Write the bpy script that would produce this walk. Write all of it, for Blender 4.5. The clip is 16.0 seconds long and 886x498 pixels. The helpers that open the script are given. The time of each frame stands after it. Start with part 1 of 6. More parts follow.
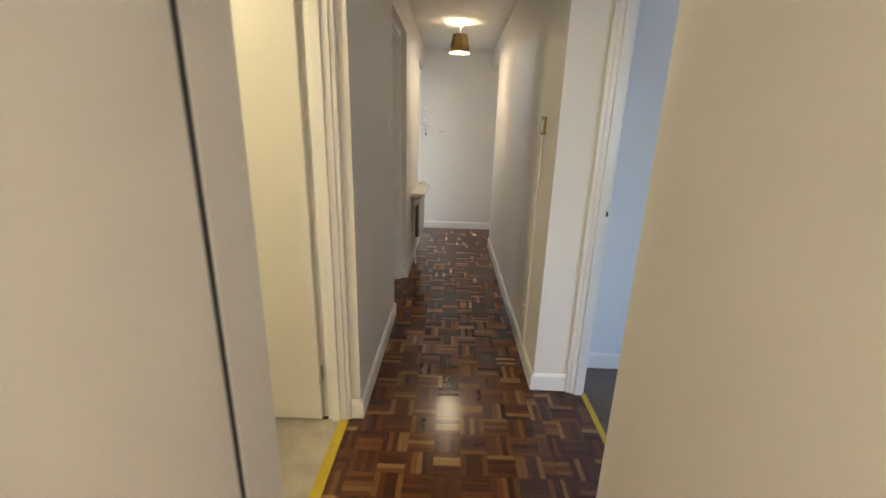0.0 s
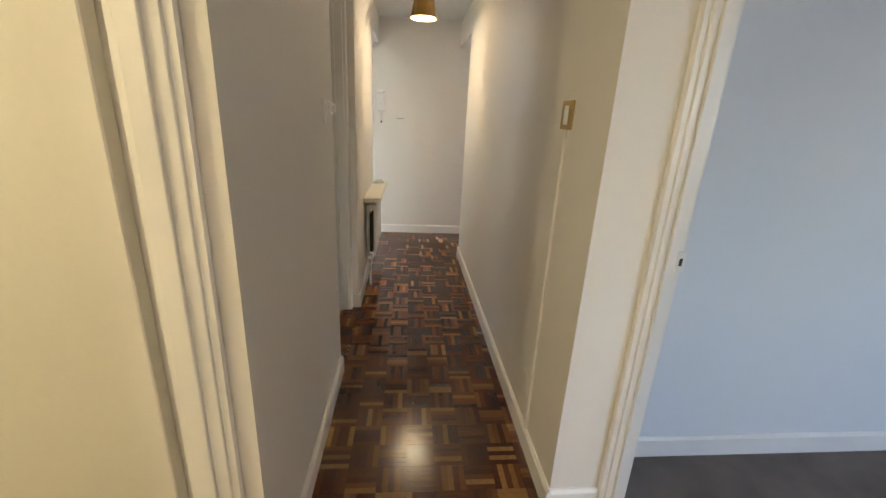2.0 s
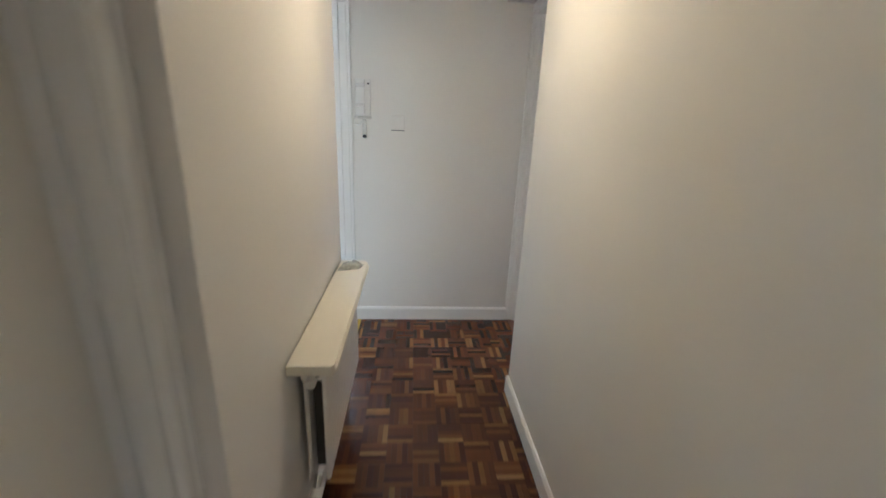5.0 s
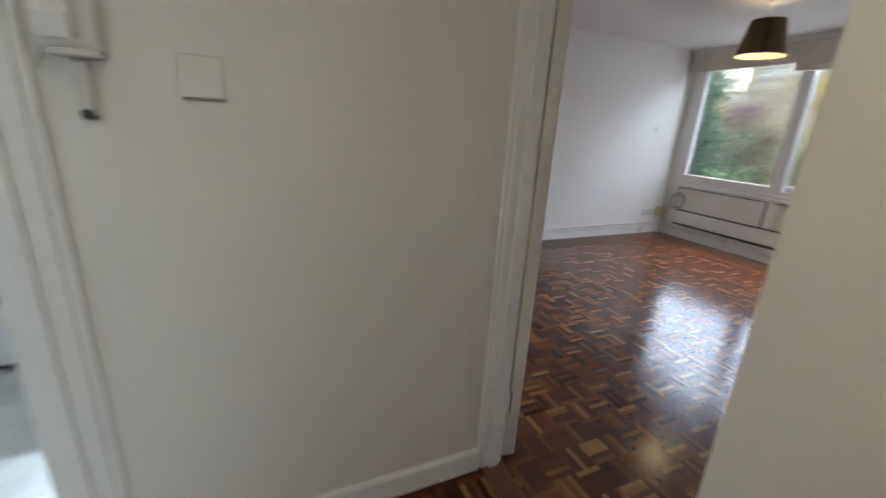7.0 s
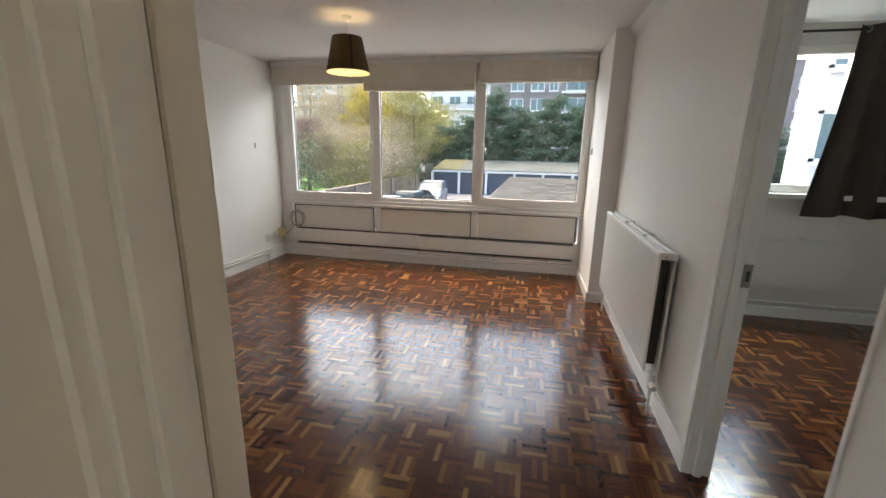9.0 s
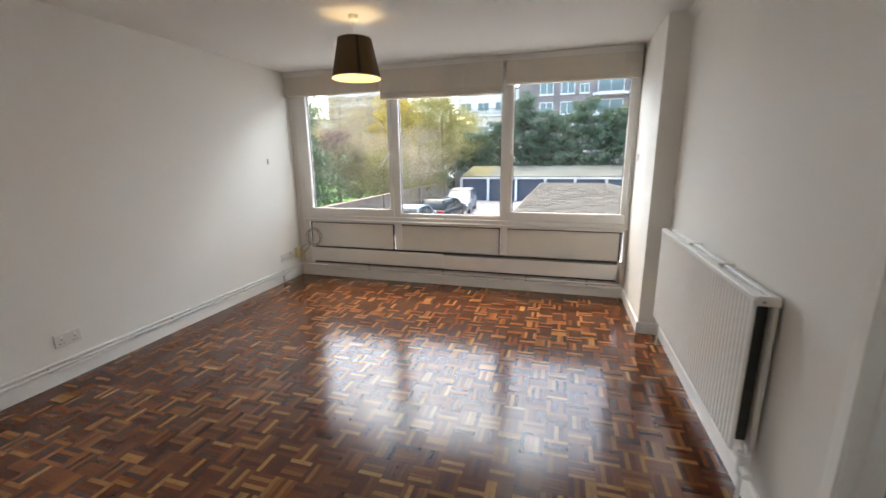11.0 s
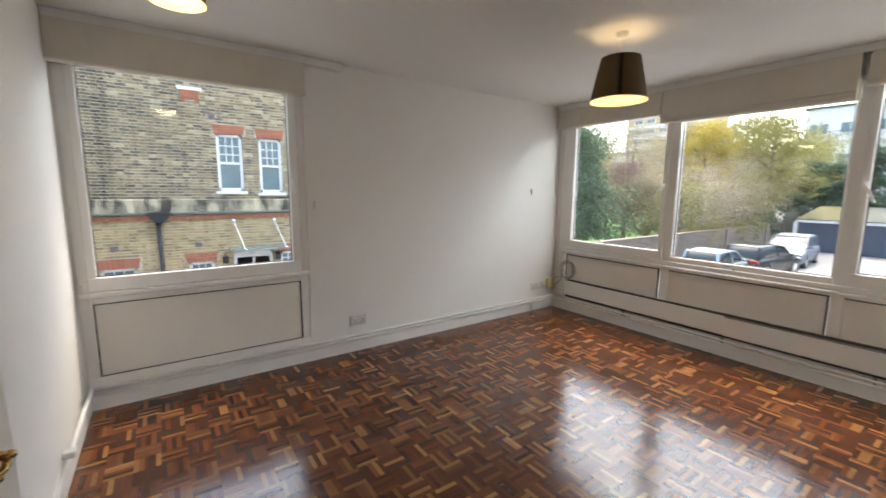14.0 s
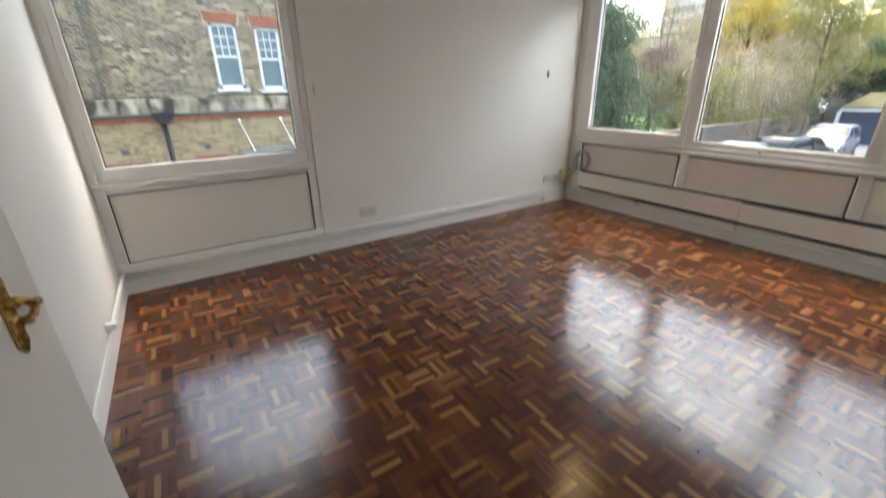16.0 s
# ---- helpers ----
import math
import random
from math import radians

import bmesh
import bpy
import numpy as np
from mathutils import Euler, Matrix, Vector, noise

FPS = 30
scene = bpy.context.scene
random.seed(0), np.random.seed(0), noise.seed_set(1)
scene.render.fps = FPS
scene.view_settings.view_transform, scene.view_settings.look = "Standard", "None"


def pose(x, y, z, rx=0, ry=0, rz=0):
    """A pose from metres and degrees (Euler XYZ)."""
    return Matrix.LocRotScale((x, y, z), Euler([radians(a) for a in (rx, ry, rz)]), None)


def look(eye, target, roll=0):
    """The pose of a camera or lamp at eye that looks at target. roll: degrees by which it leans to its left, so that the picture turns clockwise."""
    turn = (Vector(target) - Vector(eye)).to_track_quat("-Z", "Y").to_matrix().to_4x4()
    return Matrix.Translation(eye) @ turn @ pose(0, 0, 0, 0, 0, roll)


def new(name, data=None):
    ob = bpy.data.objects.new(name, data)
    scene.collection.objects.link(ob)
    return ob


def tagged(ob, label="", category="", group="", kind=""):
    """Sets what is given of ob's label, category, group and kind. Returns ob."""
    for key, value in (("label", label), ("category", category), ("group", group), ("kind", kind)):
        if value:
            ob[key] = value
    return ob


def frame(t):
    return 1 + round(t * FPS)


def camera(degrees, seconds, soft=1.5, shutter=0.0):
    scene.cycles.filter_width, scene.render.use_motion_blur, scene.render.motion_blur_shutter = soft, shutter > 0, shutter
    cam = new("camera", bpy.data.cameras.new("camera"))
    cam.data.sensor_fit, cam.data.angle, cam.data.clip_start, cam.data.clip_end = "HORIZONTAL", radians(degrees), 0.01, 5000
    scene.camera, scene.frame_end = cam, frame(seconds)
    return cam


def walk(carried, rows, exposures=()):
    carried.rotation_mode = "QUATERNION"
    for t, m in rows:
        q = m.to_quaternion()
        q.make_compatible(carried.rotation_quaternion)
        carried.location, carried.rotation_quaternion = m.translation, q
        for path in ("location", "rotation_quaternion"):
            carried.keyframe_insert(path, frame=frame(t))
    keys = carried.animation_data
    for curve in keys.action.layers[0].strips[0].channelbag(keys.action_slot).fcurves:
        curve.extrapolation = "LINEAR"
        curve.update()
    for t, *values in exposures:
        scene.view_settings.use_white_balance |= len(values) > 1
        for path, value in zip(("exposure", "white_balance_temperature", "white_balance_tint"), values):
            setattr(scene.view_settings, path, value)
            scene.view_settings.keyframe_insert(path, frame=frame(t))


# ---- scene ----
# the camera and its walk
cam = camera(95.34, 16.0, 1.5, 0.5)
PATH = [
    (0.0, 0.383, 0.527, 1.324, 1.47, -16.38, -1.51),
    (0.5, 0.381, 0.808, 1.319, -0.09, -17.54, -3.17),
    (1.0, 0.357, 1.066, 1.338, -1.53, -17.59, -3.50),
    (1.5, 0.334, 1.254, 1.365, -4.15, -17.09, -3.26),
    (2.0, 0.326, 1.351, 1.329, -4.49, -17.88, -2.70),
    (2.5, 0.333, 1.411, 1.355, -3.47, -17.53, -2.15),
    (3.0, 0.305, 1.724, 1.358, -3.69, -17.77, -1.97),
    (3.5, 0.307, 2.119, 1.365, -3.42, -17.08, -1.39),
    (3.7, 0.360, 2.267, 1.380, -2.46, -16.58, -0.67),
    (5.8, 0.305, 4.120, 1.350, -4.60, -17.90, -3.20),
    (6.0, 0.340, 4.259, 1.306, -4.80, -17.54, -3.12),
    (6.4, 0.316, 4.580, 1.328, -9.75, -18.45, -3.25),
    (6.5, 0.342, 4.684, 1.335, -10.10, -19.31, -4.04),
    (6.6, 0.350, 4.752, 1.342, -11.55, -19.60, -3.70),
    (7.0, 0.320, 5.015, 1.290, -23.75, -17.35, -3.11),
    (7.5, 0.436, 5.372, 1.317, -40.33, -17.06, -2.46),
    (8.0, 0.556, 5.575, 1.300, -58.45, -15.48, -1.97),
    (8.5, 0.704, 5.661, 1.305, -73.31, -14.40, -1.52),
    (8.7, 0.745, 5.700, 1.320, -77.80, -13.75, -1.10),
    (10.8, 1.166, 5.819, 1.384, -75.45, -12.45, 0.53),
    (11.0, 1.245, 5.793, 1.381, -73.79, -12.78, 0.70),
    (11.5, 1.435, 5.791, 1.344, -70.49, -13.92, 0.96),
    (12.0, 1.469, 5.818, 1.350, -67.12, -13.74, 1.00),
    (12.5, 1.470, 5.845, 1.325, -62.19, -13.15, 0.53),
    (13.0, 1.523, 5.783, 1.305, -52.86, -11.87, 0.32),
    (13.5, 1.599, 5.709, 1.310, -43.10, -10.33, 0.05),
    (14.0, 1.574, 5.676, 1.361, -34.82, -8.15, -0.47),
    (14.5, 1.576, 5.659, 1.367, -31.00, -7.12, -0.57),
    (15.0, 1.565, 5.665, 1.364, -30.12, -7.92, -0.61),
    (15.5, 1.576, 5.679, 1.338, -31.06, -11.72, -0.30),
    (16.0, 1.612, 5.651, 1.250, -33.03, -21.82, 0.90),
]
EXPOSURES = [(0, 0.65, 6300, 11), (2.5, 0.72, 6700, 10), (3.6, 0.9, 6200, 9), (5.8, 0.1, 5600, 9), (6.6, -0.08, 5500, 6), (7.4, -0.25, 6800, 8), (8.5, -0.25, 7100, 7), (11, 0.0, 6950, 6), (13, -0.1, 6950, 6), (16, -0.13, 6900, 5)]
walk(cam, [(t, pose(x, y, z, 90 + pitch, roll, yaw)) for t, x, y, z, yaw, pitch, roll in PATH], EXPOSURES)

# strengths of the light
SKY = 1.4
SUN = 0.22
HALL_W = 16
LIVING_W = 4.5
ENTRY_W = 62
BATH_W = 18
EAST_W = 30
NORTH_W = 5
KITCHEN_W = 85
BACK_W = 60
BED_W = 7

# ---------- world, sun, exposure ----------
world = bpy.data.worlds.new("world")
scene.world = world
world.use_nodes = True
wn = world.node_tree
sky = wn.nodes.new("ShaderNodeTexSky")
sky.sky_type = "NISHITA"
sky.sun_disc = False
sky.sun_elevation, sky.sun_rotation = radians(64), radians(55)
sky.air_density, sky.dust_density, sky.ozone_density = 1.0, 4.0, 1.0
wn.links.new(sky.outputs[0], wn.nodes["Background"].inputs[0])
wn.nodes["Background"].inputs[1].default_value = SKY
sun = new("sun", bpy.data.lights.new("sun", "SUN"))
sun.data.energy, sun.data.angle, sun.data.color = SUN, radians(100), (1.0, 0.98, 0.95)
sun.matrix_world = look((0, 0, 30), (-12.0, -8.4, 0))


def window_lamp(eye, target, w, h, energy):
    ob = new("skylight_stand_in", bpy.data.lights.new("skylight_stand_in", "AREA"))
    ob.data.shape, ob.data.size, ob.data.size_y = "RECTANGLE", w, h
    ob.data.energy, ob.data.color = energy, (0.80, 0.90, 1.0)
    ob.matrix_world = look(eye, target)
    return ob


def bulb(x, y, z, energy, radius=0.085, colour=(1.0, 0.84, 0.62)):
    ob = new("bulb_light", bpy.data.lights.new("bulb_light", "POINT"))
    ob.data.energy, ob.data.shadow_soft_size, ob.data.color = energy, radius, colour
    ob.location = (x, y, z)


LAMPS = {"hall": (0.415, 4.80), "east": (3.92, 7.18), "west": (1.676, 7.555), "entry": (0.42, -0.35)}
bulb(LAMPS["hall"][0], LAMPS["hall"][1], 2.10, HALL_W, 0.092, (1.0, 0.80, 0.54))
bulb(LAMPS["east"][0], LAMPS["east"][1], 1.98, LIVING_W, 0.085, (1.0, 0.72, 0.40))
bulb(LAMPS["west"][0], LAMPS["west"][1], 2.09, LIVING_W, 0.085, (1.0, 0.72, 0.40))
# the entry lamp is out of view, assumed there to light the near walls
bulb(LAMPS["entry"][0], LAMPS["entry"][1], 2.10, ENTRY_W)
bulb(-1.0, 1.3, 2.15, BATH_W, 0.08, (1.0, 0.86, 0.52))

# ---------- materials ----------


def nodes_of(name):
    m = bpy.data.materials.new(name)
    m.use_nodes = True
    return m, m.node_tree, m.node_tree.nodes["Principled BSDF"]


def noise_node(nt, scale, detail=3.0, stretch=None, rough=0.55):
    tc = nt.nodes.new("ShaderNodeTexCoord")
    nz = nt.nodes.new("ShaderNodeTexNoise")
    nz.inputs["Scale"].default_value, nz.inputs["Detail"].default_value = scale, detail
    nz.inputs["Roughness"].default_value = rough
    if stretch:
        mp = nt.nodes.new("ShaderNodeMapping")
        mp.inputs["Scale"].default_value = stretch
        nt.links.new(tc.outputs["Object"], mp.inputs[0])
        nt.links.new(mp.outputs[0], nz.inputs["Vector"])
    else:
        nt.links.new(tc.outputs["Object"], nz.inputs["Vector"])
    return nz.outputs["Fac"]


def ramp(nt, fac, stops):
    r = nt.nodes.new("ShaderNodeValToRGB")
    while len(r.color_ramp.elements) < len(stops):
        r.color_ramp.elements.new(0.5)
    for e, (p, c) in zip(r.color_ramp.elements, stops):
        e.position, e.color = p, (*c, 1)
    nt.links.new(fac, r.inputs[0])
    return r.outputs[0]


def mix(nt, a, b, fac, kind="MIX"):
    m = nt.nodes.new("ShaderNodeMix")
    m.data_type, m.blend_type = "RGBA", kind
    for i, v in ((0, fac), (6, a), (7, b)):
        if hasattr(v, "links"):
            nt.links.new(v, m.inputs[i])
        else:
            m.inputs[i].default_value = v if i == 0 else (*v, 1)
    return m.outputs[2]


def add_bump(nt, b, fac, strength, distance=0.01):
    bp = nt.nodes.new("ShaderNodeBump")
    bp.inputs["Strength"].default_value, bp.inputs["Distance"].default_value = strength, distance
    nt.links.new(fac, bp.inputs["Height"])
    nt.links.new(bp.outputs[0], b.inputs["Normal"])


def surface(name, base, rough=0.5, metal=0.0, vary=0.06, big=1.5, fine=60.0, bump=0.05, coat=0.0, stretch=None, spec=0.5, rvary=0.0):
    """A plain surface with broad blotches, fine grain and a little relief."""
    m, nt, b = nodes_of(name)
    lo = tuple(max(0, c * (1 - vary)) for c in base)
    hi = tuple(min(1, c * (1 + vary)) for c in base)
    broad = ramp(nt, noise_node(nt, big, 4.0), [(0.3, lo), (0.7, hi)])
    grain = noise_node(nt, fine, 2.0, stretch)
    g = ramp(nt, grain, [(0.25, (1 - vary,) * 3), (0.75, (1.0,) * 3)])
    nt.links.new(mix(nt, broad, g, 0.7, "MULTIPLY"), b.inputs["Base Color"])
    b.inputs["Roughness"].default_value, b.inputs["Metallic"].default_value = rough, metal
    b.inputs["Coat Weight"].default_value = coat
    b.inputs["Specular IOR Level"].default_value = spec
    if rvary:
        rr = nt.nodes.new("ShaderNodeMapRange")
        rr.inputs[3].default_value, rr.inputs[4].default_value = rough - rvary, rough + rvary
        nt.links.new(noise_node(nt, big * 3, 3.0), rr.inputs[0])
        nt.links.new(rr.outputs[0], b.inputs["Roughness"])
    if bump:
        add_bump(nt, b, grain, bump)
    return m


def pieces(name, stops, rough, random_from, fine=(90, 3), bump=0.1, coat=0.0, sat=0.25, spec=0.5):
    """A surface whose colour steps from piece to piece; random_from: 'object' or 'island'."""
    m, nt, b = nodes_of(name)
    if random_from == "object":
        rnd = nt.nodes.new("ShaderNodeObjectInfo").outputs["Random"]
    else:
        rnd = nt.nodes.new("ShaderNodeNewGeometry").outputs["Random Per Island"]
    col = ramp(nt, rnd, stops)
    gr = noise_node(nt, fine[0], fine[1])
    g = ramp(nt, gr, [(0.25, (1 - sat,) * 3), (0.75, (1.0,) * 3)])
    broad = ramp(nt, noise_node(nt, 1.3, 3.0), [(0.3, (0.86,) * 3), (0.7, (1.0,) * 3)])
    nt.links.new(mix(nt, mix(nt, col, g, 0.9, "MULTIPLY"), broad, 0.8, "MULTIPLY"), b.inputs["Base Color"])
    b.inputs["Roughness"].default_value = rough
    b.inputs["Coat Weight"].default_value = coat
    b.inputs["Coat Roughness"].default_value = 0.12
    b.inputs["Specular IOR Level"].default_value = spec
    if bump:
        add_bump(nt, b, gr, bump, 0.004)
    return m


PARQ = [(0.0, (0.055, 0.015, 0.007)), (0.35, (0.090, 0.026, 0.010)), (0.70, (0.140, 0.045, 0.016)), (0.88, (0.22, 0.090, 0.029)), (1.0, (0.36, 0.19, 0.064))]


def parquet(name, src):
    m = pieces(name, PARQ, 0.17, src, (55, 4), 0.0, 0.0, 0.32)
    nt = m.node_tree
    b = nt.nodes["Principled BSDF"]
    rr = nt.nodes.new("ShaderNodeMapRange")
    rr.inputs[3].default_value, rr.inputs[4].default_value = 0.14, 0.23
    b.inputs["Specular IOR Level"].default_value = 0.52
    nt.links.new(noise_node(nt, 5.0, 4.0), rr.inputs[0])
    nt.links.new(rr.outputs[0], b.inputs["Roughness"])
    add_bump(nt, b, noise_node(nt, 14.0, 3.0), 0.06, 0.004)
    return m


M = {}
M["wall"] = surface("wall_paint", (0.80, 0.775, 0.73), 0.62, 0, 0.025, 0.8, 140, 0.05)
M["wallblue"] = surface("bedroom_wall_paint", (0.76, 0.79, 0.82), 0.62, 0, 0.025, 0.8, 140, 0.05)
M["ceiling"] = surface("ceiling_paint", (0.73, 0.715, 0.68), 0.8, 0, 0.025, 0.8, 90, 0.06)
M["gloss"] = surface("gloss_white_paint", (0.86, 0.85, 0.82), 0.28, 0, 0.03, 2, 40, 0.03)
M["doorpaint"] = surface("door_satin_paint", (0.80, 0.77, 0.70), 0.38, 0, 0.03, 1.2, 60, 0.03)
M["upvc"] = surface("white_frame", (0.82, 0.80, 0.765), 0.35, 0, 0.03, 2, 50, 0.02)
M["panel"] = surface("infill_panel", (0.80, 0.765, 0.70), 0.45, 0, 0.04, 1.5, 70, 0.02)
M["gasket"] = surface("black_rubber", (0.03, 0.03, 0.03), 0.6)
M["steel"] = surface("grey_metal_channel", (0.30, 0.30, 0.29), 0.45, 0.6, 0.1, 3, 80, 0.03)
M["rad"] = surface("radiator_enamel", (0.80, 0.78, 0.74), 0.33, 0, 0.02, 2, 60, 0.01)
M["shelf"] = surface("shelf_paint", (0.80, 0.76, 0.66), 0.35, 0, 0.03, 2, 60, 0.02)
# near-black, coloured into holes, slots and gaps as their shade; also plain dark parts
M["dark"] = surface("near_black", (0.035, 0.033, 0.03), 0.7)
M["brass"] = surface("old_brass", (0.62, 0.42, 0.14), 0.24, 1.0, 0.18, 20, 180, 0.03, rvary=0.08)
M["brassplate"] = surface("dull_brass_plate", (0.40, 0.28, 0.10), 0.38, 0.85, 0.12, 20, 180, 0.03)
M["chrome"] = surface("chrome", (0.75, 0.75, 0.74), 0.15, 1.0, 0.05)
M["yellow"] = surface("yellow_threshold", (0.62, 0.46, 0.04), 0.35, 0.2, 0.12, 8, 120, 0.05)
M["white"] = surface("white_plastic", (0.80, 0.79, 0.76), 0.3, 0, 0.02, 4, 60, 0.0)
M["ivory"] = surface("ivory_plastic", (0.66, 0.56, 0.30), 0.4, 0, 0.05, 4, 60, 0.0)
M["socket"] = surface("socket_plastic", (0.66, 0.64, 0.60), 0.3, 0, 0.02, 4, 60, 0.0)
M["blind"] = surface("blind_fabric", (0.66, 0.60, 0.51), 0.85, 0, 0.05, 1.5, 320, 0.12)
M["carpet"] = surface("grey_carpet", (0.20, 0.165, 0.145), 0.95, 0, 0.3, 3, 420, 0.6)
M["vinyl"] = surface("kitchen_vinyl", (0.52, 0.53, 0.52), 0.32, 0, 0.18, 6, 40, 0.02)
M["bathfloor"] = surface("bathroom_vinyl", (0.50, 0.45, 0.36), 0.4, 0, 0.2, 7, 60, 0.03)
M["subfloor"] = surface("parquet_bitumen", (0.03, 0.016, 0.01), 0.4)
M["plank"] = surface("threshold_wood", (0.16, 0.065, 0.03), 0.3, 0, 0.35, 4, 30, 0.1, stretch=(14, 1, 1))
M["curtain"] = surface("brown_curtain", (0.055, 0.045, 0.038), 0.9, 0, 0.12, 3, 300, 0.15)
M["shadeout"] = surface("dark_shade_fabric", (0.045, 0.033, 0.020), 0.8, 0, 0.2, 6, 380, 0.2)
M["shadeseam"] = surface("shade_seam_tape", (0.012, 0.010, 0.008), 0.8)


def translucent(m, colour, share):
    """Lets a little of the light behind a cloth through."""
    nt = m.node_tree
    out = [n for n in nt.nodes if n.type == "OUTPUT_MATERIAL"][0]
    tr = nt.nodes.new("ShaderNodeBsdfTranslucent")
    tr.inputs[0].default_value = (*colour, 1)
    mx = nt.nodes.new("ShaderNodeMixShader")
    mx.inputs[0].default_value = share
    nt.links.new(nt.nodes["Principled BSDF"].outputs[0], mx.inputs[1])
    nt.links.new(tr.outputs[0], mx.inputs[2])
    nt.links.new(mx.outputs[0], out.inputs[0])


translucent(M["shadeout"], (0.30, 0.22, 0.10), 0.06)
M["shadein"] = surface("shade_lining", (0.80, 0.72, 0.52), 0.6, 0, 0.04, 6, 200, 0.05)
translucent(M["shadein"], (0.8, 0.7, 0.45), 0.25)
M["worktop"] = surface("white_worktop", (0.72, 0.73, 0.73), 0.25, 0, 0.04, 5, 90, 0.0)
M["appliance"] = surface("appliance_white", (0.74, 0.76, 0.78), 0.28, 0, 0.02, 3, 60, 0.0)
M["drum"] = surface("drum_steel", (0.18, 0.18, 0.19), 0.3, 0.8, 0.2, 5, 60, 0.0)
M["tile"] = surface("splash_tile", (0.66, 0.60, 0.52), 0.25, 0, 0.04, 4, 60, 0.0)
M["plasticbag"] = surface("clear_packet", (0.60, 0.62, 0.59), 0.2, 0, 0.25, 40, 120, 0.3)
M["cable"] = surface("grey_cable", (0.32, 0.29, 0.25), 0.5)
M["asphalt"] = surface("yard_concrete", (0.21, 0.20, 0.195), 0.85, 0, 0.2, 0.4, 12, 0.2)
M["grass"] = surface("lawn", (0.075, 0.20, 0.025), 0.9, 0, 0.35, 0.8, 22, 0.5)
M["earth"] = surface("leafy_earth", (0.12, 0.10, 0.05), 0.95, 0, 0.4, 0.7, 15, 0.4)
M["felt"] = surface("roof_felt", (0.12, 0.125, 0.11), 0.95, 0, 0.25, 0.5, 20, 0.2, spec=0.1)
M["moss"] = surface("mossy_felt", (0.13, 0.12, 0.05), 0.95, 0, 0.5, 0.9, 20, 0.3)
M["garage"] = surface("garage_door_blue", (0.050, 0.065, 0.095), 0.5, 0, 0.1, 1, 30, 0.05)
M["concrete"] = surface("pale_concrete", (0.50, 0.48, 0.44), 0.85, 0, 0.15, 1, 25, 0.15)
M["coping"] = surface("stained_stone", (0.46, 0.40, 0.27), 0.9, 0, 0.2, 2.2, 30, 0.3)


def run_stains(m):
    nt = m.node_tree
    b = nt.nodes["Principled BSDF"]
    was = b.inputs["Base Color"].links[0].from_socket
    k = ramp(nt, noise_node(nt, 1.0, 4.0, (2.6, 1.0, 1.1), 0.6), [(0.42, (0.12, 0.12, 0.13)), (0.60, (1, 1, 1))])
    nt.links.new(mix(nt, was, k, 1.0, "MULTIPLY"), b.inputs["Base Color"])


run_stains(M["coping"])
M["terracotta"] = surface("red_brick_dressing", (0.34, 0.12, 0.065), 0.85, 0, 0.2, 5, 60, 0.2)
M["mortar"] = surface("mortar", (0.52, 0.47, 0.38), 0.95, 0, 0.2, 3, 60, 0.2)
M["darkbrick"] = surface("dark_brick_facade", (0.23, 0.195, 0.19), 0.9, 0, 0.2, 0.6, 8, 0.1)
M["render"] = surface("white_render", (0.72, 0.71, 0.70), 0.85, 0, 0.05, 0.5, 10, 0.05)
M["fencewood"] = surface("weathered_fence_wood", (0.17, 0.16, 0.11), 0.9, 0, 0.25, 2, 30, 0.2)
M["tan"] = surface("tan_cladding", (0.55, 0.38, 0.22), 0.85, 0, 0.08, 0.3, 6, 0.05)
M["farglass"] = surface("window_reflecting_sky", (0.13, 0.19, 0.20), 0.12, 0, 0.15, 2, 5, 0.0)
M["blackpipe"] = surface("black_iron", (0.012, 0.012, 0.013), 0.55, 0, 0.2, 6, 60, 0.05)
M["bark"] = surface("bark", (0.13, 0.10, 0.075), 0.9, 0, 0.3, 6, 40, 0.4)
M["twig"] = surface("pale_dry_twigs", (0.30, 0.26, 0.205), 0.9, 0, 0.25, 3, 30, 0.2)
M["slate"] = pieces("old_roof_slate", [(0, (0.075, 0.07, 0.06)), (0.6, (0.11, 0.10, 0.088)), (1, (0.15, 0.14, 0.12))], 0.9, "island", (30, 3), 0.2, spec=0.1)
BRICKS = [(0, (0.11, 0.085, 0.06)), (0.3, (0.21, 0.155, 0.092)), (0.75, (0.33, 0.245, 0.13)), (0.93, (0.44, 0.335, 0.18)), (1, (0.56, 0.46, 0.29))]
M["brick"] = pieces("stock_brick_joined", BRICKS, 0.9, "island", (25, 4), 0.2)


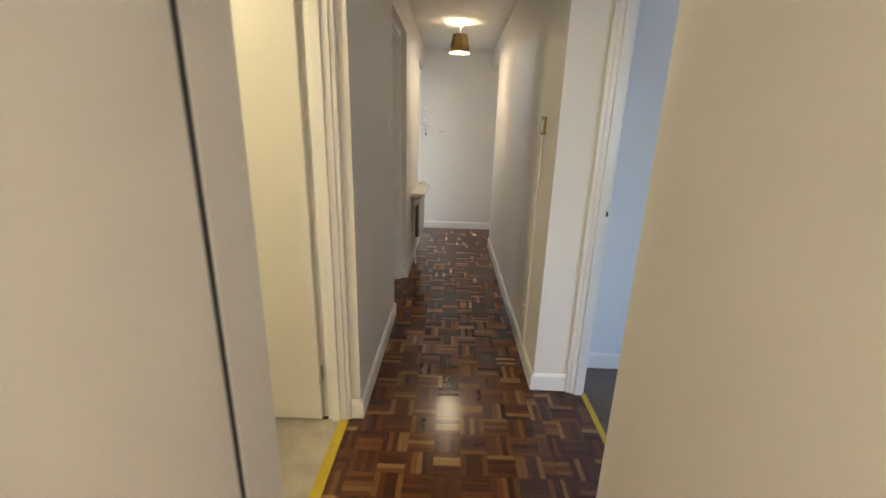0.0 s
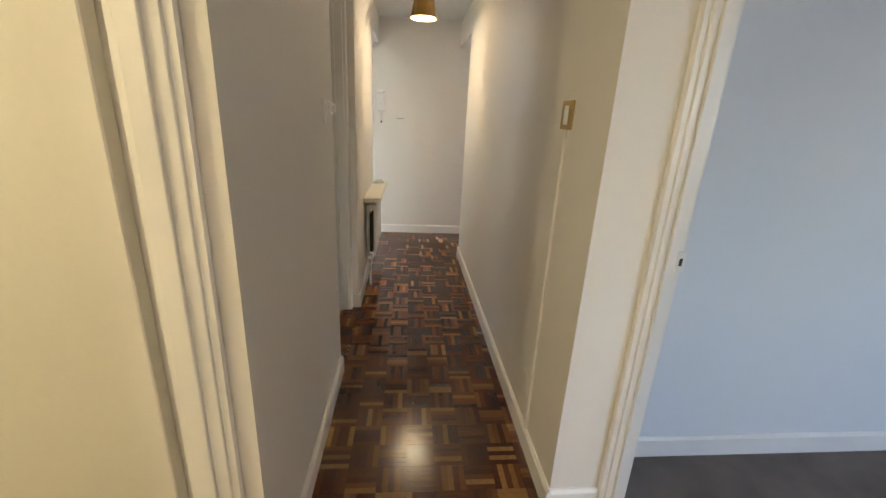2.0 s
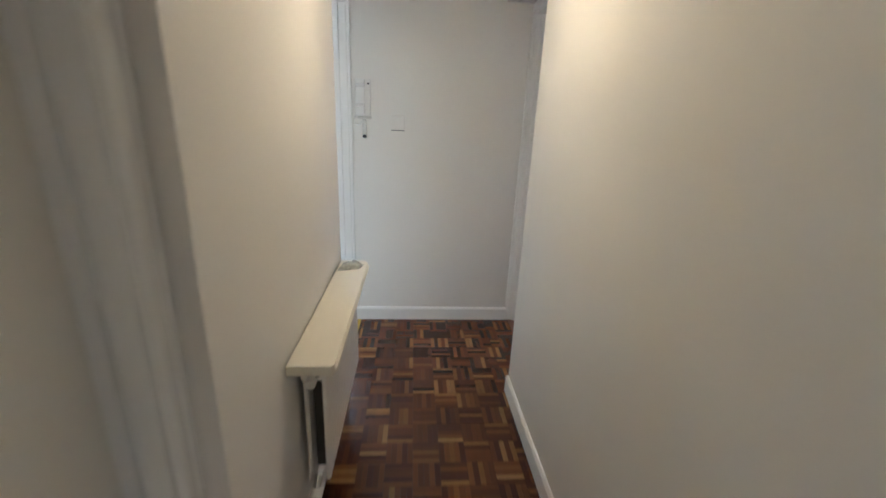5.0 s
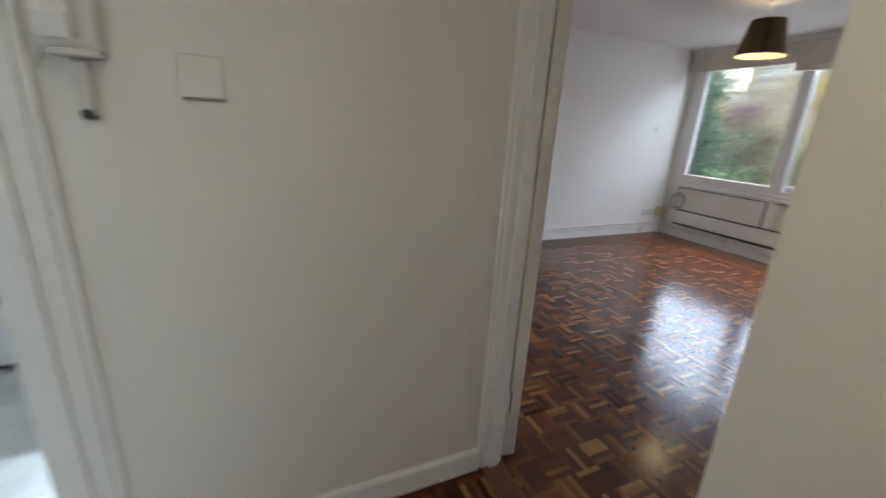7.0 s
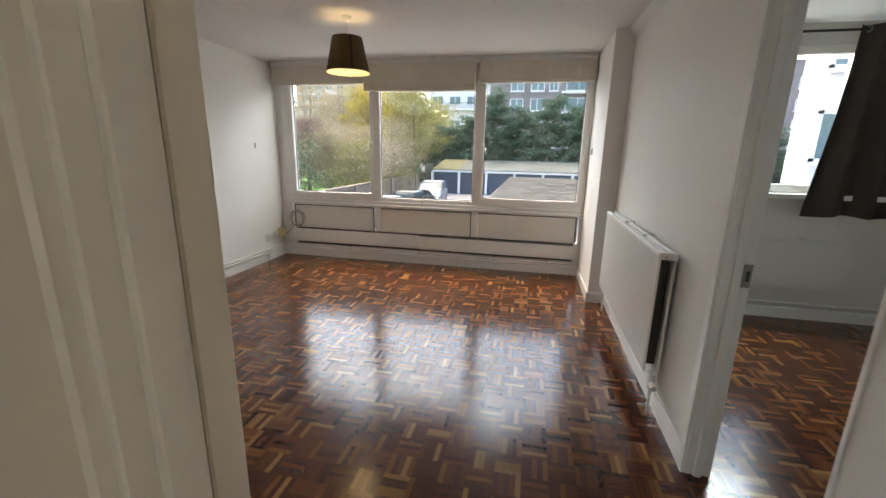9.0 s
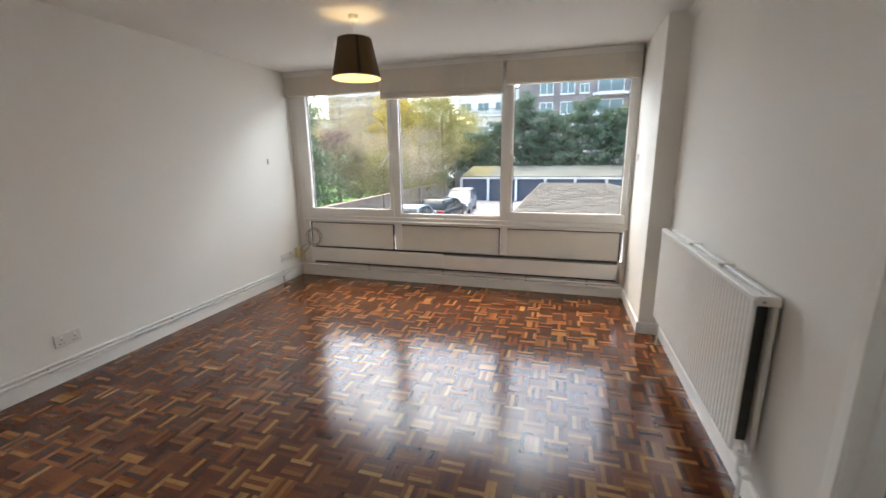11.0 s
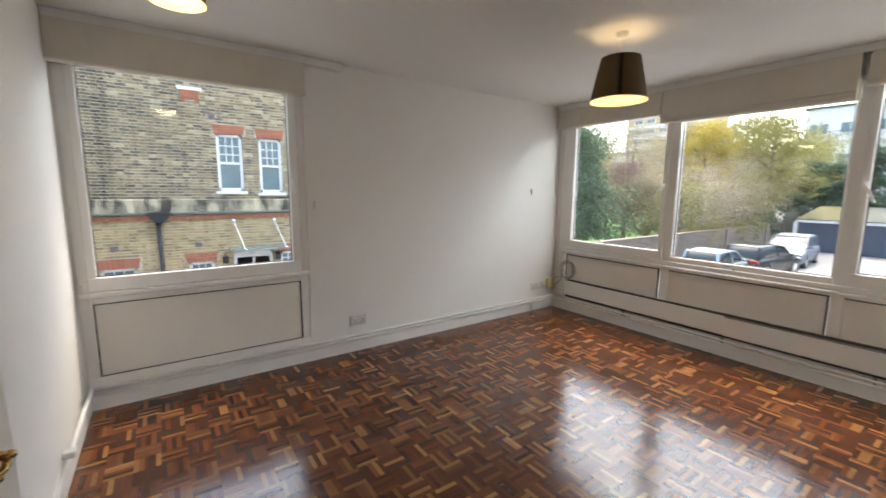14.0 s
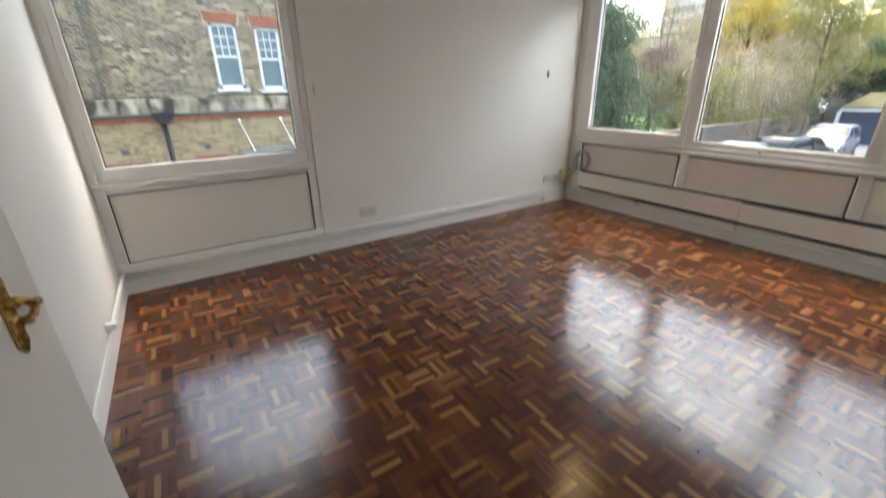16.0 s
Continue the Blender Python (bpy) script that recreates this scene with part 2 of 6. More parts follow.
def soot_streak(m, x0, half):
    """A dark band of old soot running down a wall beside x0."""
    nt = m.node_tree
    b = nt.nodes["Principled BSDF"]
    was = b.inputs["Base Color"].links[0].from_socket
    tc = nt.nodes.new("ShaderNodeTexCoord")
    sp = nt.nodes.new("ShaderNodeSeparateXYZ")
    nt.links.new(tc.outputs["Object"], sp.inputs[0])
    d = nt.nodes.new("ShaderNodeMath")
    d.operation = "SUBTRACT"
    d.inputs[1].default_value = x0
    nt.links.new(sp.outputs["X"], d.inputs[0])
    ab = nt.nodes.new("ShaderNodeMath")
    ab.operation = "ABSOLUTE"
    nt.links.new(d.outputs[0], ab.inputs[0])
    ad = nt.nodes.new("ShaderNodeMath")
    ad.operation = "MULTIPLY_ADD"
    ad.inputs[1].default_value = half * 1.6
    nt.links.new(noise_node(nt, 3.0, 4.0, (1, 1, 0.5)), ad.inputs[0])
    nt.links.new(ab.outputs[0], ad.inputs[2])
    k = ramp(nt, ad.outputs[0], [(half * 0.7, (0.30, 0.28, 0.27)), (half * 1.5, (1, 1, 1))])
    nt.links.new(mix(nt, was, k, 1.0, "MULTIPLY"), b.inputs["Base Color"])


soot_streak(M["brick"], 0.50, 0.42)
M["brickpiece"] = pieces("stock_brick", BRICKS, 0.9, "object", (25, 4), 0.2)
YBR = [(0, (0.26, 0.185, 0.09)), (0.4, (0.44, 0.32, 0.145)), (0.8, (0.55, 0.41, 0.20)), (1, (0.38, 0.23, 0.11))]
M["ybrick"] = pieces("yellow_stock_joined", YBR, 0.9, "island", (25, 4), 0.2)
M["ybrickpiece"] = pieces("yellow_stock_brick", YBR, 0.9, "object", (25, 4), 0.2)
M["gbrick"] = pieces("garden_wall_brick", [(0, (0.15, 0.115, 0.09)), (0.5, (0.24, 0.18, 0.14)), (1, (0.34, 0.265, 0.21))], 0.9, "island", (12, 3), 0.2)
M["parquet"] = parquet("mosaic_parquet_joined", "island")
M["finger"] = parquet("mosaic_parquet_finger", "object")


def leaf_mat(name, a, b_):
    m = pieces(name, [(0, a), (1, b_)], 0.6, "island", (3, 2), 0.0, sat=0.35)
    translucent(m, tuple(min(1.0, c * 1.15) for c in b_), 0.22)
    return m


M["leafdark"] = leaf_mat("conifer_leaf", (0.035, 0.075, 0.048), (0.095, 0.155, 0.088))
M["leafgreen"] = leaf_mat("green_leaf", (0.055, 0.10, 0.05), (0.15, 0.21, 0.115))
M["leafyellow"] = leaf_mat("yellow_leaf", (0.34, 0.25, 0.035), (0.60, 0.48, 0.10))
M["leafolive"] = leaf_mat("olive_leaf", (0.16, 0.16, 0.04), (0.36, 0.33, 0.10))
M["leafbrown"] = leaf_mat("brown_leaf", (0.24, 0.18, 0.10), (0.46, 0.36, 0.20))
M["leafdry"] = leaf_mat("dry_leaf", (0.30, 0.25, 0.16), (0.52, 0.44, 0.30))
M["leafpurple"] = leaf_mat("purple_leaf", (0.13, 0.07, 0.085), (0.27, 0.16, 0.18))
M["carsilver"] = surface("silver_car_paint", (0.17, 0.19, 0.22), 0.5, 0.2, 0.04, 1, 60, 0.0)
M["cardark"] = surface("dark_car_paint", (0.025, 0.027, 0.03), 0.2, 0.3, 0.05, 1, 60, 0.0, coat=0.15)
M["carlight"] = surface("pale_blue_car_paint", (0.27, 0.33, 0.35), 0.38, 0.2, 0.04, 1, 60, 0.0, coat=0.15)
M["carglass"] = surface("car_glass", (0.03, 0.04, 0.045), 0.10, 0, 0.05, 1, 60, 0.0, spec=0.22)
M["tyre"] = surface("tyre_rubber", (0.02, 0.02, 0.02), 0.8)
M["redlamp"] = surface("red_tail_lamp", (0.5, 0.03, 0.02), 0.2)
M["plate"] = surface("yellow_number_plate", (0.65, 0.48, 0.05), 0.4)


def glass_mat():
    m, nt, b = nodes_of("window_glass")
    b.inputs["Base Color"].default_value = (0.97, 0.99, 0.98, 1)
    b.inputs["Roughness"].default_value = 0.0
    b.inputs["IOR"].default_value = 1.45
    b.inputs["Transmission Weight"].default_value = 1.0
    return m


M["glass"] = glass_mat()


def glow_mat(name, col, power):
    m, nt, b = nodes_of(name)
    b.inputs["Base Color"].default_value = (0.9, 0.9, 0.85, 1)
    b.inputs["Emission Color"].default_value = (*col, 1)
    b.inputs["Emission Strength"].default_value = power
    return m


M["bulb"] = glow_mat("warm_bulb", (1.0, 0.72, 0.40), 7.0)

# ---------- building helpers ----------


def thing(name, label, category, at=(0, 0, 0), group="", kind=""):
    ob = new(name)
    ob.location = at
    ob.empty_display_size = 0.1
    return tagged(ob, label, category, group, kind)


def base_of(ob):
    return Vector(ob.location) if ob.parent is None else Vector((0, 0, 0))


def part(name, bm, material, parent=None, label="", smooth=False):
    me = bpy.data.meshes.new(name)
    bm.to_mesh(me)
    bm.free()
    for mt in (material if isinstance(material, (list, tuple)) else [material]):
        me.materials.append(mt)
    if smooth:
        me.polygons.foreach_set("use_smooth", [True] * len(me.polygons))
        me.update()
    ob = new(name, me)
    if parent is not None:
        ob.parent = parent
        ob.matrix_parent_inverse = Matrix.Translation(-base_of(parent))
    if label:
        ob["label"] = label
    return ob


def box(x0, y0, z0, x1, y1, z1, bev=0.0, bm=None, seg=1):
    own = bm is None
    bm = bm or bmesh.new()
    a = [min(x0, x1), min(y0, y1), min(z0, z1)]
    b = [max(x0, x1), max(y0, y1), max(z0, z1)]
    vs = [bm.verts.new((b[0] if i & 1 else a[0], b[1] if i & 2 else a[1], b[2] if i & 4 else a[2])) for i in range(8)]
    fs = [bm.faces.new([vs[i] for i in q]) for q in ((0, 2, 3, 1), (4, 5, 7, 6), (0, 1, 5, 4), (2, 6, 7, 3), (0, 4, 6, 2), (1, 3, 7, 5))]
    if bev > 0:
        es = list({e for f in fs for e in f.edges})
        bmesh.ops.bevel(bm, geom=es, offset=bev, segments=seg, affect="EDGES", profile=0.5)
    return bm


def rod(p, q, r, seg=14, r2=None, bm=None, caps=True):
    bm = bm or bmesh.new()
    p, q = Vector(p), Vector(q)
    d = (q - p)
    rotm = d.to_track_quat("Z", "Y").to_matrix().to_4x4()
    m = Matrix.Translation((p + q) / 2) @ rotm
    bmesh.ops.create_cone(bm, cap_ends=caps, segments=seg, radius1=r, radius2=r if r2 is None else r2, depth=d.length, matrix=m)
    return bm


def tube(pts, r, seg=8, bm=None):
    bm = bm or bmesh.new()
    pts = [Vector(p) for p in pts]
    rings = []
    for i, p in enumerate(pts):
        d = (pts[min(i + 1, len(pts) - 1)] - pts[max(i - 1, 0)]).normalized()
        q = d.to_track_quat("Z", "Y")
        rr = r(i / (len(pts) - 1)) if callable(r) else r
        rings.append([bm.verts.new(p + q @ Vector((math.cos(a) * rr, math.sin(a) * rr, 0))) for a in (2 * math.pi * k / seg for k in range(seg))])
    for a, b in zip(rings, rings[1:]):
        for k in range(seg):
            bm.faces.new((a[k], a[(k + 1) % seg], b[(k + 1) % seg], b[k]))
    bm.faces.new(list(reversed(rings[0])))
    bm.faces.new(rings[-1])
    return bm


def lathe(profile, at, seg=32, axis="z", bm=None, flip=1):
    """Turns (radius, height) pairs round an axis through at."""
    bm = bm or bmesh.new()
    at = Vector(at)
    rings = []
    for r, h in profile:
        ring = []
        for k in range(seg):
            a = 2 * math.pi * k / seg
            c, s = math.cos(a) * r, math.sin(a) * r
            v = {"z": (c, s, h), "y": (c, h * flip, s), "x": (h * flip, c, s)}[axis]
            ring.append(bm.verts.new(at + Vector(v)))
        rings.append(ring)
    for a, b in zip(rings, rings[1:]):
        for k in range(seg):
            bm.faces.new((a[k], a[(k + 1) % seg], b[(k + 1) % seg], b[k]))
    bmesh.ops.recalc_face_normals(bm, faces=bm.faces[:])
    return bm


def prism(profile, length_axis, a0, a1, bm=None):
    """Extrudes a closed profile of (u, v) along an axis: 'x' uses (y, z), 'y' uses (x, z), 'z' uses (x, y)."""
    bm = bm or bmesh.new()

    def pt(u, v, a):
        return {"x": (a, u, v), "y": (u, a, v), "z": (u, v, a)}[length_axis]
    lo = [bm.verts.new(pt(u, v, a0)) for u, v in profile]
    hi = [bm.verts.new(pt(u, v, a1)) for u, v in profile]
    n = len(profile)
    fs = [bm.faces.new(lo), bm.faces.new(list(reversed(hi)))]
    fs += [bm.faces.new((lo[i], hi[i], hi[(i + 1) % n], lo[(i + 1) % n])) for i in range(n)]
    bmesh.ops.recalc_face_normals(bm, faces=fs)
    return bm


def structure(name, bm, material, label, category, smooth=False):
    return tagged(part(name, bm, material, None, "", smooth), label, category, kind="structure")


def boxes(*rows, bev=0.0):
    bm = bmesh.new()
    for r in rows:
        box(*r, bev=bev, bm=bm)
    return bm


def face_text(name, body, size, m, material, parent):
    cu = bpy.data.curves.new(name, "FONT")
    cu.body, cu.size, cu.align_x, cu.align_y, cu.extrude = body, size, "CENTER", "CENTER", 0.0004
    cu.materials.append(material)
    ob = new(name, cu)
    ob.parent = parent
    ob.matrix_parent_inverse = Matrix.Translation(-base_of(parent))
    ob.matrix_basis = m
    return ob

# area lamps added in the window openings, out of sight, standing in for skylight
window_lamp((5.56, 6.96, 2.125), (4.2, 6.96, 1.0), 2.3, 0.03, EAST_W)
window_lamp((1.87, 8.98, 2.108), (1.95, 7.6, 1.0), 0.6, 0.03, NORTH_W)
window_lamp((-0.92, 8.27, 2.075), (-0.92, 7.2, 1.2), 0.9, 0.05, KITCHEN_W)
window_lamp((4.81, 3.62, 2.13), (3.6, 3.62, 1.2), 0.9, 0.05, BACK_W)
# this added lamp fills a bedroom opening that is never in view
window_lamp((3.1, -1.47, 1.5), (3.1, 5, 1.0), 2.3, 1.1, BED_W)

# ---------- the shell of the flat ----------
H = 2.31          # ceiling
DH = 2.0          # door heads
XL, XR = -0.015, 0.85     # faces of the corridor
YE = 6.095                # face of its end wall
WX, NY, EX = 1.12, 8.82, 5.40   # living room: west, north, east
PY0, PY1 = 4.915, 5.005   # partition between living room and back bedroom

structure("floor", boxes((-0.2, -1.4, -0.2, 1.12, 6.2, -0.006), (1.12, 5.0, -0.2, 5.6, 8.9, -0.006), (1.12, 2.75, -0.2, 4.62, 5.0, -0.006)), M["subfloor"], "dark bedding under the varnished mosaic parquet", "floor")
structure("floor_bedroom", box(1.12, -1.4, -0.2, 5.0, 2.66, 0.0), M["carpet"], "grey-brown cut pile bedroom carpet", "carpet")
structure("floor_kitchen", boxes((-2.6, 4.9, -0.2, -0.2, 8.12, -0.001), (-0.2, 5.335, -0.005, -0.075, 6.07, -0.001)), M["vinyl"], "pale grey mottled kitchen vinyl floor", "floor")
structure("floor_bathroom", boxes((-2.0, 0.2, -0.2, -0.2, 2.4, 0.0), (-0.2, 1.375, -0.005, -0.112, 2.115, 0.0)), M["bathfloor"], "beige mottled bathroom vinyl floor", "floor")
structure("ceiling", boxes((-2.7, -1.5, H, 5.75, 9.1, H + 0.15)), M["ceiling"], "matt white painted ceiling", "ceiling")

structure("wall_corridor_left", boxes(
    (-0.2, -1.4, -0.05, XL, 1.146, H), (-0.2, 1.168, -0.05, XL, 1.315, H), (-0.2, 1.315, DH + 0.06, XL, 2.145, H),
    (-0.2, 2.145, -0.05, XL, 3.27, H), (-0.2, 3.27, DH + 0.06, XL, 4.06, H), (-0.2, 4.06, -0.05, XL, 5.295, H), (-0.2, 5.295, DH + 0.06, XL, YE, H)),
    M["wall"], "off-white painted corridor wall with recessed doorways", "wall")
# nearly flush black strip colours in the shade of the narrow gap
structure("trim", box(-0.2, 1.146, 0, XL - 0.003, 1.168, H), M["gasket"], "black strip standing in for the shaded joint between panel and wall", "joint")
structure("wall_corridor_right", boxes(
    (XR, -1.4, -0.05, 1.12, 1.50, H), (XR, 1.50, DH + 0.06, 1.12, 2.42, H), (XR, 2.42, -0.05, 1.12, 5.262, H), (XR, 5.262, DH + 0.06, 1.12, YE, H)),
    M["wall"], "off-white painted corridor wall beside the bedrooms", "wall")
structure("wall_corridor_end", box(-0.2, YE, -0.05, 1.03, YE + 0.12, H), M["wall"], "off-white end wall of the corridor", "wall")
structure("wall_corridor_back", box(-0.2, -1.5, -0.05, 1.12, -1.4, H), M["wall"], "plain wall closing the corridor behind", "wall")
structure("wall_living_west", box(1.03, YE, -0.05, WX, NY + 0.2, H), M["wall"], "white painted wall behind the open door", "wall")
WN = (1.128, 2.49)   # north window opening
structure("wall_north", boxes((WX, NY, -0.05, WN[0], NY + 0.25, H), (WN[1], NY, -0.05, 5.6, NY + 0.25, H), (WN[0], NY, 2.12, WN[1], NY + 0.25, H), (WN[0], NY, -0.05, WN[1], NY + 0.25, 0.11)), M["wall"], "white painted wall with one tall window", "wall")
WE = (5.165, 8.755)  # east window opening
structure("wall_east", boxes((EX, WE[1], -0.05, 5.6, NY, H), (EX, 4.9, -0.05, 5.6, WE[0], H), (EX, WE[0], 2.14, 5.6, WE[1], H), (EX, WE[0], -0.05, 5.6, WE[1], 0.10)), M["wall"], "window wall of the living room", "wall")
structure("wall_partition", boxes((2.478, PY0, -0.05, 4.60, PY1, H), (1.75, PY0, DH + 0.03, 2.478, PY1, H), (WX, PY0, -0.05, 1.75, PY1, H)), M["wall"], "white partition carrying the long radiator", "wall")
structure("wall_pier", box(4.55, 4.9, -0.05, EX, 5.157, H), M["wall"], "square white pier beside the windows", "wall")
structure("wall_cornice", prism([(PY1, H), (PY1 + 0.05, H), (PY1 + 0.03, H - 0.025), (PY1, H - 0.06)], "x", WX, 4.55), M["ceiling"], "small plaster cove along the partition", "cornice")

# back bedroom
structure("wall_back_bedroom_south", box(1.12, 2.66, -0.05, 4.9, 2.76, H), M["wallblue"], "pale wall between the bedrooms", "wall")
structure("wall_back_bedroom_east", boxes((4.59, 2.7, -0.05, 4.84, 4.92, 1.02), (4.59, 2.7, 2.16, 4.84, 4.92, H), (4.59, 4.3, 1.02, 4.84, 4.92, 2.16), (4.59, 2.7, 1.02, 4.84, 2.95, 2.16)), M["wall"], "bedroom wall under and over the window", "wall")
# carpeted bedroom
structure("wall_bedroom_east", box(4.9, -1.4, -0.05, 5.0, 2.7, H), M["wallblue"], "pale blue-white bedroom wall", "wall")
structure("wall_bedroom_south", boxes((1.12, -1.5, -0.05, 5.0, -1.4, 0.9), (1.12, -1.5, 2.1, 5.0, -1.4, H), (1.12, -1.5, 0.9, 1.9, -1.4, 2.1), (4.3, -1.5, 0.9, 5.0, -1.4, 2.1)), M["wallblue"], "bedroom wall with its window", "wall")
structure("wall_bedroom_north", box(1.12, 2.655, -0.05, 4.9, 2.66, H), M["wallblue"], "pale blue-white bedroom wall by the door", "wall")
# bathroom and kitchen shells
structure("wall_bathroom", boxes((-2.0, 0.1, -0.05, -0.2, 0.2, H), (-2.1, 0.1, -0.05, -2.0, 2.5, H), (-2.1, 2.4, -0.05, -0.2, 2.5, H)), M["wall"], "cream bathroom walls lit by a warm lamp", "wall")
structure("wall_cupboard", boxes((-0.75, 3.2, -0.05, -0.7, 4.2, H), (-0.75, 3.2, -0.05, -0.2, 3.25, H), (-0.75, 4.1, -0.05, -0.2, 4.15, H)), M["wall"], "plain walls of a cupboard", "wall")
KW = (-1.48, -0.40)  # kitchen window
structure("wall_kitchen_north", boxes((-2.6, 8.1, -0.05, KW[0], 8.3, H), (KW[1], 8.1, -0.05, 1.03, 8.3, H), (KW[0], 8.1, -0.05, KW[1], 8.3, 1.0), (KW[0], 8.1, 2.25, KW[1], 8.3, H)), M["tile"], "pale tiled kitchen wall round the window", "wall")
structure("wall_kitchen", boxes((-2.7, 4.8, -0.05, -2.6, 8.3, H), (-2.6, 4.8, -0.05, -0.2, 4.9, H), (-0.02, YE + 0.12, -0.05, 0.08, 8.1, H)), M["wall"], "plain kitchen walls", "wall")


# ---------- skirting boards ----------
def skirting(x0, y0, x1, y1, nx, ny, h=0.095, t=0.015):
    """A board along a wall from one point of its foot to another; (nx, ny) points into the room."""
    prof = [(0, 0), (t, 0), (t, h - 0.012), (t * 0.45, h), (0, h)]
    if abs(nx) > 0:
        bm = prism([(x0 + nx * u, v) for u, v in prof], "y", y0, y1)
    else:
        bm = prism([(y0 + ny * u, v) for u, v in prof], "x", x0, x1)
    structure("baseboard", bm, M["gloss"], "white gloss skirting board along the wall", "skirting")


for args in [(XL, -1.4, XL, 1.146, 1, 0), (XL, 1.168, XL, 1.31, 1, 0), (XL, 2.13, XL, 3.272, 1, 0), (XL, 4.045, XL, 5.29, 1, 0),
             (-0.085, 2.145, XL, 2.145, 0, -1), (-0.085, 4.06, XL, 4.06, 0, -1),
             (XR, -1.4, XR, 1.49, -1, 0), (XR, 2.405, XR, 5.264, -1, 0), (XR, 2.42, 1.04, 2.42, 0, -1),
             (-0.07, YE, 1.015, YE, 0, -1), (WX, 6.16, WX, NY - 0.015, 1, 0), (WX, NY, 5.385, NY, 0, -1),
             (2.50, PY1, 4.535, PY1, 0, 1), (4.535, 5.157, 5.385, 5.157, 0, 1), (4.55, PY1, 4.55, 5.172, -1, 0),
             (1.12, 2.655, 4.9, 2.655, 0, -1), (4.59, 2.76, 4.59, 4.915, -1, 0)]:
    skirting(*args)
structure("baseboard", prism([(EX, 0), (EX - 0.03, 0), (EX - 0.03, 0.098), (EX - 0.02, 0.105), (EX + 0.01, 0.105), (EX + 0.01, 0)], "y", 5.172, NY - 0.015), M["gloss"], "deep white skirting under the long window", "skirting")


# ---------- door frames ----------
def door_frame(name, label, face, depth, y0, y1, side, top=DH):
    """Lining and moulded architrave round an opening in a wall that runs along y. face: x of the wall's face, depth: through the wall, side: +1 or -1 towards the viewer."""
    ob = thing(name, label, "door frame", ((face + depth) / 2, y0, 0), kind="structure")
    for nm, a, b in (("jamb", y0 - 0.03, y0), ("jamb", y1, y1 + 0.03)):
        part(nm, box(face, a, 0, depth, b, top, 0.002), M["gloss"], ob)
    part("head_lining", box(face, y0 - 0.03, top, depth, y1 + 0.03, top + 0.03, 0.002), M["gloss"], ob)
    mid = face + (depth - face) * 0.55
    for a, b in ((y0, y0 + 0.012), (y1 - 0.012, y1)):
        part("door_stop", box(mid - 0.02, a, 0, mid + 0.02, b, top, 0.002), M["gloss"], ob)
    s = side
    prof = [(0, 0), (0.016, 0), (0.020, 0.008), (0.014, 0.016), (0.014, 0.030), (0.019, 0.036), (0.019, 0.046), (0, 0.05)]
    part("architrave", prism([(face + s * u, y0 - 0.008 - v) for u, v in prof], "z", 0, top + 0.055), M["gloss"], ob)
    part("architrave", prism([(face + s * u, y1 + 0.008 + v) for u, v in prof], "z", 0, top + 0.055), M["gloss"], ob)
    part("architrave", prism([(face + s * u, top + 0.008 + v) for u, v in prof], "y", y0 - 0.008, y1 + 0.008), M["gloss"], ob)
    return ob


bath_frame = door_frame("door_1", "white moulded door frame of the bathroom", -0.075, -0.163, 1.375, 2.115, 1)
cup_frame = door_frame("door_2", "white moulded door frame of a cupboard", -0.075, -0.195, 3.33, 4.0, 1)
kit_frame = door_frame("door_3", "white moulded frame of the kitchen doorway", -0.08, -0.195, 5.335, 6.07, 1)
bed_frame = door_frame("door_4", "white moulded frame of the bedroom doorway", 1.04, 1.115, 1.56, 2.385, -1)
liv_frame = door_frame("door_5", "white frame of the living room doorway", 1.03, 1.120, 5.31, 6.08, -1)
part("strike_plate", box(1.088, 2.370, 0.945, 1.112, 2.374, 1.005, 0.001), M["gloss"], bed_frame, "small metal strike plate")
part("latch_hole", box(1.094, 2.3685, 0.963, 1.103, 2.3725, 0.985), M["dark"], bed_frame, "dark latch hole")
back_frame = thing("door_6", "white lining and architrave at the end of the partition", "door frame", (2.46, 4.96, 0), kind="structure")
part("jamb", box(2.462, PY0 - 0.01, 0, 2.478, PY1 + 0.006, DH + 0.03, 0.002), M["gloss"], back_frame)
part("door_stop", box(2.448, PY0 + 0.03, 0, 2.462, PY0 + 0.06, DH + 0.02, 0.002), M["gloss"], back_frame)
part("jamb", box(1.75, PY0 - 0.01, 0, 1.766, PY1 + 0.006, DH + 0.03, 0.002), M["gloss"], back_frame)
part("head_lining", box(1.75, PY0 - 0.01, DH, 2.478, PY1 + 0.006, DH + 0.028, 0.002), M["gloss"], back_frame)
part("architrave", prism([(2.466, PY1), (2.466, PY1 + 0.016), (2.49, PY1 + 0.02), (2.50, PY1 + 0.012), (2.515, PY1 + 0.014), (2.52, PY1)], "z", 0, DH + 0.05), M["gloss"], back_frame)
part("strike_plate", box(2.455, PY0 - 0.006, 0.86, 2.4625, PY0 + 0.022, 0.95, 0.001), M["steel"], back_frame, "dull metal strike plate")
part("latch_hole", box(2.4535, PY0 + 0.002, 0.885, 2.456, PY0 + 0.014, 0.925), M["dark"], back_frame, "dark latch hole")

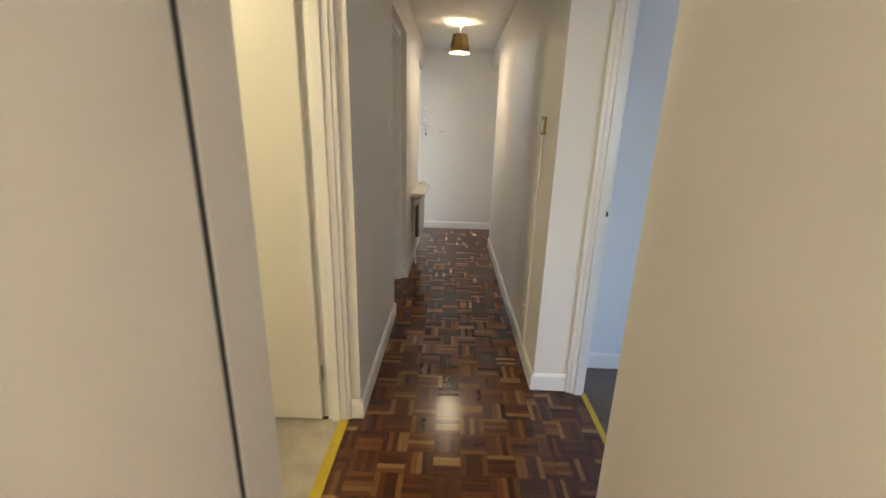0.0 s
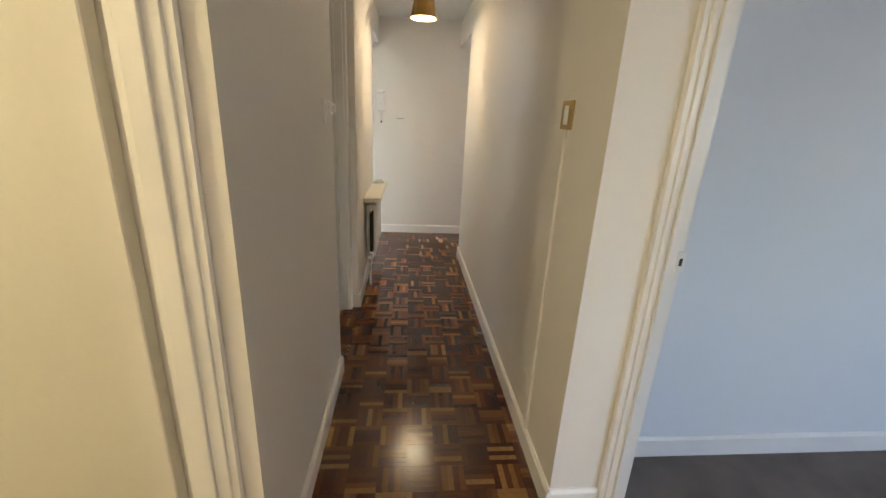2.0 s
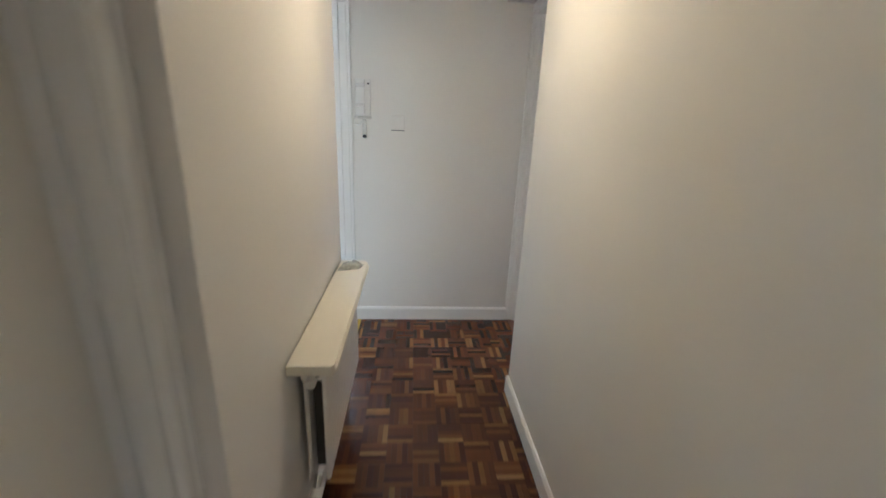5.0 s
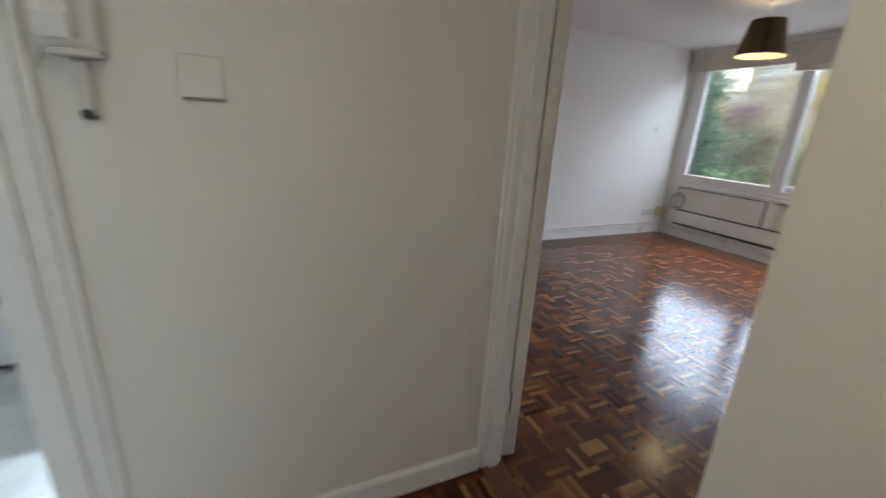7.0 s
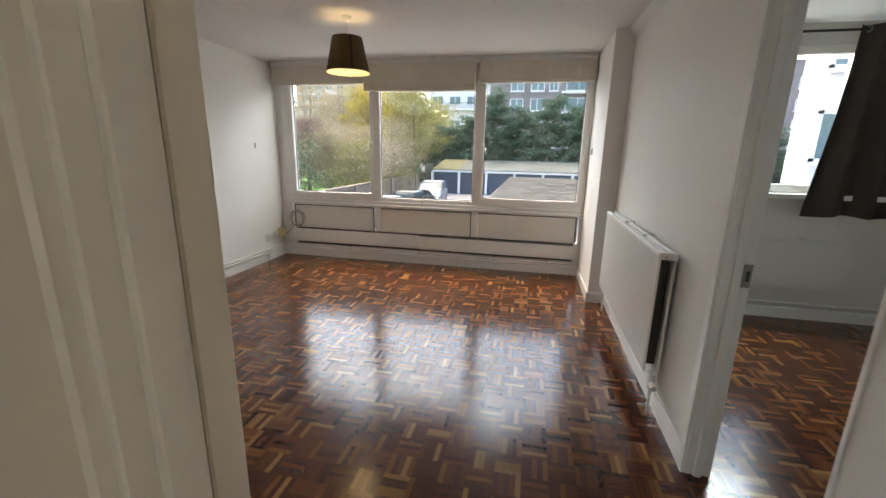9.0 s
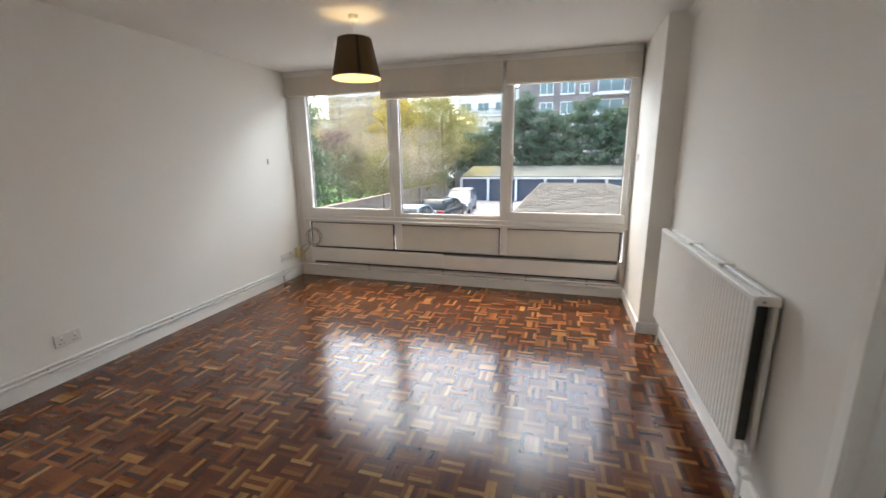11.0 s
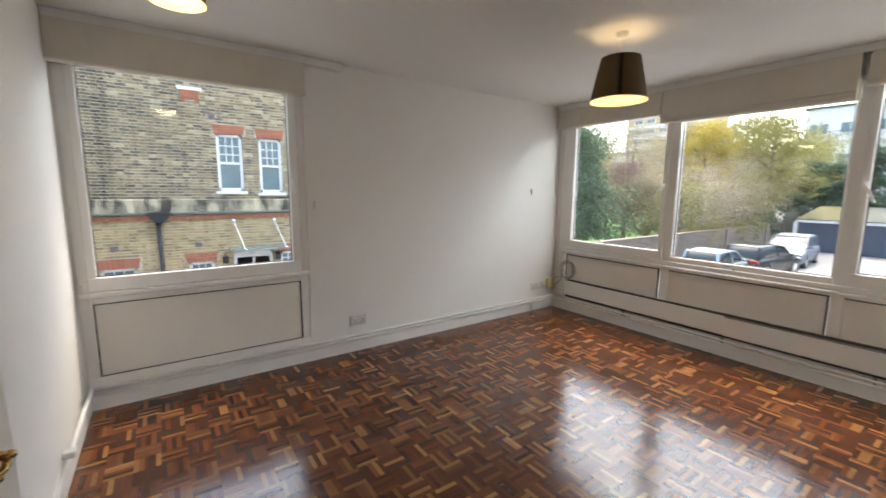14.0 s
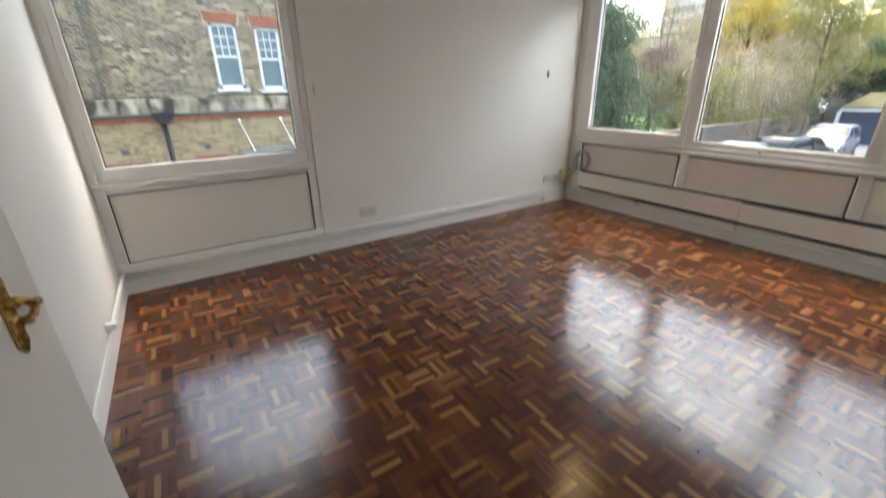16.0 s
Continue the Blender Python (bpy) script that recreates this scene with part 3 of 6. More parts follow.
# thresholds
for nm, lab, b, mt in (("threshold_strip", "yellow brass strip across the bathroom doorway", (-0.112, 1.375, -0.001, -0.066, 2.115, 0.006), "yellow"),
                       ("threshold_strip", "yellow brass strip across the cupboard doorway", (-0.165, 3.33, -0.001, -0.13, 4.0, 0.006), "yellow"),
                       ("threshold_strip", "yellow brass strip across the kitchen doorway", (-0.075, 5.335, -0.001, -0.03, 6.07, 0.006), "yellow"),
                       ("threshold_strip", "yellow brass strip beside the bedroom carpet", (1.098, 1.56, -0.001, 1.126, 2.385, 0.007), "yellow"),
                       ("threshold_board", "worn hardwood threshold of the living room doorway", (1.03, 5.31, -0.004, 1.122, 6.08, 0.004), "plank")):
    structure(nm, box(*b, bev=0.002), M[mt], lab, "threshold")


# ---------- door leaves ----------
def grille(parent, x0, x1, y, z0, z1, s):
    """A louvred vent on a face that looks along y."""
    v = part("vent", boxes((x0, y, z0, x1, y + s * 0.006, z0 + 0.008), (x0, y, z1 - 0.008, x1, y + s * 0.006, z1), (x0, y, z0, x0 + 0.01, y + s * 0.006, z1), (x1 - 0.01, y, z0, x1, y + s * 0.006, z1)), M["white"], parent, "white louvred vent")
    n = 7
    for i in range(n):
        z = z0 + 0.012 + (z1 - z0 - 0.024) * i / (n - 1)
        part("slat", box(x0 + 0.009, y, z - 0.0025, x1 - 0.009, y + s * 0.004, z + 0.0025), M["white"], v)


bath_door = thing("bathroom_door", "plain cream door standing open with a low vent", "door", (-0.18, 2.10, 0.01))
part("leaf", box(-0.90, 2.10, 0.012, -0.187, 2.14, 1.985, 0.003), M["doorpaint"], bath_door)
grille(bath_door, -0.63, -0.455, 2.10, 0.118, 0.205, -1)
for z in (0.22, 1.75):
    part("hinge", rod((-0.176, 2.104, z), (-0.176, 2.104, z + 0.08), 0.006, 8), M["chrome"], bath_door, "small steel hinge")
cup_door = thing("cupboard_door", "closed plain white cupboard door with a low vent", "door", (-0.15, 3.66, 0.01))
part("leaf", box(-0.185, 3.335, 0.012, -0.148, 3.995, 1.99, 0.003), M["doorpaint"], cup_door)
part("vent", boxes((-0.148, 3.42, 0.06, -0.140, 3.50, 0.14), bev=0.002), M["white"], cup_door, "small white vent")
part("handle", box(-0.148, 3.38, 0.98, -0.12, 3.40, 1.06, 0.004), M["white"], cup_door, "small white pull handle")

# the living room door, folded back towards the west wall
liv_door = thing("living_room_door", "plain white door folded back against the wall", "door", (1.18, 6.085, 0))
DM = Matrix.Translation((1.190, 6.09, 0)) @ Matrix.Rotation(radians(90 - 6.8), 4, "Z")
LW_ = 0.76


def on_door(bm):
    bm.transform(DM)
    return bm


part("leaf", on_door(box(0, 0.0, 0.008, LW_, 0.052, 1.985, 0.003)), M["doorpaint"], liv_door)
HZ, HU = 0.870, LW_ - 0.143      # lever spindle
bp = box(HU - 0.021, -0.006, HZ - 0.086, HU + 0.021, 0.0, HZ + 0.038, 0.003, seg=2)
for z in (HZ + 0.038, HZ - 0.086):
    rod((HU, -0.006, z), (HU, 0, z), 0.021, 22, bm=bp)
    rod((HU, -0.006, z + (0.017 if z > HZ else -0.017)), (HU, 0, z + (0.017 if z > HZ else -0.017)), 0.010, 14, bm=bp)
plate = part("handle_plate", on_door(bp), M["brass"], liv_door, "tarnished brass lever plate with scalloped ends")
part("collar", on_door(rod((HU, -0.022, HZ), (HU, -0.004, HZ), 0.012, 16)), M["brass"], plate)
part("lever", on_door(tube([(HU - 0.006, -0.020, HZ), (HU + 0.010, -0.022, HZ - 0.002), (HU + 0.024, -0.023, HZ - 0.010), (HU + 0.038, -0.023, HZ - 0.019), (HU + 0.047, -0.023, HZ - 0.025), (HU + 0.051, -0.022, HZ - 0.031)], lambda u: 0.0095 - 0.003 * abs(u - 0.45), 12)), M["brass"], plate, smooth=True)
part("lever_end", on_door(lathe([(0.0, 0.014), (0.006, 0.012), (0.009, 0.006), (0.009, 0.0), (0.005, -0.006), (0.0, -0.008)], (HU + 0.048, -0.025, HZ - 0.023), 16, "y", flip=-1)), M["brass"], plate, smooth=True)
part("lever_scroll", on_door(tube([(HU + 0.051, -0.022, HZ - 0.029), (HU + 0.045, -0.022, HZ - 0.040), (HU + 0.034, -0.021, HZ - 0.046), (HU + 0.020, -0.018, HZ - 0.046), (HU + 0.002, -0.012, HZ - 0.042)], lambda u: 0.008 - 0.001 * u, 10)), M["brass"], plate, smooth=True)
part("lower_boss", on_door(box(HU - 0.020, -0.013, HZ - 0.062, HU + 0.012, -0.004, HZ - 0.030, 0.004, seg=2)), M["brass"], plate)
part("key_pin", on_door(lathe([(0.0, 0.026), (0.005, 0.025), (0.008, 0.020), (0.007, 0.012), (0.007, 0.0)], (HU + 0.006, -0.006, HZ - 0.046), 16, "y", flip=-1)), M["brass"], plate, smooth=True)
for u, z in ((-0.012, HZ + 0.034), (0.012, HZ + 0.034), (-0.012, HZ - 0.082), (0.012, HZ - 0.082)):
    part("screw", on_door(rod((HU + u, -0.0075, z), (HU + u, -0.005, z), 0.0035, 8)), M["brassplate"], plate)
part("latch_plate", on_door(box(LW_ - 0.001, 0.008, HZ - 0.06, LW_ + 0.0015, 0.028, HZ + 0.06)), M["brass"], liv_door)
for z in (0.24, 1.70):
    hg = part("hinge", rod((1.130, 6.080, z), (1.130, 6.080, z + 0.085), 0.006, 10), M["steel"], liv_door, "painted steel hinge")
    part("hinge_leaf", boxes((1.085, 6.0765, z, 1.126, 6.0795, z + 0.085), (1.126, 6.083, z, 1.150, 6.0865, z + 0.085)), M["gloss"], hg)


# ---------- windows ----------
def pane_x(parent, x, y0, y1, z0, z1):
    g = part("pane", box(x - 0.003, y0, z0, x + 0.003, y1, z1), M["glass"], parent)
    g.visible_shadow = False
    return g


def pane_y(parent, y, x0, x1, z0, z1):
    g = part("pane", box(x0, y - 0.003, z0, x1, y + 0.003, z1), M["glass"], parent)
    g.visible_shadow = False
    return g


def frame_bars(rows, bev=0.004):
    bm = bmesh.new()
    for r in rows:
        box(*r, bev=bev, bm=bm)
    return bm


ew = thing("window_1", "wide white three-light window with panels beneath", "window", (5.45, 7, 0.1), kind="structure")
FX0, FX1 = 5.40, 5.47
L1, L2, L3 = (7.615, 8.60), (6.385, 7.50), (5.245, 6.275)   # the three glazed widths
TOP = 2.10
part("outer_frame", frame_bars([(FX0, 8.68, 0.10, FX1, 8.755, 2.14), (FX0, 5.165, 0.10, FX1, 5.195, 2.14), (FX0, 5.195, TOP, FX1, 8.68, 2.14)]), M["upvc"], ew)
for a, b in ((7.50, 7.575), (6.315, 6.385)):
    part("mullion", frame_bars([(FX0, a, 0.105, FX1, b, TOP)]), M["upvc"], ew)
part("transom", frame_bars([(FX0 - 0.015, 5.195, 0.695, FX1, 8.68, 0.735)]), M["upvc"], ew)
part("sill", frame_bars([(FX0 - 0.03, 5.17, 0.672, FX1, 8.72, 0.692)]), M["upvc"], ew)
for (a, b), z in ((L1, 0.823), (L3, 0.828)):
    s0, s1 = a - 0.043, b + 0.075
    if a == L3[0]:
        s0, s1 = a - 0.048, b + 0.04
    sash = part("sash", frame_bars([(FX0 - 0.012, s0, 0.738, FX1 - 0.01, s1, z), (FX0 - 0.012, s0, z, FX1 - 0.01, a, TOP), (FX0 - 0.012, b, z, FX1 - 0.01, s1, TOP), (FX0 - 0.012, a, TOP - 0.03, FX1 - 0.01, b, TOP)]), M["upvc"], ew)
    part("gasket", frame_bars([(5.425, a - 0.004, z, 5.435, a + 0.006, TOP - 0.03), (5.425, b - 0.006, z, 5.435, b + 0.004, TOP - 0.03), (5.425, a, z, 5.435, b, z + 0.006)], 0), M["gasket"], sash)
    pane_x(sash, 5.44, a, b, z, TOP - 0.03)
    hy = a - 0.02 if a == L1[0] else b + 0.018
    hb = part("window_handle", box(FX0 - 0.03, hy - 0.012, 1.40, FX0 - 0.012, hy + 0.012, 1.45, 0.004), M["white"], sash, "white espagnolette handle")
    dy = 0.075 if a == L1[0] else -0.055
    part("lever", tube([(FX0 - 0.03, hy, 1.43), (FX0 - 0.048, hy, 1.43), (FX0 - 0.05, hy + dy * 0.5, 1.38), (FX0 - 0.048, hy + dy, 1.31)], 0.008, 8), M["white"], hb)
a, b = L2
part("glazing_bead", frame_bars([(FX0, a, 0.735, FX1 - 0.01, b, 0.782), (FX0, a - 0.002, 0.78, FX1, a + 0.01, TOP), (FX0, b - 0.01, 0.78, FX1, b + 0.002, TOP)]), M["upvc"], ew)
part("gasket", frame_bars([(5.425, a + 0.008, 0.782, 5.435, a + 0.018, TOP), (5.425, b - 0.018, 0.782, 5.435, b - 0.008, TOP), (5.425, a, 0.780, 5.435, b, 0.788)], 0), M["gasket"], ew)
pane_x(ew, 5.44, a + 0.008, b - 0.008, 0.782, TOP)
part("catch", rod((FX0 - 0.02, 6.98, 0.742), (FX0, 6.98, 0.742), 0.008, 10), M["steel"], ew)
for a, b in ((7.595, 8.665), (6.395, 7.525), (5.22, 6.335)):
    part("infill_panel", box(FX0 + 0.02, a + 0.006, 0.36, FX0 + 0.04, b - 0.006, 0.642), M["panel"], ew, "cream infill panel")
    part("gasket", frame_bars([(FX0 + 0.012, a - 0.004, 0.352, FX0 + 0.030, a + 0.008, 0.65), (FX0 + 0.012, b - 0.008, 0.352, FX0 + 0.030, b + 0.004, 0.65), (FX0 + 0.012, a, 0.642, FX0 + 0.030, b, 0.652)], 0), M["gasket"], ew)
part("apron", frame_bars([(FX0 + 0.004, 5.195, 0.652, FX1, 8.68, 0.675), (FX0 + 0.004, 5.195, 0.105, FX1, 8.68, 0.36)]), M["upvc"], ew)

heater = thing("skirting_heater", "long low white board heater under the windows", "heater", (5.38, 6.9, 0.17))
part("front_board", box(5.352, 7.0, 0.190, 5.366, 8.615, 0.352, 0.002), M["upvc"], heater)
part("front_board", box(5.350, 5.235, 0.186, 5.364, 6.997, 0.336, 0.002), M["upvc"], heater)
part("channel", box(5.366, 5.24, 0.165, 5.402, 8.61, 0.352), M["steel"], heater, "grey metal channel behind the board")
# two solid strips, coloured dark as the shade above and below the board
part("top_rail", box(5.358, 5.235, 0.352, 5.402, 8.61, 0.364, 0.002), M["dark"], heater, "dark strip standing in for the shaded gap above the board")
part("lower_slot", box(5.356, 5.24, 0.168, 5.366, 8.61, 0.187), M["dark"], heater, "dark strip standing in for the shaded gap below the board")
for y in (5.5, 6.1, 7.0, 7.9):
    part("bracket", box(5.36, y, 0.105, 5.40, y + 0.012, 0.186), M["steel"], heater)

nw = thing("window_2", "tall white single-light window above a cream panel", "window", (1.83, 8.86, 0.1), kind="structure")
G = (1.225, 2.375)
part("outer_frame", frame_bars([(1.128, NY + 0.012, 0.11, 1.19, NY + 0.09, 2.12), (2.44, NY + 0.012, 0.11, 2.49, NY + 0.09, 2.12), (1.19, NY + 0.012, 2.09, 2.44, NY + 0.09, 2.12)]), M["upvc"], nw)
sash = part("sash", frame_bars([(1.178, NY, 0.738, 2.435, NY + 0.07, 0.825), (1.178, NY, 0.825, G[0], NY + 0.07, 2.09), (G[1], NY, 0.825, 2.435, NY + 0.07, 2.09), (G[0], NY, 2.06, G[1], NY + 0.07, 2.09)]), M["upvc"], nw)
part("gasket", frame_bars([(G[0] - 0.004, NY + 0.025, 0.825, G[0] + 0.006, NY + 0.035, 2.06), (G[1] - 0.006, NY + 0.025, 0.825, G[1] + 0.004, NY + 0.035, 2.06), (G[0], NY + 0.025, 0.822, G[1], NY + 0.035, 0.830)], 0), M["gasket"], sash)
pane_y(sash, NY + 0.04, G[0], G[1], 0.825, 2.06)
hb = part("window_handle", box(2.40, NY - 0.016, 1.33, 2.424, NY, 1.39, 0.004), M["white"], sash, "white espagnolette handle")
part("lever", tube([(2.412, NY - 0.016, 1.35), (2.412, NY - 0.038, 1.35), (2.395, NY - 0.040, 1.41), (2.372, NY - 0.038, 1.50)], 0.008, 8), M["white"], hb)
part("sill", frame_bars([(1.132, NY - 0.02, 0.705, 2.488, NY + 0.08, 0.735)]), M["upvc"], nw)
part("infill_panel", box(1.195, NY + 0.028, 0.20, 2.425, NY + 0.05, 0.655), M["panel"], nw, "cream infill panel")
part("gasket", frame_bars([(1.185, NY + 0.02, 0.195, 1.197, NY + 0.04, 0.66), (2.420, NY + 0.02, 0.195, 2.430, NY + 0.04, 0.66), (1.19, NY + 0.02, 0.654, 2.425, NY + 0.04, 0.662), (1.19, NY + 0.02, 0.195, 2.425, NY + 0.04, 0.201)], 0), M["gasket"], nw)
part("apron", frame_bars([(1.19, NY + 0.012, 0.66, 2.44, NY + 0.07, 0.703), (1.132, NY + 0.002, 0.105, 2.488, NY + 0.07, 0.196), (2.43, NY + 0.008, 0.196, 2.488, NY + 0.06, 0.70)]), M["upvc"], nw)
part("catch", box(1.150, NY - 0.03, 0.74, 1.17, NY - 0.002, 0.80, 0.003), M["upvc"], nw)


# ---------- blinds ----------
def blind(label, along, a0, a1, face, z1, z0, folds, depth, lift=0.0):
    """A roman blind drawn up into a shallow bundle. along 'y': on the east wall; 'x': on the north wall."""
    ob = thing("roman_blind", label, "blind", ((face, (a0 + a1) / 2, z0) if along == "y" else ((a0 + a1) / 2, face, z0)), group="drawn-up cream roman blinds")
    s = -1
    zs = z1 - z0
    prof = [(0, z1), (s * depth * 0.75, z1), (s * depth * 0.80, z0 + zs * 0.55), (s * depth * 0.92, z0 + zs * 0.22), (s * depth, z0 + 0.012), (s * depth * 0.9, z0), (s * depth * 0.2, z0 + 0.004), (0, z0 + 0.02)]
    bm = bmesh.new()
    n = 24
    rings = []
    for i in range(n + 1):
        a = a0 + (a1 - a0) * i / n
        w = 0.004 * math.sin(i * 0.9) + 0.003 * math.sin(i * 2.3 + 1)
        sag = lift * (i / n) + 0.005 * math.sin(math.pi * i / n)
        ring = []
        for k, (u, z) in enumerate(prof):
            zz = z - (sag if 3 <= k <= 7 else sag * 0.3 if k == 2 else 0)
            uu = face + u + (w if 2 <= k <= 5 else 0)
            ring.append(bm.verts.new((uu, a, zz) if along == "y" else (a, uu, zz)))
        rings.append(ring)
    for p, q in zip(rings, rings[1:]):
        for k in range(len(prof)):
            bm.faces.new((p[k], q[k], q[(k + 1) % len(prof)], p[(k + 1) % len(prof)]))
    bm.faces.new(rings[0])
    bm.faces.new(list(reversed(rings[-1])))
    bmesh.ops.recalc_face_normals(bm, faces=bm.faces[:])
    part("fabric", bm, M["blind"], ob)
    for k in range(folds):
        z = z0 + 0.035 + k * 0.028
        if along == "y":
            fb = tube([(face - depth * 0.97 - 0.004, a0 + (a1 - a0) * i / 8, z - lift * i / 8 - 0.006 * math.sin(math.pi * i / 8)) for i in range(9)], 0.006, 6)
        else:
            fb = tube([(a0 + (a1 - a0) * i / 8, face - depth * 0.97 - 0.004, z) for i in range(9)], 0.006, 6)
        part("fold", fb, M["blind"], ob)
    part("head_rail", box(face - 0.05, a0, z1 - 0.03, face, a1, z1, 0.003) if along == "y" else box(a0, face - 0.05, z1 - 0.03, a1, face, z1, 0.003), M["upvc"], ob)
    return ob


blind("cream fabric roman blind drawn fully up", "y", 7.655, 8.80, 5.395, 2.262, 2.055, 0, 0.085)
blind("cream fabric roman blind sagging lower at one side", "y", 6.385, 7.64, 5.395, 2.262, 1.965, 2, 0.10, -0.012)
blind("cream fabric roman blind drawn fully up by the pier", "y", 5.172, 6.345, 5.395, 2.262, 2.045, 1, 0.085)
blind("long cream blind drawn up above the tall window", "x", 1.125, 2.49, NY - 0.01, 2.262, 2.035, 0, 0.085)
part_rail = structure("trim", box(1.125, NY - 0.072, 2.258, 2.78, NY - 0.002, H - 0.001, 0.003), M["ceiling"], "white batten carrying the blind and running on beyond it", "batten")
structure("trim", box(5.322, 5.172, 2.258, 5.398, 8.805, H - 0.001, 0.003), M["ceiling"], "white batten above the long window", "batten")
cord = thing("pull_cord", "thin pale looped cord hanging beside the window", "cord", (5.33, 8.79, 1.3))
part("loop", tube([(5.33, 8.800, 2.05), (5.33, 8.803, 1.6), (5.33, 8.800, 1.33), (5.335, 8.792, 1.31), (5.34, 8.800, 1.33), (5.34, 8.803, 1.6), (5.34, 8.800, 2.05)], 0.0025, 6), M["white"], cord)
for x, y, z, nm in ((4.95, 8.812, 1.36, "cleat"), (5.2, 5.163, 1.36, "cleat"), (2.55, NY - 0.008, 1.25, "cleat")):
    c = thing("blind_cleat", "tiny pale plastic cord cleat on the wall", "cleat", (x, y, z))
    part("cleat_body", box(x - 0.008, y - 0.007, z - 0.03, x + 0.008, y + 0.007, z + 0.03, 0.003), M["socket"], c)


# ---------- pipes along the walls ----------
def pipe_run(label, pts, r=0.0105):
    ob = thing("heating_pipe", label, "pipe", pts[0])
    part("pipe_body", tube(pts, r, 10), M["gloss"], ob, smooth=True)
    return ob


for dz in (0.112, 0.143):
    pipe_run("white painted heating pipe above the skirting", [(1.15, NY - 0.024, dz), (3.0, NY - 0.024, dz), (5.33, NY - 0.024, dz), (5.352, NY - 0.05, dz), (5.352, 7.0, dz - 0.004), (5.350, 5.19, dz - 0.006)])
pipe_run("white painted pipe ending on the west wall skirting", [(1.148, NY - 0.03, 0.150), (1.148, 8.5, 0.155), (1.148, 8.2, 0.155), (1.148, 8.06, 0.155)])
for x in (1.9, 2.75, 3.6, 4.4, 5.0):
    c = thing("pipe_clip", "small white clip holding the pipes", "clip", (x, NY - 0.02, 0.12))
    part("clip_body", box(x - 0.007, NY - 0.031, 0.098, x + 0.007, NY - 0.002, 0.145, 0.003), M["white"], c)
bx = thing("junction_box", "small white junction box on the skirting", "junction box", (5.02, NY - 0.03, 0.03))
part("box_body", box(4.985, NY - 0.045, 0.025, 5.045, NY - 0.015, 0.085, 0.004), M["white"], bx)
bx = thing("pipe_valve", "white valve end on the west wall pipe", "valve", (1.148, 8.04, 0.14))
part("valve_body", box(1.122, 8.02, 0.138, 1.172, 8.06, 0.175, 0.006), M["white"], bx)


# ---------- sockets and switches ----------
def socket_y(x0, z0, w, y, label, gangs):
    ob = thing("wall_socket", label, "socket", (x0 + w / 2, y, z0))
    part("plate", box(x0, y - 0.012, z0, x0 + w, y, z0 + 0.086, 0.004, seg=2), M["socket"], ob)
    for k in range(gangs):
        cx = x0 + w * (k + 0.5) / gangs
        part("rocker", box(cx - 0.008, y - 0.016, z0 + 0.055, cx + 0.008, y - 0.011, z0 + 0.072, 0.001), M["white"], ob)
        for dx, dz, hw, hh in ((0, 0.045, 0.003, 0.005), (-0.011, 0.022, 0.004, 0.0025), (0.011, 0.022, 0.004, 0.0025)):
            part("pin_slot", box(cx + dx - hw, y - 0.0125, z0 + dz - hh, cx + dx + hw, y - 0.0115, z0 + dz + hh), M["dark"], ob)
    return ob


socket_y(2.812, 0.228, 0.148, NY, "double white socket low on the wall", 2)
socket_y(5.00, 0.235, 0.146, NY, "double white socket in the corner", 2)
socket_y(5.165, 0.24, 0.07, NY, "small ivory phone socket in the corner", 1)
jb = thing("ivory_junction_box", "old ivory plastic box by the window corner", "junction box", (5.27, NY - 0.02, 0.25))
part("cover", box(5.245, NY - 0.045, 0.24, 5.315, NY, 0.36, 0.008, seg=2), M["ivory"], jb)
part("lower_cover", box(5.32, NY - 0.05, 0.225, 5.375, NY, 0.31, 0.006), M["ivory"], jb)
coil = thing("cable_coil", "loose coil of grey cable in the window corner", "cable", (5.38, 8.62, 0.36))
for k in range(6):
    r0 = 0.085 + 0.010 * math.sin(k * 2.1)
    cy, cz = 8.60 + 0.012 * math.cos(k * 1.7), 0.475 + 0.008 * math.sin(k)
    part("turn", tube([(5.375 - 0.006 * k + 0.012 * math.sin(a * 2 + k), cy + r0 * math.cos(a), cz + r0 * 1.15 * math.sin(a)) for a in (2 * math.pi * i / 22 for i in range(23))], 0.0035, 5), M["cable"], coil)
part("lead", tube([(5.365, 8.66, 0.40), (5.35, 8.70, 0.33), (5.35, 8.74, 0.29), (5.35, 8.79, 0.27)], 0.005, 6), M["cable"], coil)
part("lead", tube([(5.36, 8.655, 0.42), (5.33, 8.70, 0.38), (5.33, 8.76, 0.36), (5.34, 8.80, 0.30)], 0.004, 6), M["cable"], coil)


def switch_x(label, x, s, yc, zc, w, h, mat_plate, rocker_mat):
    ob = thing("light_switch", label, "switch", (x, yc, zc - h / 2))
    part("plate", box(x, yc - w / 2, zc - h / 2, x + s * 0.008, yc + w / 2, zc + h / 2, 0.003, seg=2), mat_plate, ob)
    part("insert", box(x + s * 0.006, yc - 0.016, zc - 0.03, x + s * 0.011, yc + 0.016, zc + 0.03, 0.0015), rocker_mat, ob)
    part("rocker", box(x + s * 0.010, yc - 0.010, zc - 0.019, x + s * 0.014, yc + 0.010, zc + 0.019, 0.0015), rocker_mat, ob)
    for dy in (-0.036, 0.036):
        part("screw", rod((x + s * 0.007, yc + dy, zc), (x + s * 0.0095, yc + dy, zc), 0.003, 8), mat_plate, ob)
    return ob


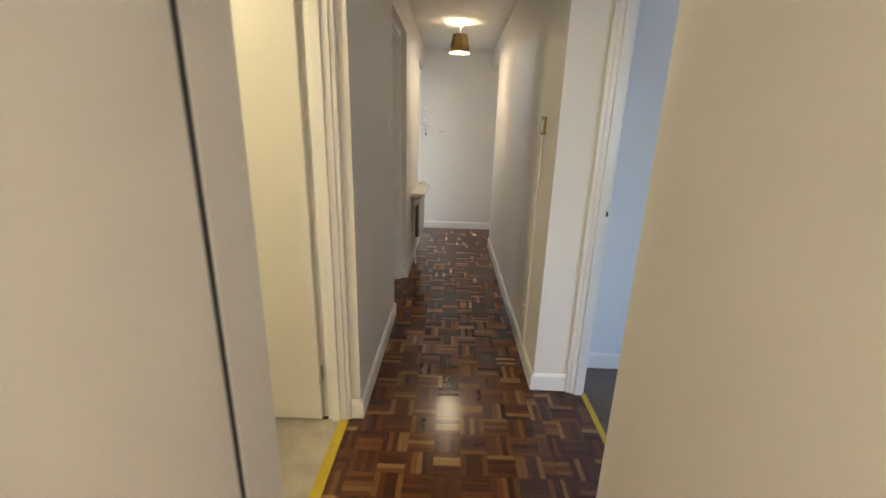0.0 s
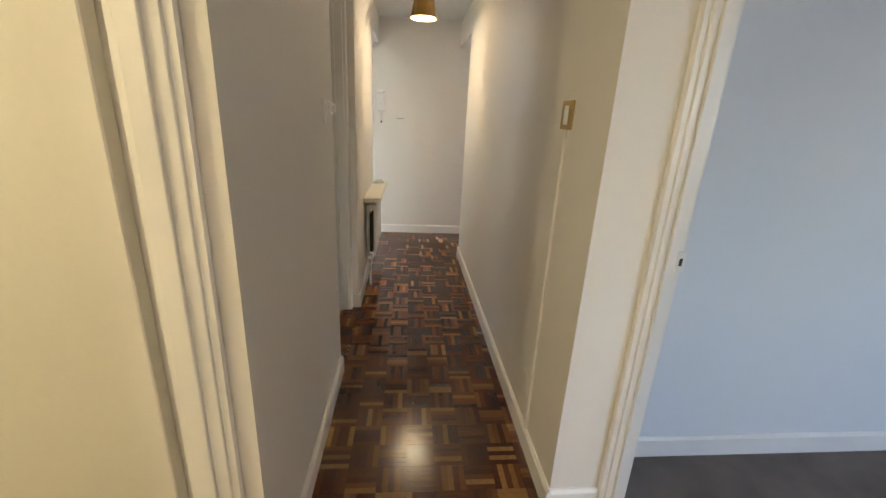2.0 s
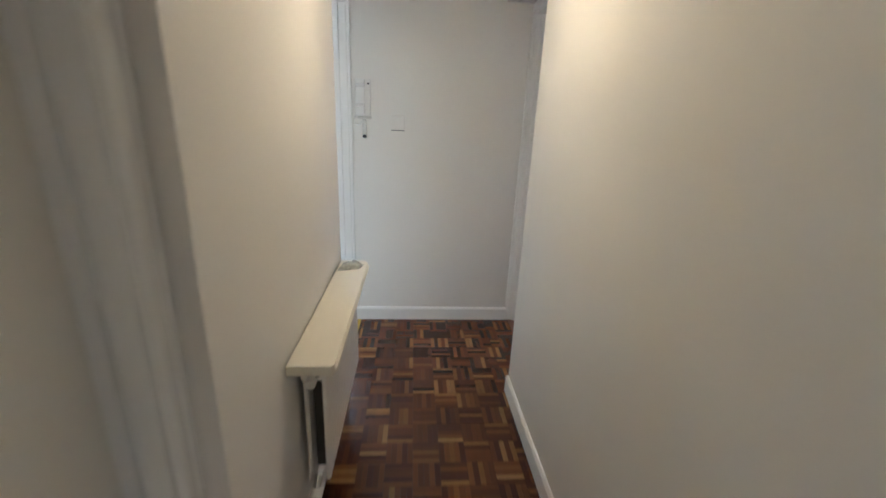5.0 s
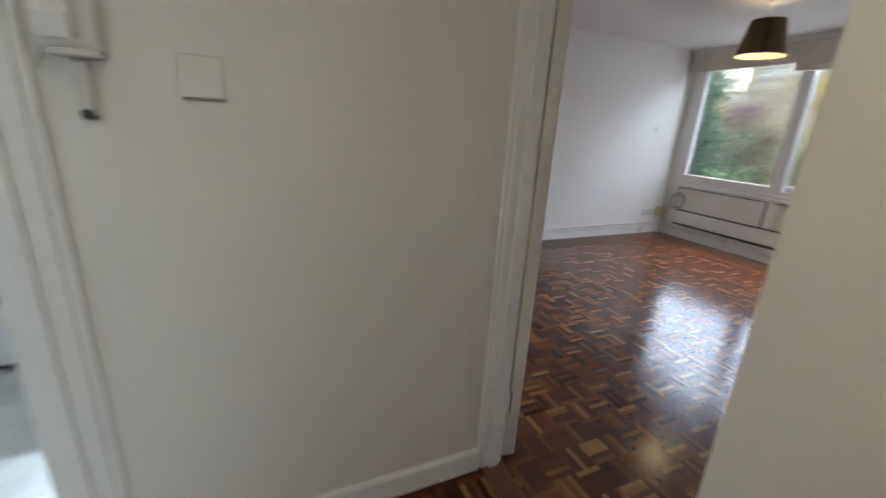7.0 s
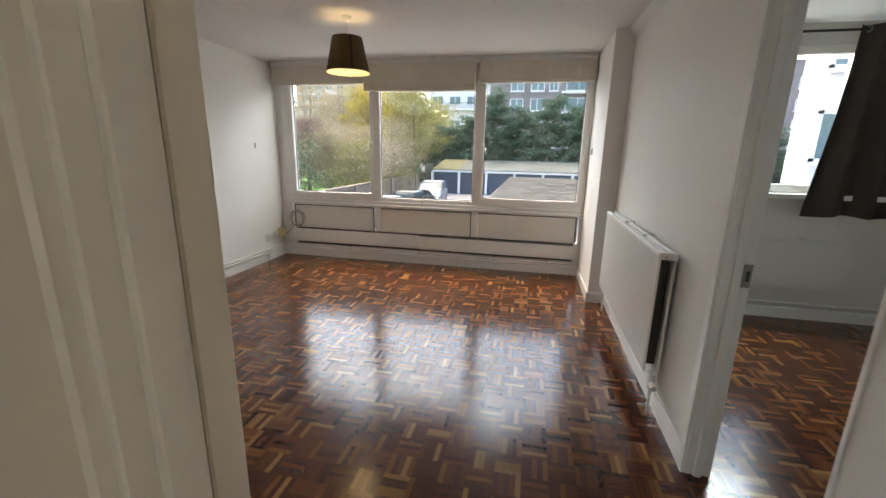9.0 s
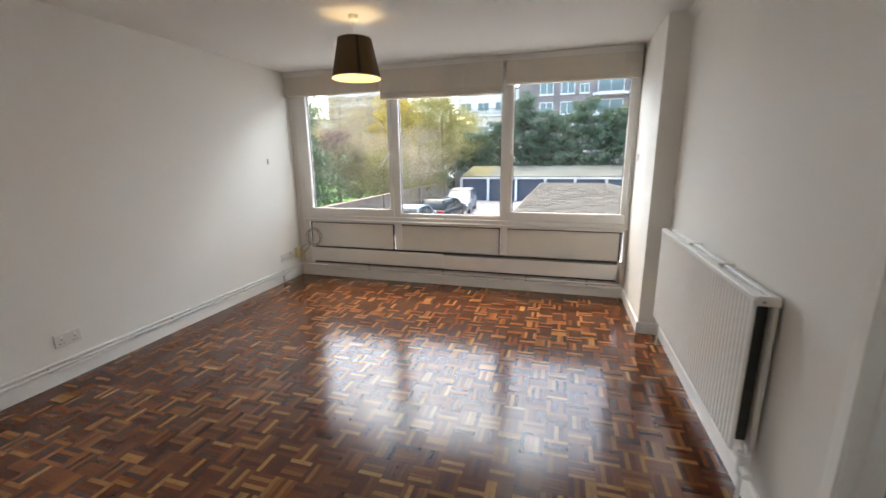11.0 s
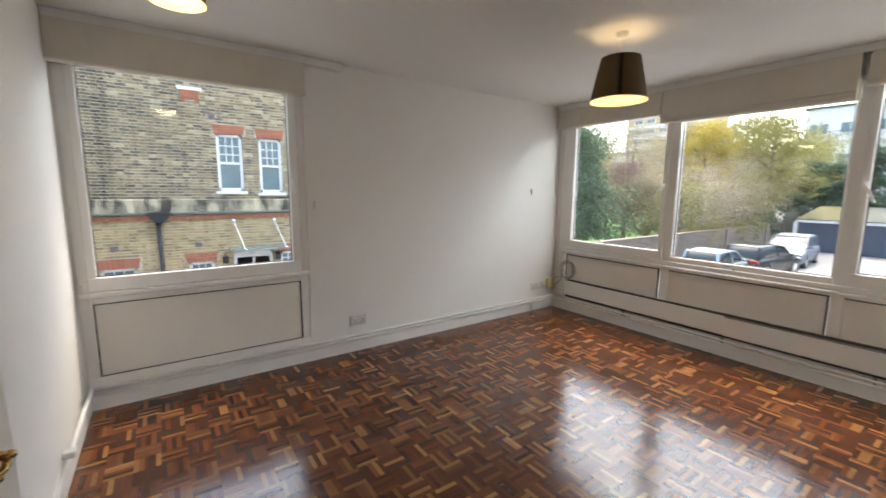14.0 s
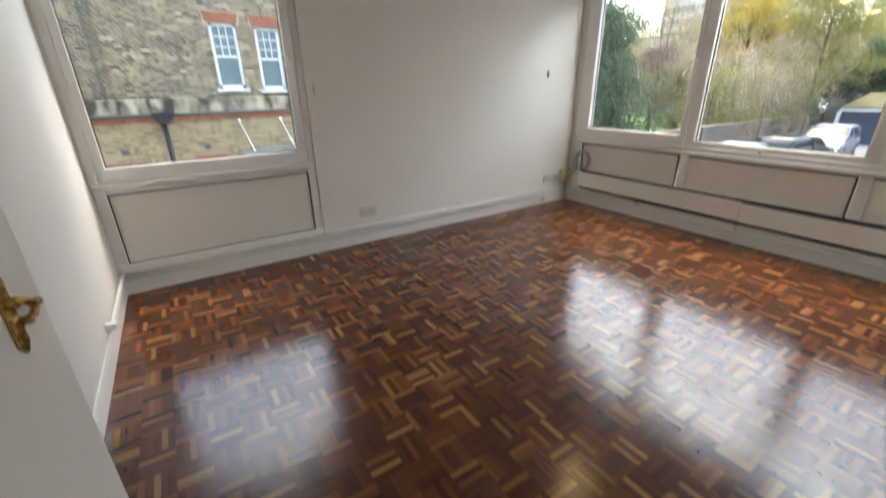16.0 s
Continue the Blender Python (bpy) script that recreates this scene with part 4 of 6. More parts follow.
switch_x("square brass plate light switch on the corridor wall", XR, -1, 2.722, 1.36, 0.094, 0.092, M["brassplate"], M["white"])
switch_x("white plastic light switch on the corridor wall", XL, 1, 3.075, 1.34, 0.05, 0.095, M["white"], M["white"])
th = thing("room_thermostat", "white dial thermostat beside the switch", "thermostat", (XL, 3.15, 1.32))
part("body", box(XL, 3.115, 1.325, XL + 0.022, 3.165, 1.375, 0.004), M["white"], th)
part("dial", rod((XL + 0.02, 3.14, 1.35), (XL + 0.034, 3.14, 1.35), 0.017, 20), M["white"], th)
cd = thing("cable_conduit", "painted mini trunking down to the skirting", "conduit", (XR, 2.72, 0.09))
part("trunking", box(XR - 0.011, 2.711, 0.09, XR, 2.733, 1.315, 0.003), M["wall"], cd)
sr = thing("wall_socket", "single white socket low on the corridor wall", "socket", (XR, 2.78, 0.23))
part("plate", box(XR - 0.010, 2.735, 0.235, XR, 2.82, 0.32, 0.003), M["white"], sr)
part("rocker", box(XR - 0.013, 2.77, 0.285, XR - 0.009, 2.785, 0.30, 0.001), M["white"], sr)

phone = thing("door_entry_phone", "white wall entryphone with its curled cord", "entryphone", (0.01, YE, 1.37))
part("base", box(-0.035, YE - 0.03, 1.385, 0.055, YE, 1.60, 0.008, seg=2), M["white"], phone)
hs = part("handset", prism([(YE - 0.03, 1.405), (YE - 0.062, 1.400), (YE - 0.068, 1.44), (YE - 0.052, 1.46), (YE - 0.052, 1.55), (YE - 0.068, 1.57), (YE - 0.062, 1.598), (YE - 0.03, 1.59)], "x", -0.028, 0.022), M["white"], phone)
part("button", rod((0.043, YE - 0.033, 1.573), (0.043, YE - 0.029, 1.573), 0.006, 12), M["dark"], phone, "small dark button")
part("lip", box(-0.02, YE - 0.045, 1.372, 0.058, YE, 1.387, 0.003), M["socket"], phone)
part("cord", tube([(-0.03, YE - 0.02, 1.40), (-0.05, YE - 0.012, 1.37), (-0.045, YE - 0.012, 1.345), (-0.02, YE - 0.014, 1.335), (0.005, YE - 0.016, 1.36)], 0.0045, 8), M["white"], phone)
part("stub", box(0.002, YE - 0.022, 1.262, 0.028, YE - 0.002, 1.37, 0.006), M["socket"], phone)
part("stub_end", rod((0.015, YE - 0.024, 1.268), (0.015, YE - 0.002, 1.268), 0.011, 12), M["dark"], phone)
pl = thing("blank_plate", "painted-over blank plate with a dark lower edge", "blank plate", (0.22, YE, 1.31))
part("cover", box(0.178, YE - 0.006, 1.313, 0.262, YE, 1.40, 0.002), M["wall"], pl)
part("edge", box(0.180, YE - 0.008, 1.307, 0.262, YE - 0.001, 1.313), M["steel"], pl, "grey lower edge")


# ---------- radiators ----------
def radiator(label, along, a0, a1, wall, s, z0, z1, depth, pitch=0.033, ribs=True):
    """A panel radiator with a fluted front; along 'x' or 'y', s points from the wall into the room."""
    ob = thing("panel_radiator", label, "radiator", ((a0 + a1) / 2, wall, z0) if along == "x" else (wall, (a0 + a1) / 2, z0))
    f = wall + s * depth
    zt = z1 - 0.022

    def put(bm):
        if along == "y":
            bm.transform(Matrix(((0, 1, 0, 0), (1, 0, 0, 0), (0, 0, 1, 0), (0, 0, 0, 1))))
            bmesh.ops.reverse_faces(bm, faces=bm.faces[:])
        return bm
    n = int((a1 - a0) / pitch) if ribs else 1
    for nm, u in (("front_panel", f), ("rear_panel", wall + s * 0.03)):
        prof = []
        step = (a1 - a0) / n
        for i in range(n):
            a = a0 + i * step
            if ribs:
                prof += [(a, u - s * 0.006), (a + step * 0.2, u), (a + step * 0.8, u), (a + step, u - s * 0.006)] if i == 0 else [(a + step * 0.2, u), (a + step * 0.8, u), (a + step, u - s * 0.006)]
            else:
                prof += [(a, u), (a + step, u)]
        prof += [(a1, u - s * 0.012), (a0, u - s * 0.012)]
        part(nm, put(prism(prof, "z", z0, zt)), M["rad"], ob)
    part("top_grille", put(boxes((a0 - 0.004, wall + s * 0.018, zt, a1 + 0.004, f - s * 0.055, z1), (a0 - 0.004, f - s * 0.028, zt, a1 + 0.004, f + s * 0.003, z1), (a0 - 0.004, wall + s * 0.018, zt, a1 + 0.004, f, zt + 0.006), bev=0.003)), M["rad"], ob)
    for a in (a0, a1):
        end = prism([(wall + s * 0.016, zt - 0.012), (f + s * 0.003, zt - 0.012), (f + s * 0.005, zt + 0.008), (f - s * 0.01, z1 + 0.003), (wall + s * 0.022, z1 + 0.003), (wall + s * 0.016, zt + 0.006)], "x", a - 0.010, a + 0.002)
        part("end_cap", put(end), M["rad"], ob)
        part("badge", put(box(a - 0.0115, (wall + f) / 2 - 0.004 + s * 0.02, zt - 0.001, a + 0.0035, (wall + f) / 2 + 0.006 + s * 0.02, zt + 0.007)), M["steel"], ob)
    for k in (0.33, 0.66):
        a = a0 + (a1 - a0) * k
        part("wall_bracket", put(box(a - 0.012, wall, zt - 0.02, a + 0.012, f - s * 0.03, zt + 0.028, 0.002)), M["rad"], ob)
    part("fin_block", put(box(a0 + 0.03, wall + s * 0.038, z0 + 0.03, a1 - 0.03, f - s * 0.02, zt - 0.03)), M["dark"], ob, "dark convector fins")
    return ob


r1 = radiator("long fluted white double panel radiator", "x", 2.885, 4.33, PY1, 1, 0.24, 0.88, 0.10)
valve = thing("radiator_valve", "white plastic radiator valve and pipe tail", "valve", (2.868, 5.06, 0.1))
part("cap", rod((2.868, 5.06, 0.155), (2.868, 5.06, 0.245), 0.021, 16), M["white"], valve)
part("elbow", tube([(2.888, 5.06, 0.27), (2.873, 5.06, 0.265), (2.868, 5.06, 0.235), (2.868, 5.06, 0.0)], 0.009, 10), M["gloss"], valve)
part("head", rod((2.868, 5.06, 0.19), (2.815, 5.06, 0.18), 0.017, 14), M["white"], valve)
valve = thing("radiator_valve", "white lockshield valve near the pier", "valve", (4.35, 5.06, 0.0))
part("cap", rod((4.35, 5.06, 0.18), (4.35, 5.06, 0.26), 0.017, 14), M["white"], valve)
part("elbow", tube([(4.33, 5.06, 0.27), (4.348, 5.06, 0.265), (4.35, 5.06, 0.24), (4.35, 5.06, 0.0)], 0.009, 10), M["gloss"], valve)

r2 = radiator("slim white corridor radiator under a shelf", "y", 4.50, 5.20, XL, 1, 0.235, 0.655, 0.085)
sh = thing("radiator_shelf", "cream painted shelf with a rounded front corner", "shelf", (0.05, 4.85, 0.70))
bm = prism([(XL + 0.006, 4.40), (0.112, 4.40), (0.118, 4.41), (0.118, 5.235), (0.105, 5.262), (0.085, 5.268), (XL + 0.006, 5.268)], "z", 0.700, 0.730)
part("board", bm, M["shelf"], sh)
part("edge_bead", box(0.112, 4.41, 0.703, 0.124, 5.235, 0.722, 0.004), M["shelf"], sh)
for y in (4.55, 5.12):
    part("bracket", prism([(XL, 0.70), (0.085, 0.70), (0.085, 0.69), (XL + 0.01, 0.665), (XL, 0.665)], "y", y, y + 0.02), M["shelf"], sh)
valve = thing("radiator_valve", "white radiator valve with chrome tail by the shelf", "valve", (0.03, 4.47, 0.0))
part("cap", rod((0.032, 4.470, 0.225), (0.032, 4.425, 0.225), 0.019, 14), M["white"], valve)
part("nut", rod((0.032, 4.50, 0.255), (0.032, 4.462, 0.235), 0.012, 10), M["chrome"], valve)
part("tail", tube([(0.032, 4.47, 0.225), (0.032, 4.47, 0.1), (0.032, 4.47, 0.0)], 0.008, 10), M["gloss"], valve)
part("upper_cap", rod((0.032, 4.50, 0.625), (0.032, 4.468, 0.62), 0.016, 12), M["white"], valve)
pk = thing("clear_packet", "crumpled clear plastic packet on the shelf", "packet", (0.05, 5.17, 0.73))
bm = bmesh.new()
bmesh.ops.create_grid(bm, x_segments=10, y_segments=6, size=0.5)
top = [v.co.copy() for v in bm.verts]
for v in bm.verts:
    u, w = v.co.x, v.co.y
    edge = max(abs(u), abs(w)) * 2
    v.co = Vector((0.048 + u * 0.095 + w * 0.012, 5.165 + w * 0.052 + u * 0.030, 0.7315 + (1 - edge ** 2) * 0.030 + 0.016 * noise.noise(Vector((u * 9, w * 9, 1)))))
geom = bmesh.ops.extrude_face_region(bm, geom=bm.faces[:])
for v in [g for g in geom["geom"] if isinstance(g, bmesh.types.BMVert)]:
    v.co.z = 0.7305
bmesh.ops.recalc_face_normals(bm, faces=bm.faces[:])
part("wrapper", bm, M["plasticbag"], pk, smooth=True)


# ---------- pendant lamps ----------
def pendant(label, x, y, z0, z1, r0, r1):
    ob = thing("pendant_lamp", label, "pendant lamp", (x, y, z0), group="pendant lamps with dark tapered shades")
    part("ceiling_rose", lathe([(0.0, H - 0.034), (0.026, H - 0.033), (0.033, H - 0.026), (0.035, H - 0.004), (0.035, H - 0.0005), (0.0, H - 0.0005)], (x, y, 0), 24), M["white"], ob, smooth=True)
    part("flex", rod((x, y, z1 - 0.02), (x, y, H - 0.03), 0.003, 8), M["white"], ob)
    sd = part("shade", lathe([(r0, z0), (r1, z1)], (x, y, 0), 48), M["shadeout"], ob, "dark brown tapered fabric shade", smooth=True)
    sm = bmesh.new()
    q = [sm.verts.new((x + (r + 0.0015) * math.cos(3.75 + d), y + (r + 0.0015) * math.sin(3.75 + d), z)) for r, z, d in ((r0, z0, -0.07), (r0, z0, 0.07), (r1, z1, 0.07), (r1, z1, -0.07))]
    bmesh.ops.solidify(sm, geom=[sm.faces.new(q)], thickness=0.001)
    part("seam", sm, M["shadeseam"], sd, "dark seam tape")
    part("lining", lathe([(r0 - 0.0025, z0 + 0.001), (r1 - 0.0025, z1 - 0.001)], (x, y, 0), 48), M["shadein"], sd, "pale warm lining", smooth=True)
    part("hem", lathe([(r0 - 0.003, z0 + 0.004), (r0 + 0.002, z0 + 0.004), (r0 + 0.002, z0 - 0.001), (r0 - 0.003, z0 - 0.001), (r0 - 0.003, z0 + 0.004)], (x, y, 0), 48), M["shadein"], sd)
    for k in range(3):
        a = k * 2.094
        part("spider_arm", rod((x, y, z1 - 0.035), (x + (r1 - 0.003) * math.cos(a), y + (r1 - 0.003) * math.sin(a), z1 - 0.012), 0.0015, 6), M["white"], ob)
    part("lamp_holder", rod((x, y, z1 - 0.07), (x, y, z1 - 0.015), 0.016, 16), M["white"], ob)
    bl = lathe([(0.0, z1 - 0.163), (0.02, z1 - 0.158), (0.029, z1 - 0.135), (0.026, z1 - 0.11), (0.014, z1 - 0.085), (0.012, z1 - 0.07)], (x, y, 0), 20)
    g = part("bulb", bl, M["bulb"], ob, "glowing warm bulb", smooth=True)
    g.visible_shadow = False
    return ob


pendant("pendant lamp with a dark tapered shade in the corridor", *LAMPS["hall"], 2.045, 2.205, 0.100, 0.068)
pendant("pendant lamp with a dark tapered shade near the windows", *LAMPS["east"], 1.915, 2.165, 0.165, 0.112)
pendant("small pendant lamp with a dark tapered shade near the doorway", *LAMPS["west"], 2.045, 2.205, 0.100, 0.068)
pendant("unseen pendant lamp assumed at the entrance end of the corridor", *LAMPS["entry"], 2.045, 2.205, 0.100, 0.068)
bl = thing("bathroom_ceiling_light", "small opal globe light on the bathroom ceiling", "ceiling light", (-1.0, 1.3, 2.2))
part("globe", lathe([(0.0, H - 0.10), (0.06, H - 0.09), (0.085, H - 0.05), (0.07, H - 0.01), (0.07, H)], (-1.0, 1.3, 0), 24), M["bulb"], bl, smooth=True).visible_shadow = False

# ---------- back bedroom seen through its doorway ----------
bw = thing("window_3", "white casement window of the back bedroom", "window", (4.65, 3.62, 1.02), kind="structure")
part("outer_frame", frame_bars([(4.60, 2.95, 1.06, 4.67, 4.30, 1.13), (4.60, 2.95, 2.10, 4.67, 4.30, 2.16), (4.60, 2.95, 1.13, 4.67, 3.01, 2.10), (4.60, 4.24, 1.13, 4.67, 4.30, 2.10), (4.60, 3.40, 1.13, 4.67, 3.46, 2.10)]), M["upvc"], bw)
part("sill", frame_bars([(4.53, 2.93, 1.02, 4.67, 4.32, 1.06)]), M["gloss"], bw)
pane_x(bw, 4.64, 3.01, 3.40, 1.13, 2.10)
pane_x(bw, 4.64, 3.46, 4.24, 1.13, 2.10)
radiator("low white radiator under the bedroom window", "y", 3.19, 4.25, 4.59, -1, 0.29, 0.69, 0.07, ribs=False)
rail = thing("curtain_rail", "thin dark curtain rod above the bedroom window", "curtain rod", (4.5, 3.5, 2.24))
part("rod", rod((4.50, 2.80, 2.235), (4.50, 4.4, 2.235), 0.009, 12), M["dark"], rail)
for y in (2.9, 3.86):
    part("bracket", rod((4.50, y, 2.235), (4.59, y, 2.26), 0.007, 8), M["dark"], rail)
cur = thing("curtain", "dark brown eyelet curtain hanging beside the window", "curtain", (4.5, 3.2, 0.9))
bm = bmesh.new()
cols, rowsn = 60, 12
grid = []
for j in range(rowsn + 1):
    v = j / rowsn
    z = 2.27 - v * 1.375
    wid = 0.69 + 0.11 * v
    line = []
    for i in range(cols + 1):
        u = i / cols
        y = 2.83 + u * wid
        x = 4.50 + (0.042 - 0.008 * v) * math.sin(u * 7 * math.pi + 0.4 * v) + 0.012 * math.sin(u * 17 + 3 * v)
        line.append(bm.verts.new((x, y + 0.01 * math.sin(v * 5 + u * 9), z + 0.01 * math.sin(u * 12) * v)))
    grid.append(line)
for a, b in zip(grid, grid[1:]):
    for i in range(cols):
        bm.faces.new((a[i], a[i + 1], b[i + 1], b[i]))
cl = part("cloth", bm, M["curtain"], cur, smooth=True)
sol = cl.modifiers.new("thickness", "SOLIDIFY")
sol.thickness = 0.003
for i in range(7):
    y = 2.83 + 0.69 * (i + 0.5) / 7
    part("eyelet", lathe([(0.016, -0.004), (0.024, -0.004), (0.024, 0.004), (0.016, 0.004), (0.016, -0.004)], (4.50, y, 2.235), 16, "y"), M["steel"], cur)
pipe_run("white painted heating pipe above the bedroom skirting", [(4.57, 2.8, 0.135), (4.57, 3.8, 0.135), (4.57, 4.9, 0.135)])

# ---------- kitchen seen through its doorway ----------
kw = thing("window_4", "white kitchen window above the worktop", "window", (-0.9, 8.15, 1.06), kind="structure")
part("outer_frame", frame_bars([(KW[0], 8.10, 1.0, KW[1], 8.17, 1.068), (KW[0], 8.10, 2.18, KW[1], 8.17, 2.25), (KW[0], 8.10, 1.068, KW[0] + 0.08, 8.17, 2.18), (KW[1] - 0.07, 8.10, 1.068, KW[1], 8.17, 2.18)]), M["upvc"], kw)
part("gasket", frame_bars([(KW[0] + 0.076, 8.118, 1.068, KW[0] + 0.086, 8.128, 2.18), (KW[0] + 0.08, 8.118, 1.064, KW[1] - 0.07, 8.128, 1.074)], 0), M["gasket"], kw)
pane_y(kw, 8.14, KW[0] + 0.08, KW[1] - 0.07, 1.068, 2.18)
hd = part("top_vent", box(-1.06, 8.08, 1.972, -0.745, 8.13, 2.178, 0.025, seg=3), M["upvc"], kw, "white framed extractor vent")
for k in range(9):
    part("vent_slat", box(-1.03, 8.072, 1.998 + 0.018 * k, -0.79, 8.082, 2.008 + 0.018 * k), M["dark"], hd)
part("pull_cord", tube([(-1.0, 8.07, 1.99), (-1.0, 8.065, 1.92), (-1.0, 8.06, 1.842)], 0.004, 6), M["dark"], hd)

YM = 7.455
wm = thing("washing_machine", "white front-loading washing machine under the worktop", "washing machine", (-0.94, 7.8, 0))
body = part("body", box(-1.238, YM, 0.02, -0.642, 8.06, 0.818, 0.012, seg=2), M["appliance"], wm)
# solid dark block colours in the shade under the machine
part("plinth_gap", box(-1.23, YM + 0.02, 0.0, -0.65, 8.0, 0.022), M["dark"], wm)
cp = part("control_panel", box(-1.236, YM - 0.006, 0.718, -0.644, YM + 0.002, 0.814, 0.003), M["appliance"], wm)
part("display", box(-0.835, YM - 0.010, 0.755, -0.700, YM - 0.004, 0.799, 0.002), M["carglass"], cp, "black display")
part("dial", rod((-0.965, YM - 0.026, 0.768), (-0.965, YM - 0.004, 0.768), 0.024, 24), M["appliance"], cp)
part("drawer_front", box(-1.225, YM - 0.010, 0.728, -1.05, YM - 0.004, 0.806, 0.002), M["appliance"], cp)
for i in range(2):
    part("lettering_bar", box(-1.19, YM - 0.0115, 0.788 - i * 0.03, -1.09, YM - 0.0095, 0.792 - i * 0.03), M["steel"], cp)
for i in range(4):
    part("button", rod((-0.90 + 0.02 * i, YM - 0.009, 0.738), (-0.90 + 0.02 * i, YM - 0.004, 0.738), 0.005, 8), M["steel"], cp)
dr = part("door_ring", lathe([(0.168, 0.0), (0.176, 0.022), (0.195, 0.027), (0.220, 0.016), (0.230, -0.002)], (-0.955, YM, 0.488), 48, "y", flip=-1), M["appliance"], wm, "wide white door ring", smooth=True)
part("door_glass", lathe([(0.0, 0.045), (0.06, 0.040), (0.13, 0.022), (0.174, 0.006)], (-0.955, YM, 0.488), 40, "y", flip=-1), M["carglass"], dr, "dark curved door glass", smooth=True)
part("drum_lip", lathe([(0.080, 0.044), (0.090, 0.047), (0.098, 0.038)], (-0.915, YM, 0.43), 32, "y", flip=-1), M["drum"], dr, smooth=True)
part("handle_recess", box(-0.835, YM - 0.030, 0.50, -0.790, YM - 0.010, 0.60, 0.008, seg=2), M["appliance"], dr, "white moulded door grip")
part("door_latch", box(-0.745, YM - 0.026, 0.57, -0.725, YM - 0.012, 0.60, 0.003), M["steel"], dr)

wt = thing("kitchen_worktop", "pale laminate worktop running under the window", "worktop", (-1.2, 7.8, 0.91))
part("top", boxes((-1.90, 7.41, 0.862, -0.03, 8.095, 0.902), (-2.59, 6.0, 0.862, -1.245, 7.41, 0.902), (-2.59, 7.41, 0.862, -1.90, 8.095, 0.902), bev=0.004), M["worktop"], wt)
part("upstand", box(-2.59, 8.085, 0.902, -0.03, 8.097, 0.925, 0.003), M["worktop"], wt)


def base_unit(label, x0, x1, y0, y1, face):
    ob = thing("base_cabinet", label, "cabinet", ((x0 + x1) / 2, (y0 + y1) / 2, 0))
    part("carcass", box(x0, y0, 0.10, x1, y1, 0.858, 0.002), M["appliance"], ob)
    part("plinth", box(x0 + 0.03, y0 + 0.04, 0.0, x1 - 0.03, y1, 0.10), M["drum"], ob, "grey plinth")
    if face == "y":
        f = part("drawer", box(x0 + 0.003, y0 - 0.018, 0.70, x1 - 0.003, y0, 0.845, 0.004), M["white"], ob)
        part("handle", box((x0 + x1) / 2 - 0.05, y0 - 0.034, 0.79, (x0 + x1) / 2 + 0.05, y0 - 0.018, 0.80, 0.003), M["chrome"], f)
        f = part("door", box(x0 + 0.003, y0 - 0.018, 0.11, x1 - 0.003, y0, 0.695, 0.004), M["white"], ob)
        part("handle", box(x0 + 0.03, y0 - 0.034, 0.60, x0 + 0.04, y0 - 0.018, 0.68, 0.003), M["chrome"], f)
    else:
        for i in range(3):
            z0, z1 = ((0.72, 0.845), (0.50, 0.715), (0.11, 0.495))[i]
            f = part("drawer", box(x1, y0 + 0.003, z0, x1 + 0.018, y1 - 0.003, z1, 0.004), M["white"], ob)
            part("handle", box(x1 + 0.018, (y0 + y1) / 2 - 0.06, z1 - 0.04, x1 + 0.034, (y0 + y1) / 2 + 0.06, z1 - 0.03, 0.003), M["chrome"], f)
    return ob


base_unit("white base cabinet with a drawer beside the machine", -0.62, -0.05, 7.50, 8.06, "y")
base_unit("white drawer unit in the kitchen corner", -2.55, -1.275, 6.62, 8.06, "x")
base_unit("white drawer unit along the kitchen wall", -2.55, -1.275, 6.02, 6.60, "x")
bo = thing("wall_boiler", "white wall-hung boiler beside the window", "boiler", (-1.85, 7.95, 1.25))
part("casing", box(-2.05, 7.80, 1.25, -1.62, 8.095, 2.0, 0.012, seg=2), M["appliance"], bo)
part("lower_cover", box(-2.03, 7.82, 1.17, -1.64, 8.09, 1.25, 0.004), M["steel"], bo)
part("seam", box(-2.05, 7.796, 1.42, -1.62, 7.801, 1.428), M["drum"], bo)
for x in (-1.46, -1.30):
    s = thing("wall_socket", "white socket on the kitchen splashback", "socket", (x, 8.1, 0.9))
    part("plate", box(x - 0.04, 8.088, 0.945, x + 0.04, 8.1, 0.985, 0.003), M["white"], s)
pt_ = thing("boiler_pipe", "white pipe dropping beside the kitchen window", "pipe", (-1.53, 8.06, 1.1))
part("pipe_body", rod((-1.52, 8.07, 1.06), (-1.52, 8.07, 2.3), 0.02, 12), M["white"], pt_)

# ---------- outdoors ----------
GZ = -2.7
structure("ground", box(-300, -300, GZ - 0.5, 400, 400, GZ), M["asphalt"], "pale worn concrete yard and ground", "ground")
structure("lawn", boxes((8, 17.0, GZ, 68, 90, GZ + 0.05)), M["grass"], "bright green lawn beyond the garden wall", "lawn")
structure("planting_bed", boxes((29.5, 17.2, GZ + 0.05, 45, 24, GZ + 0.12)), M["earth"], "leaf-strewn earth under the shrubs", "flower bed")


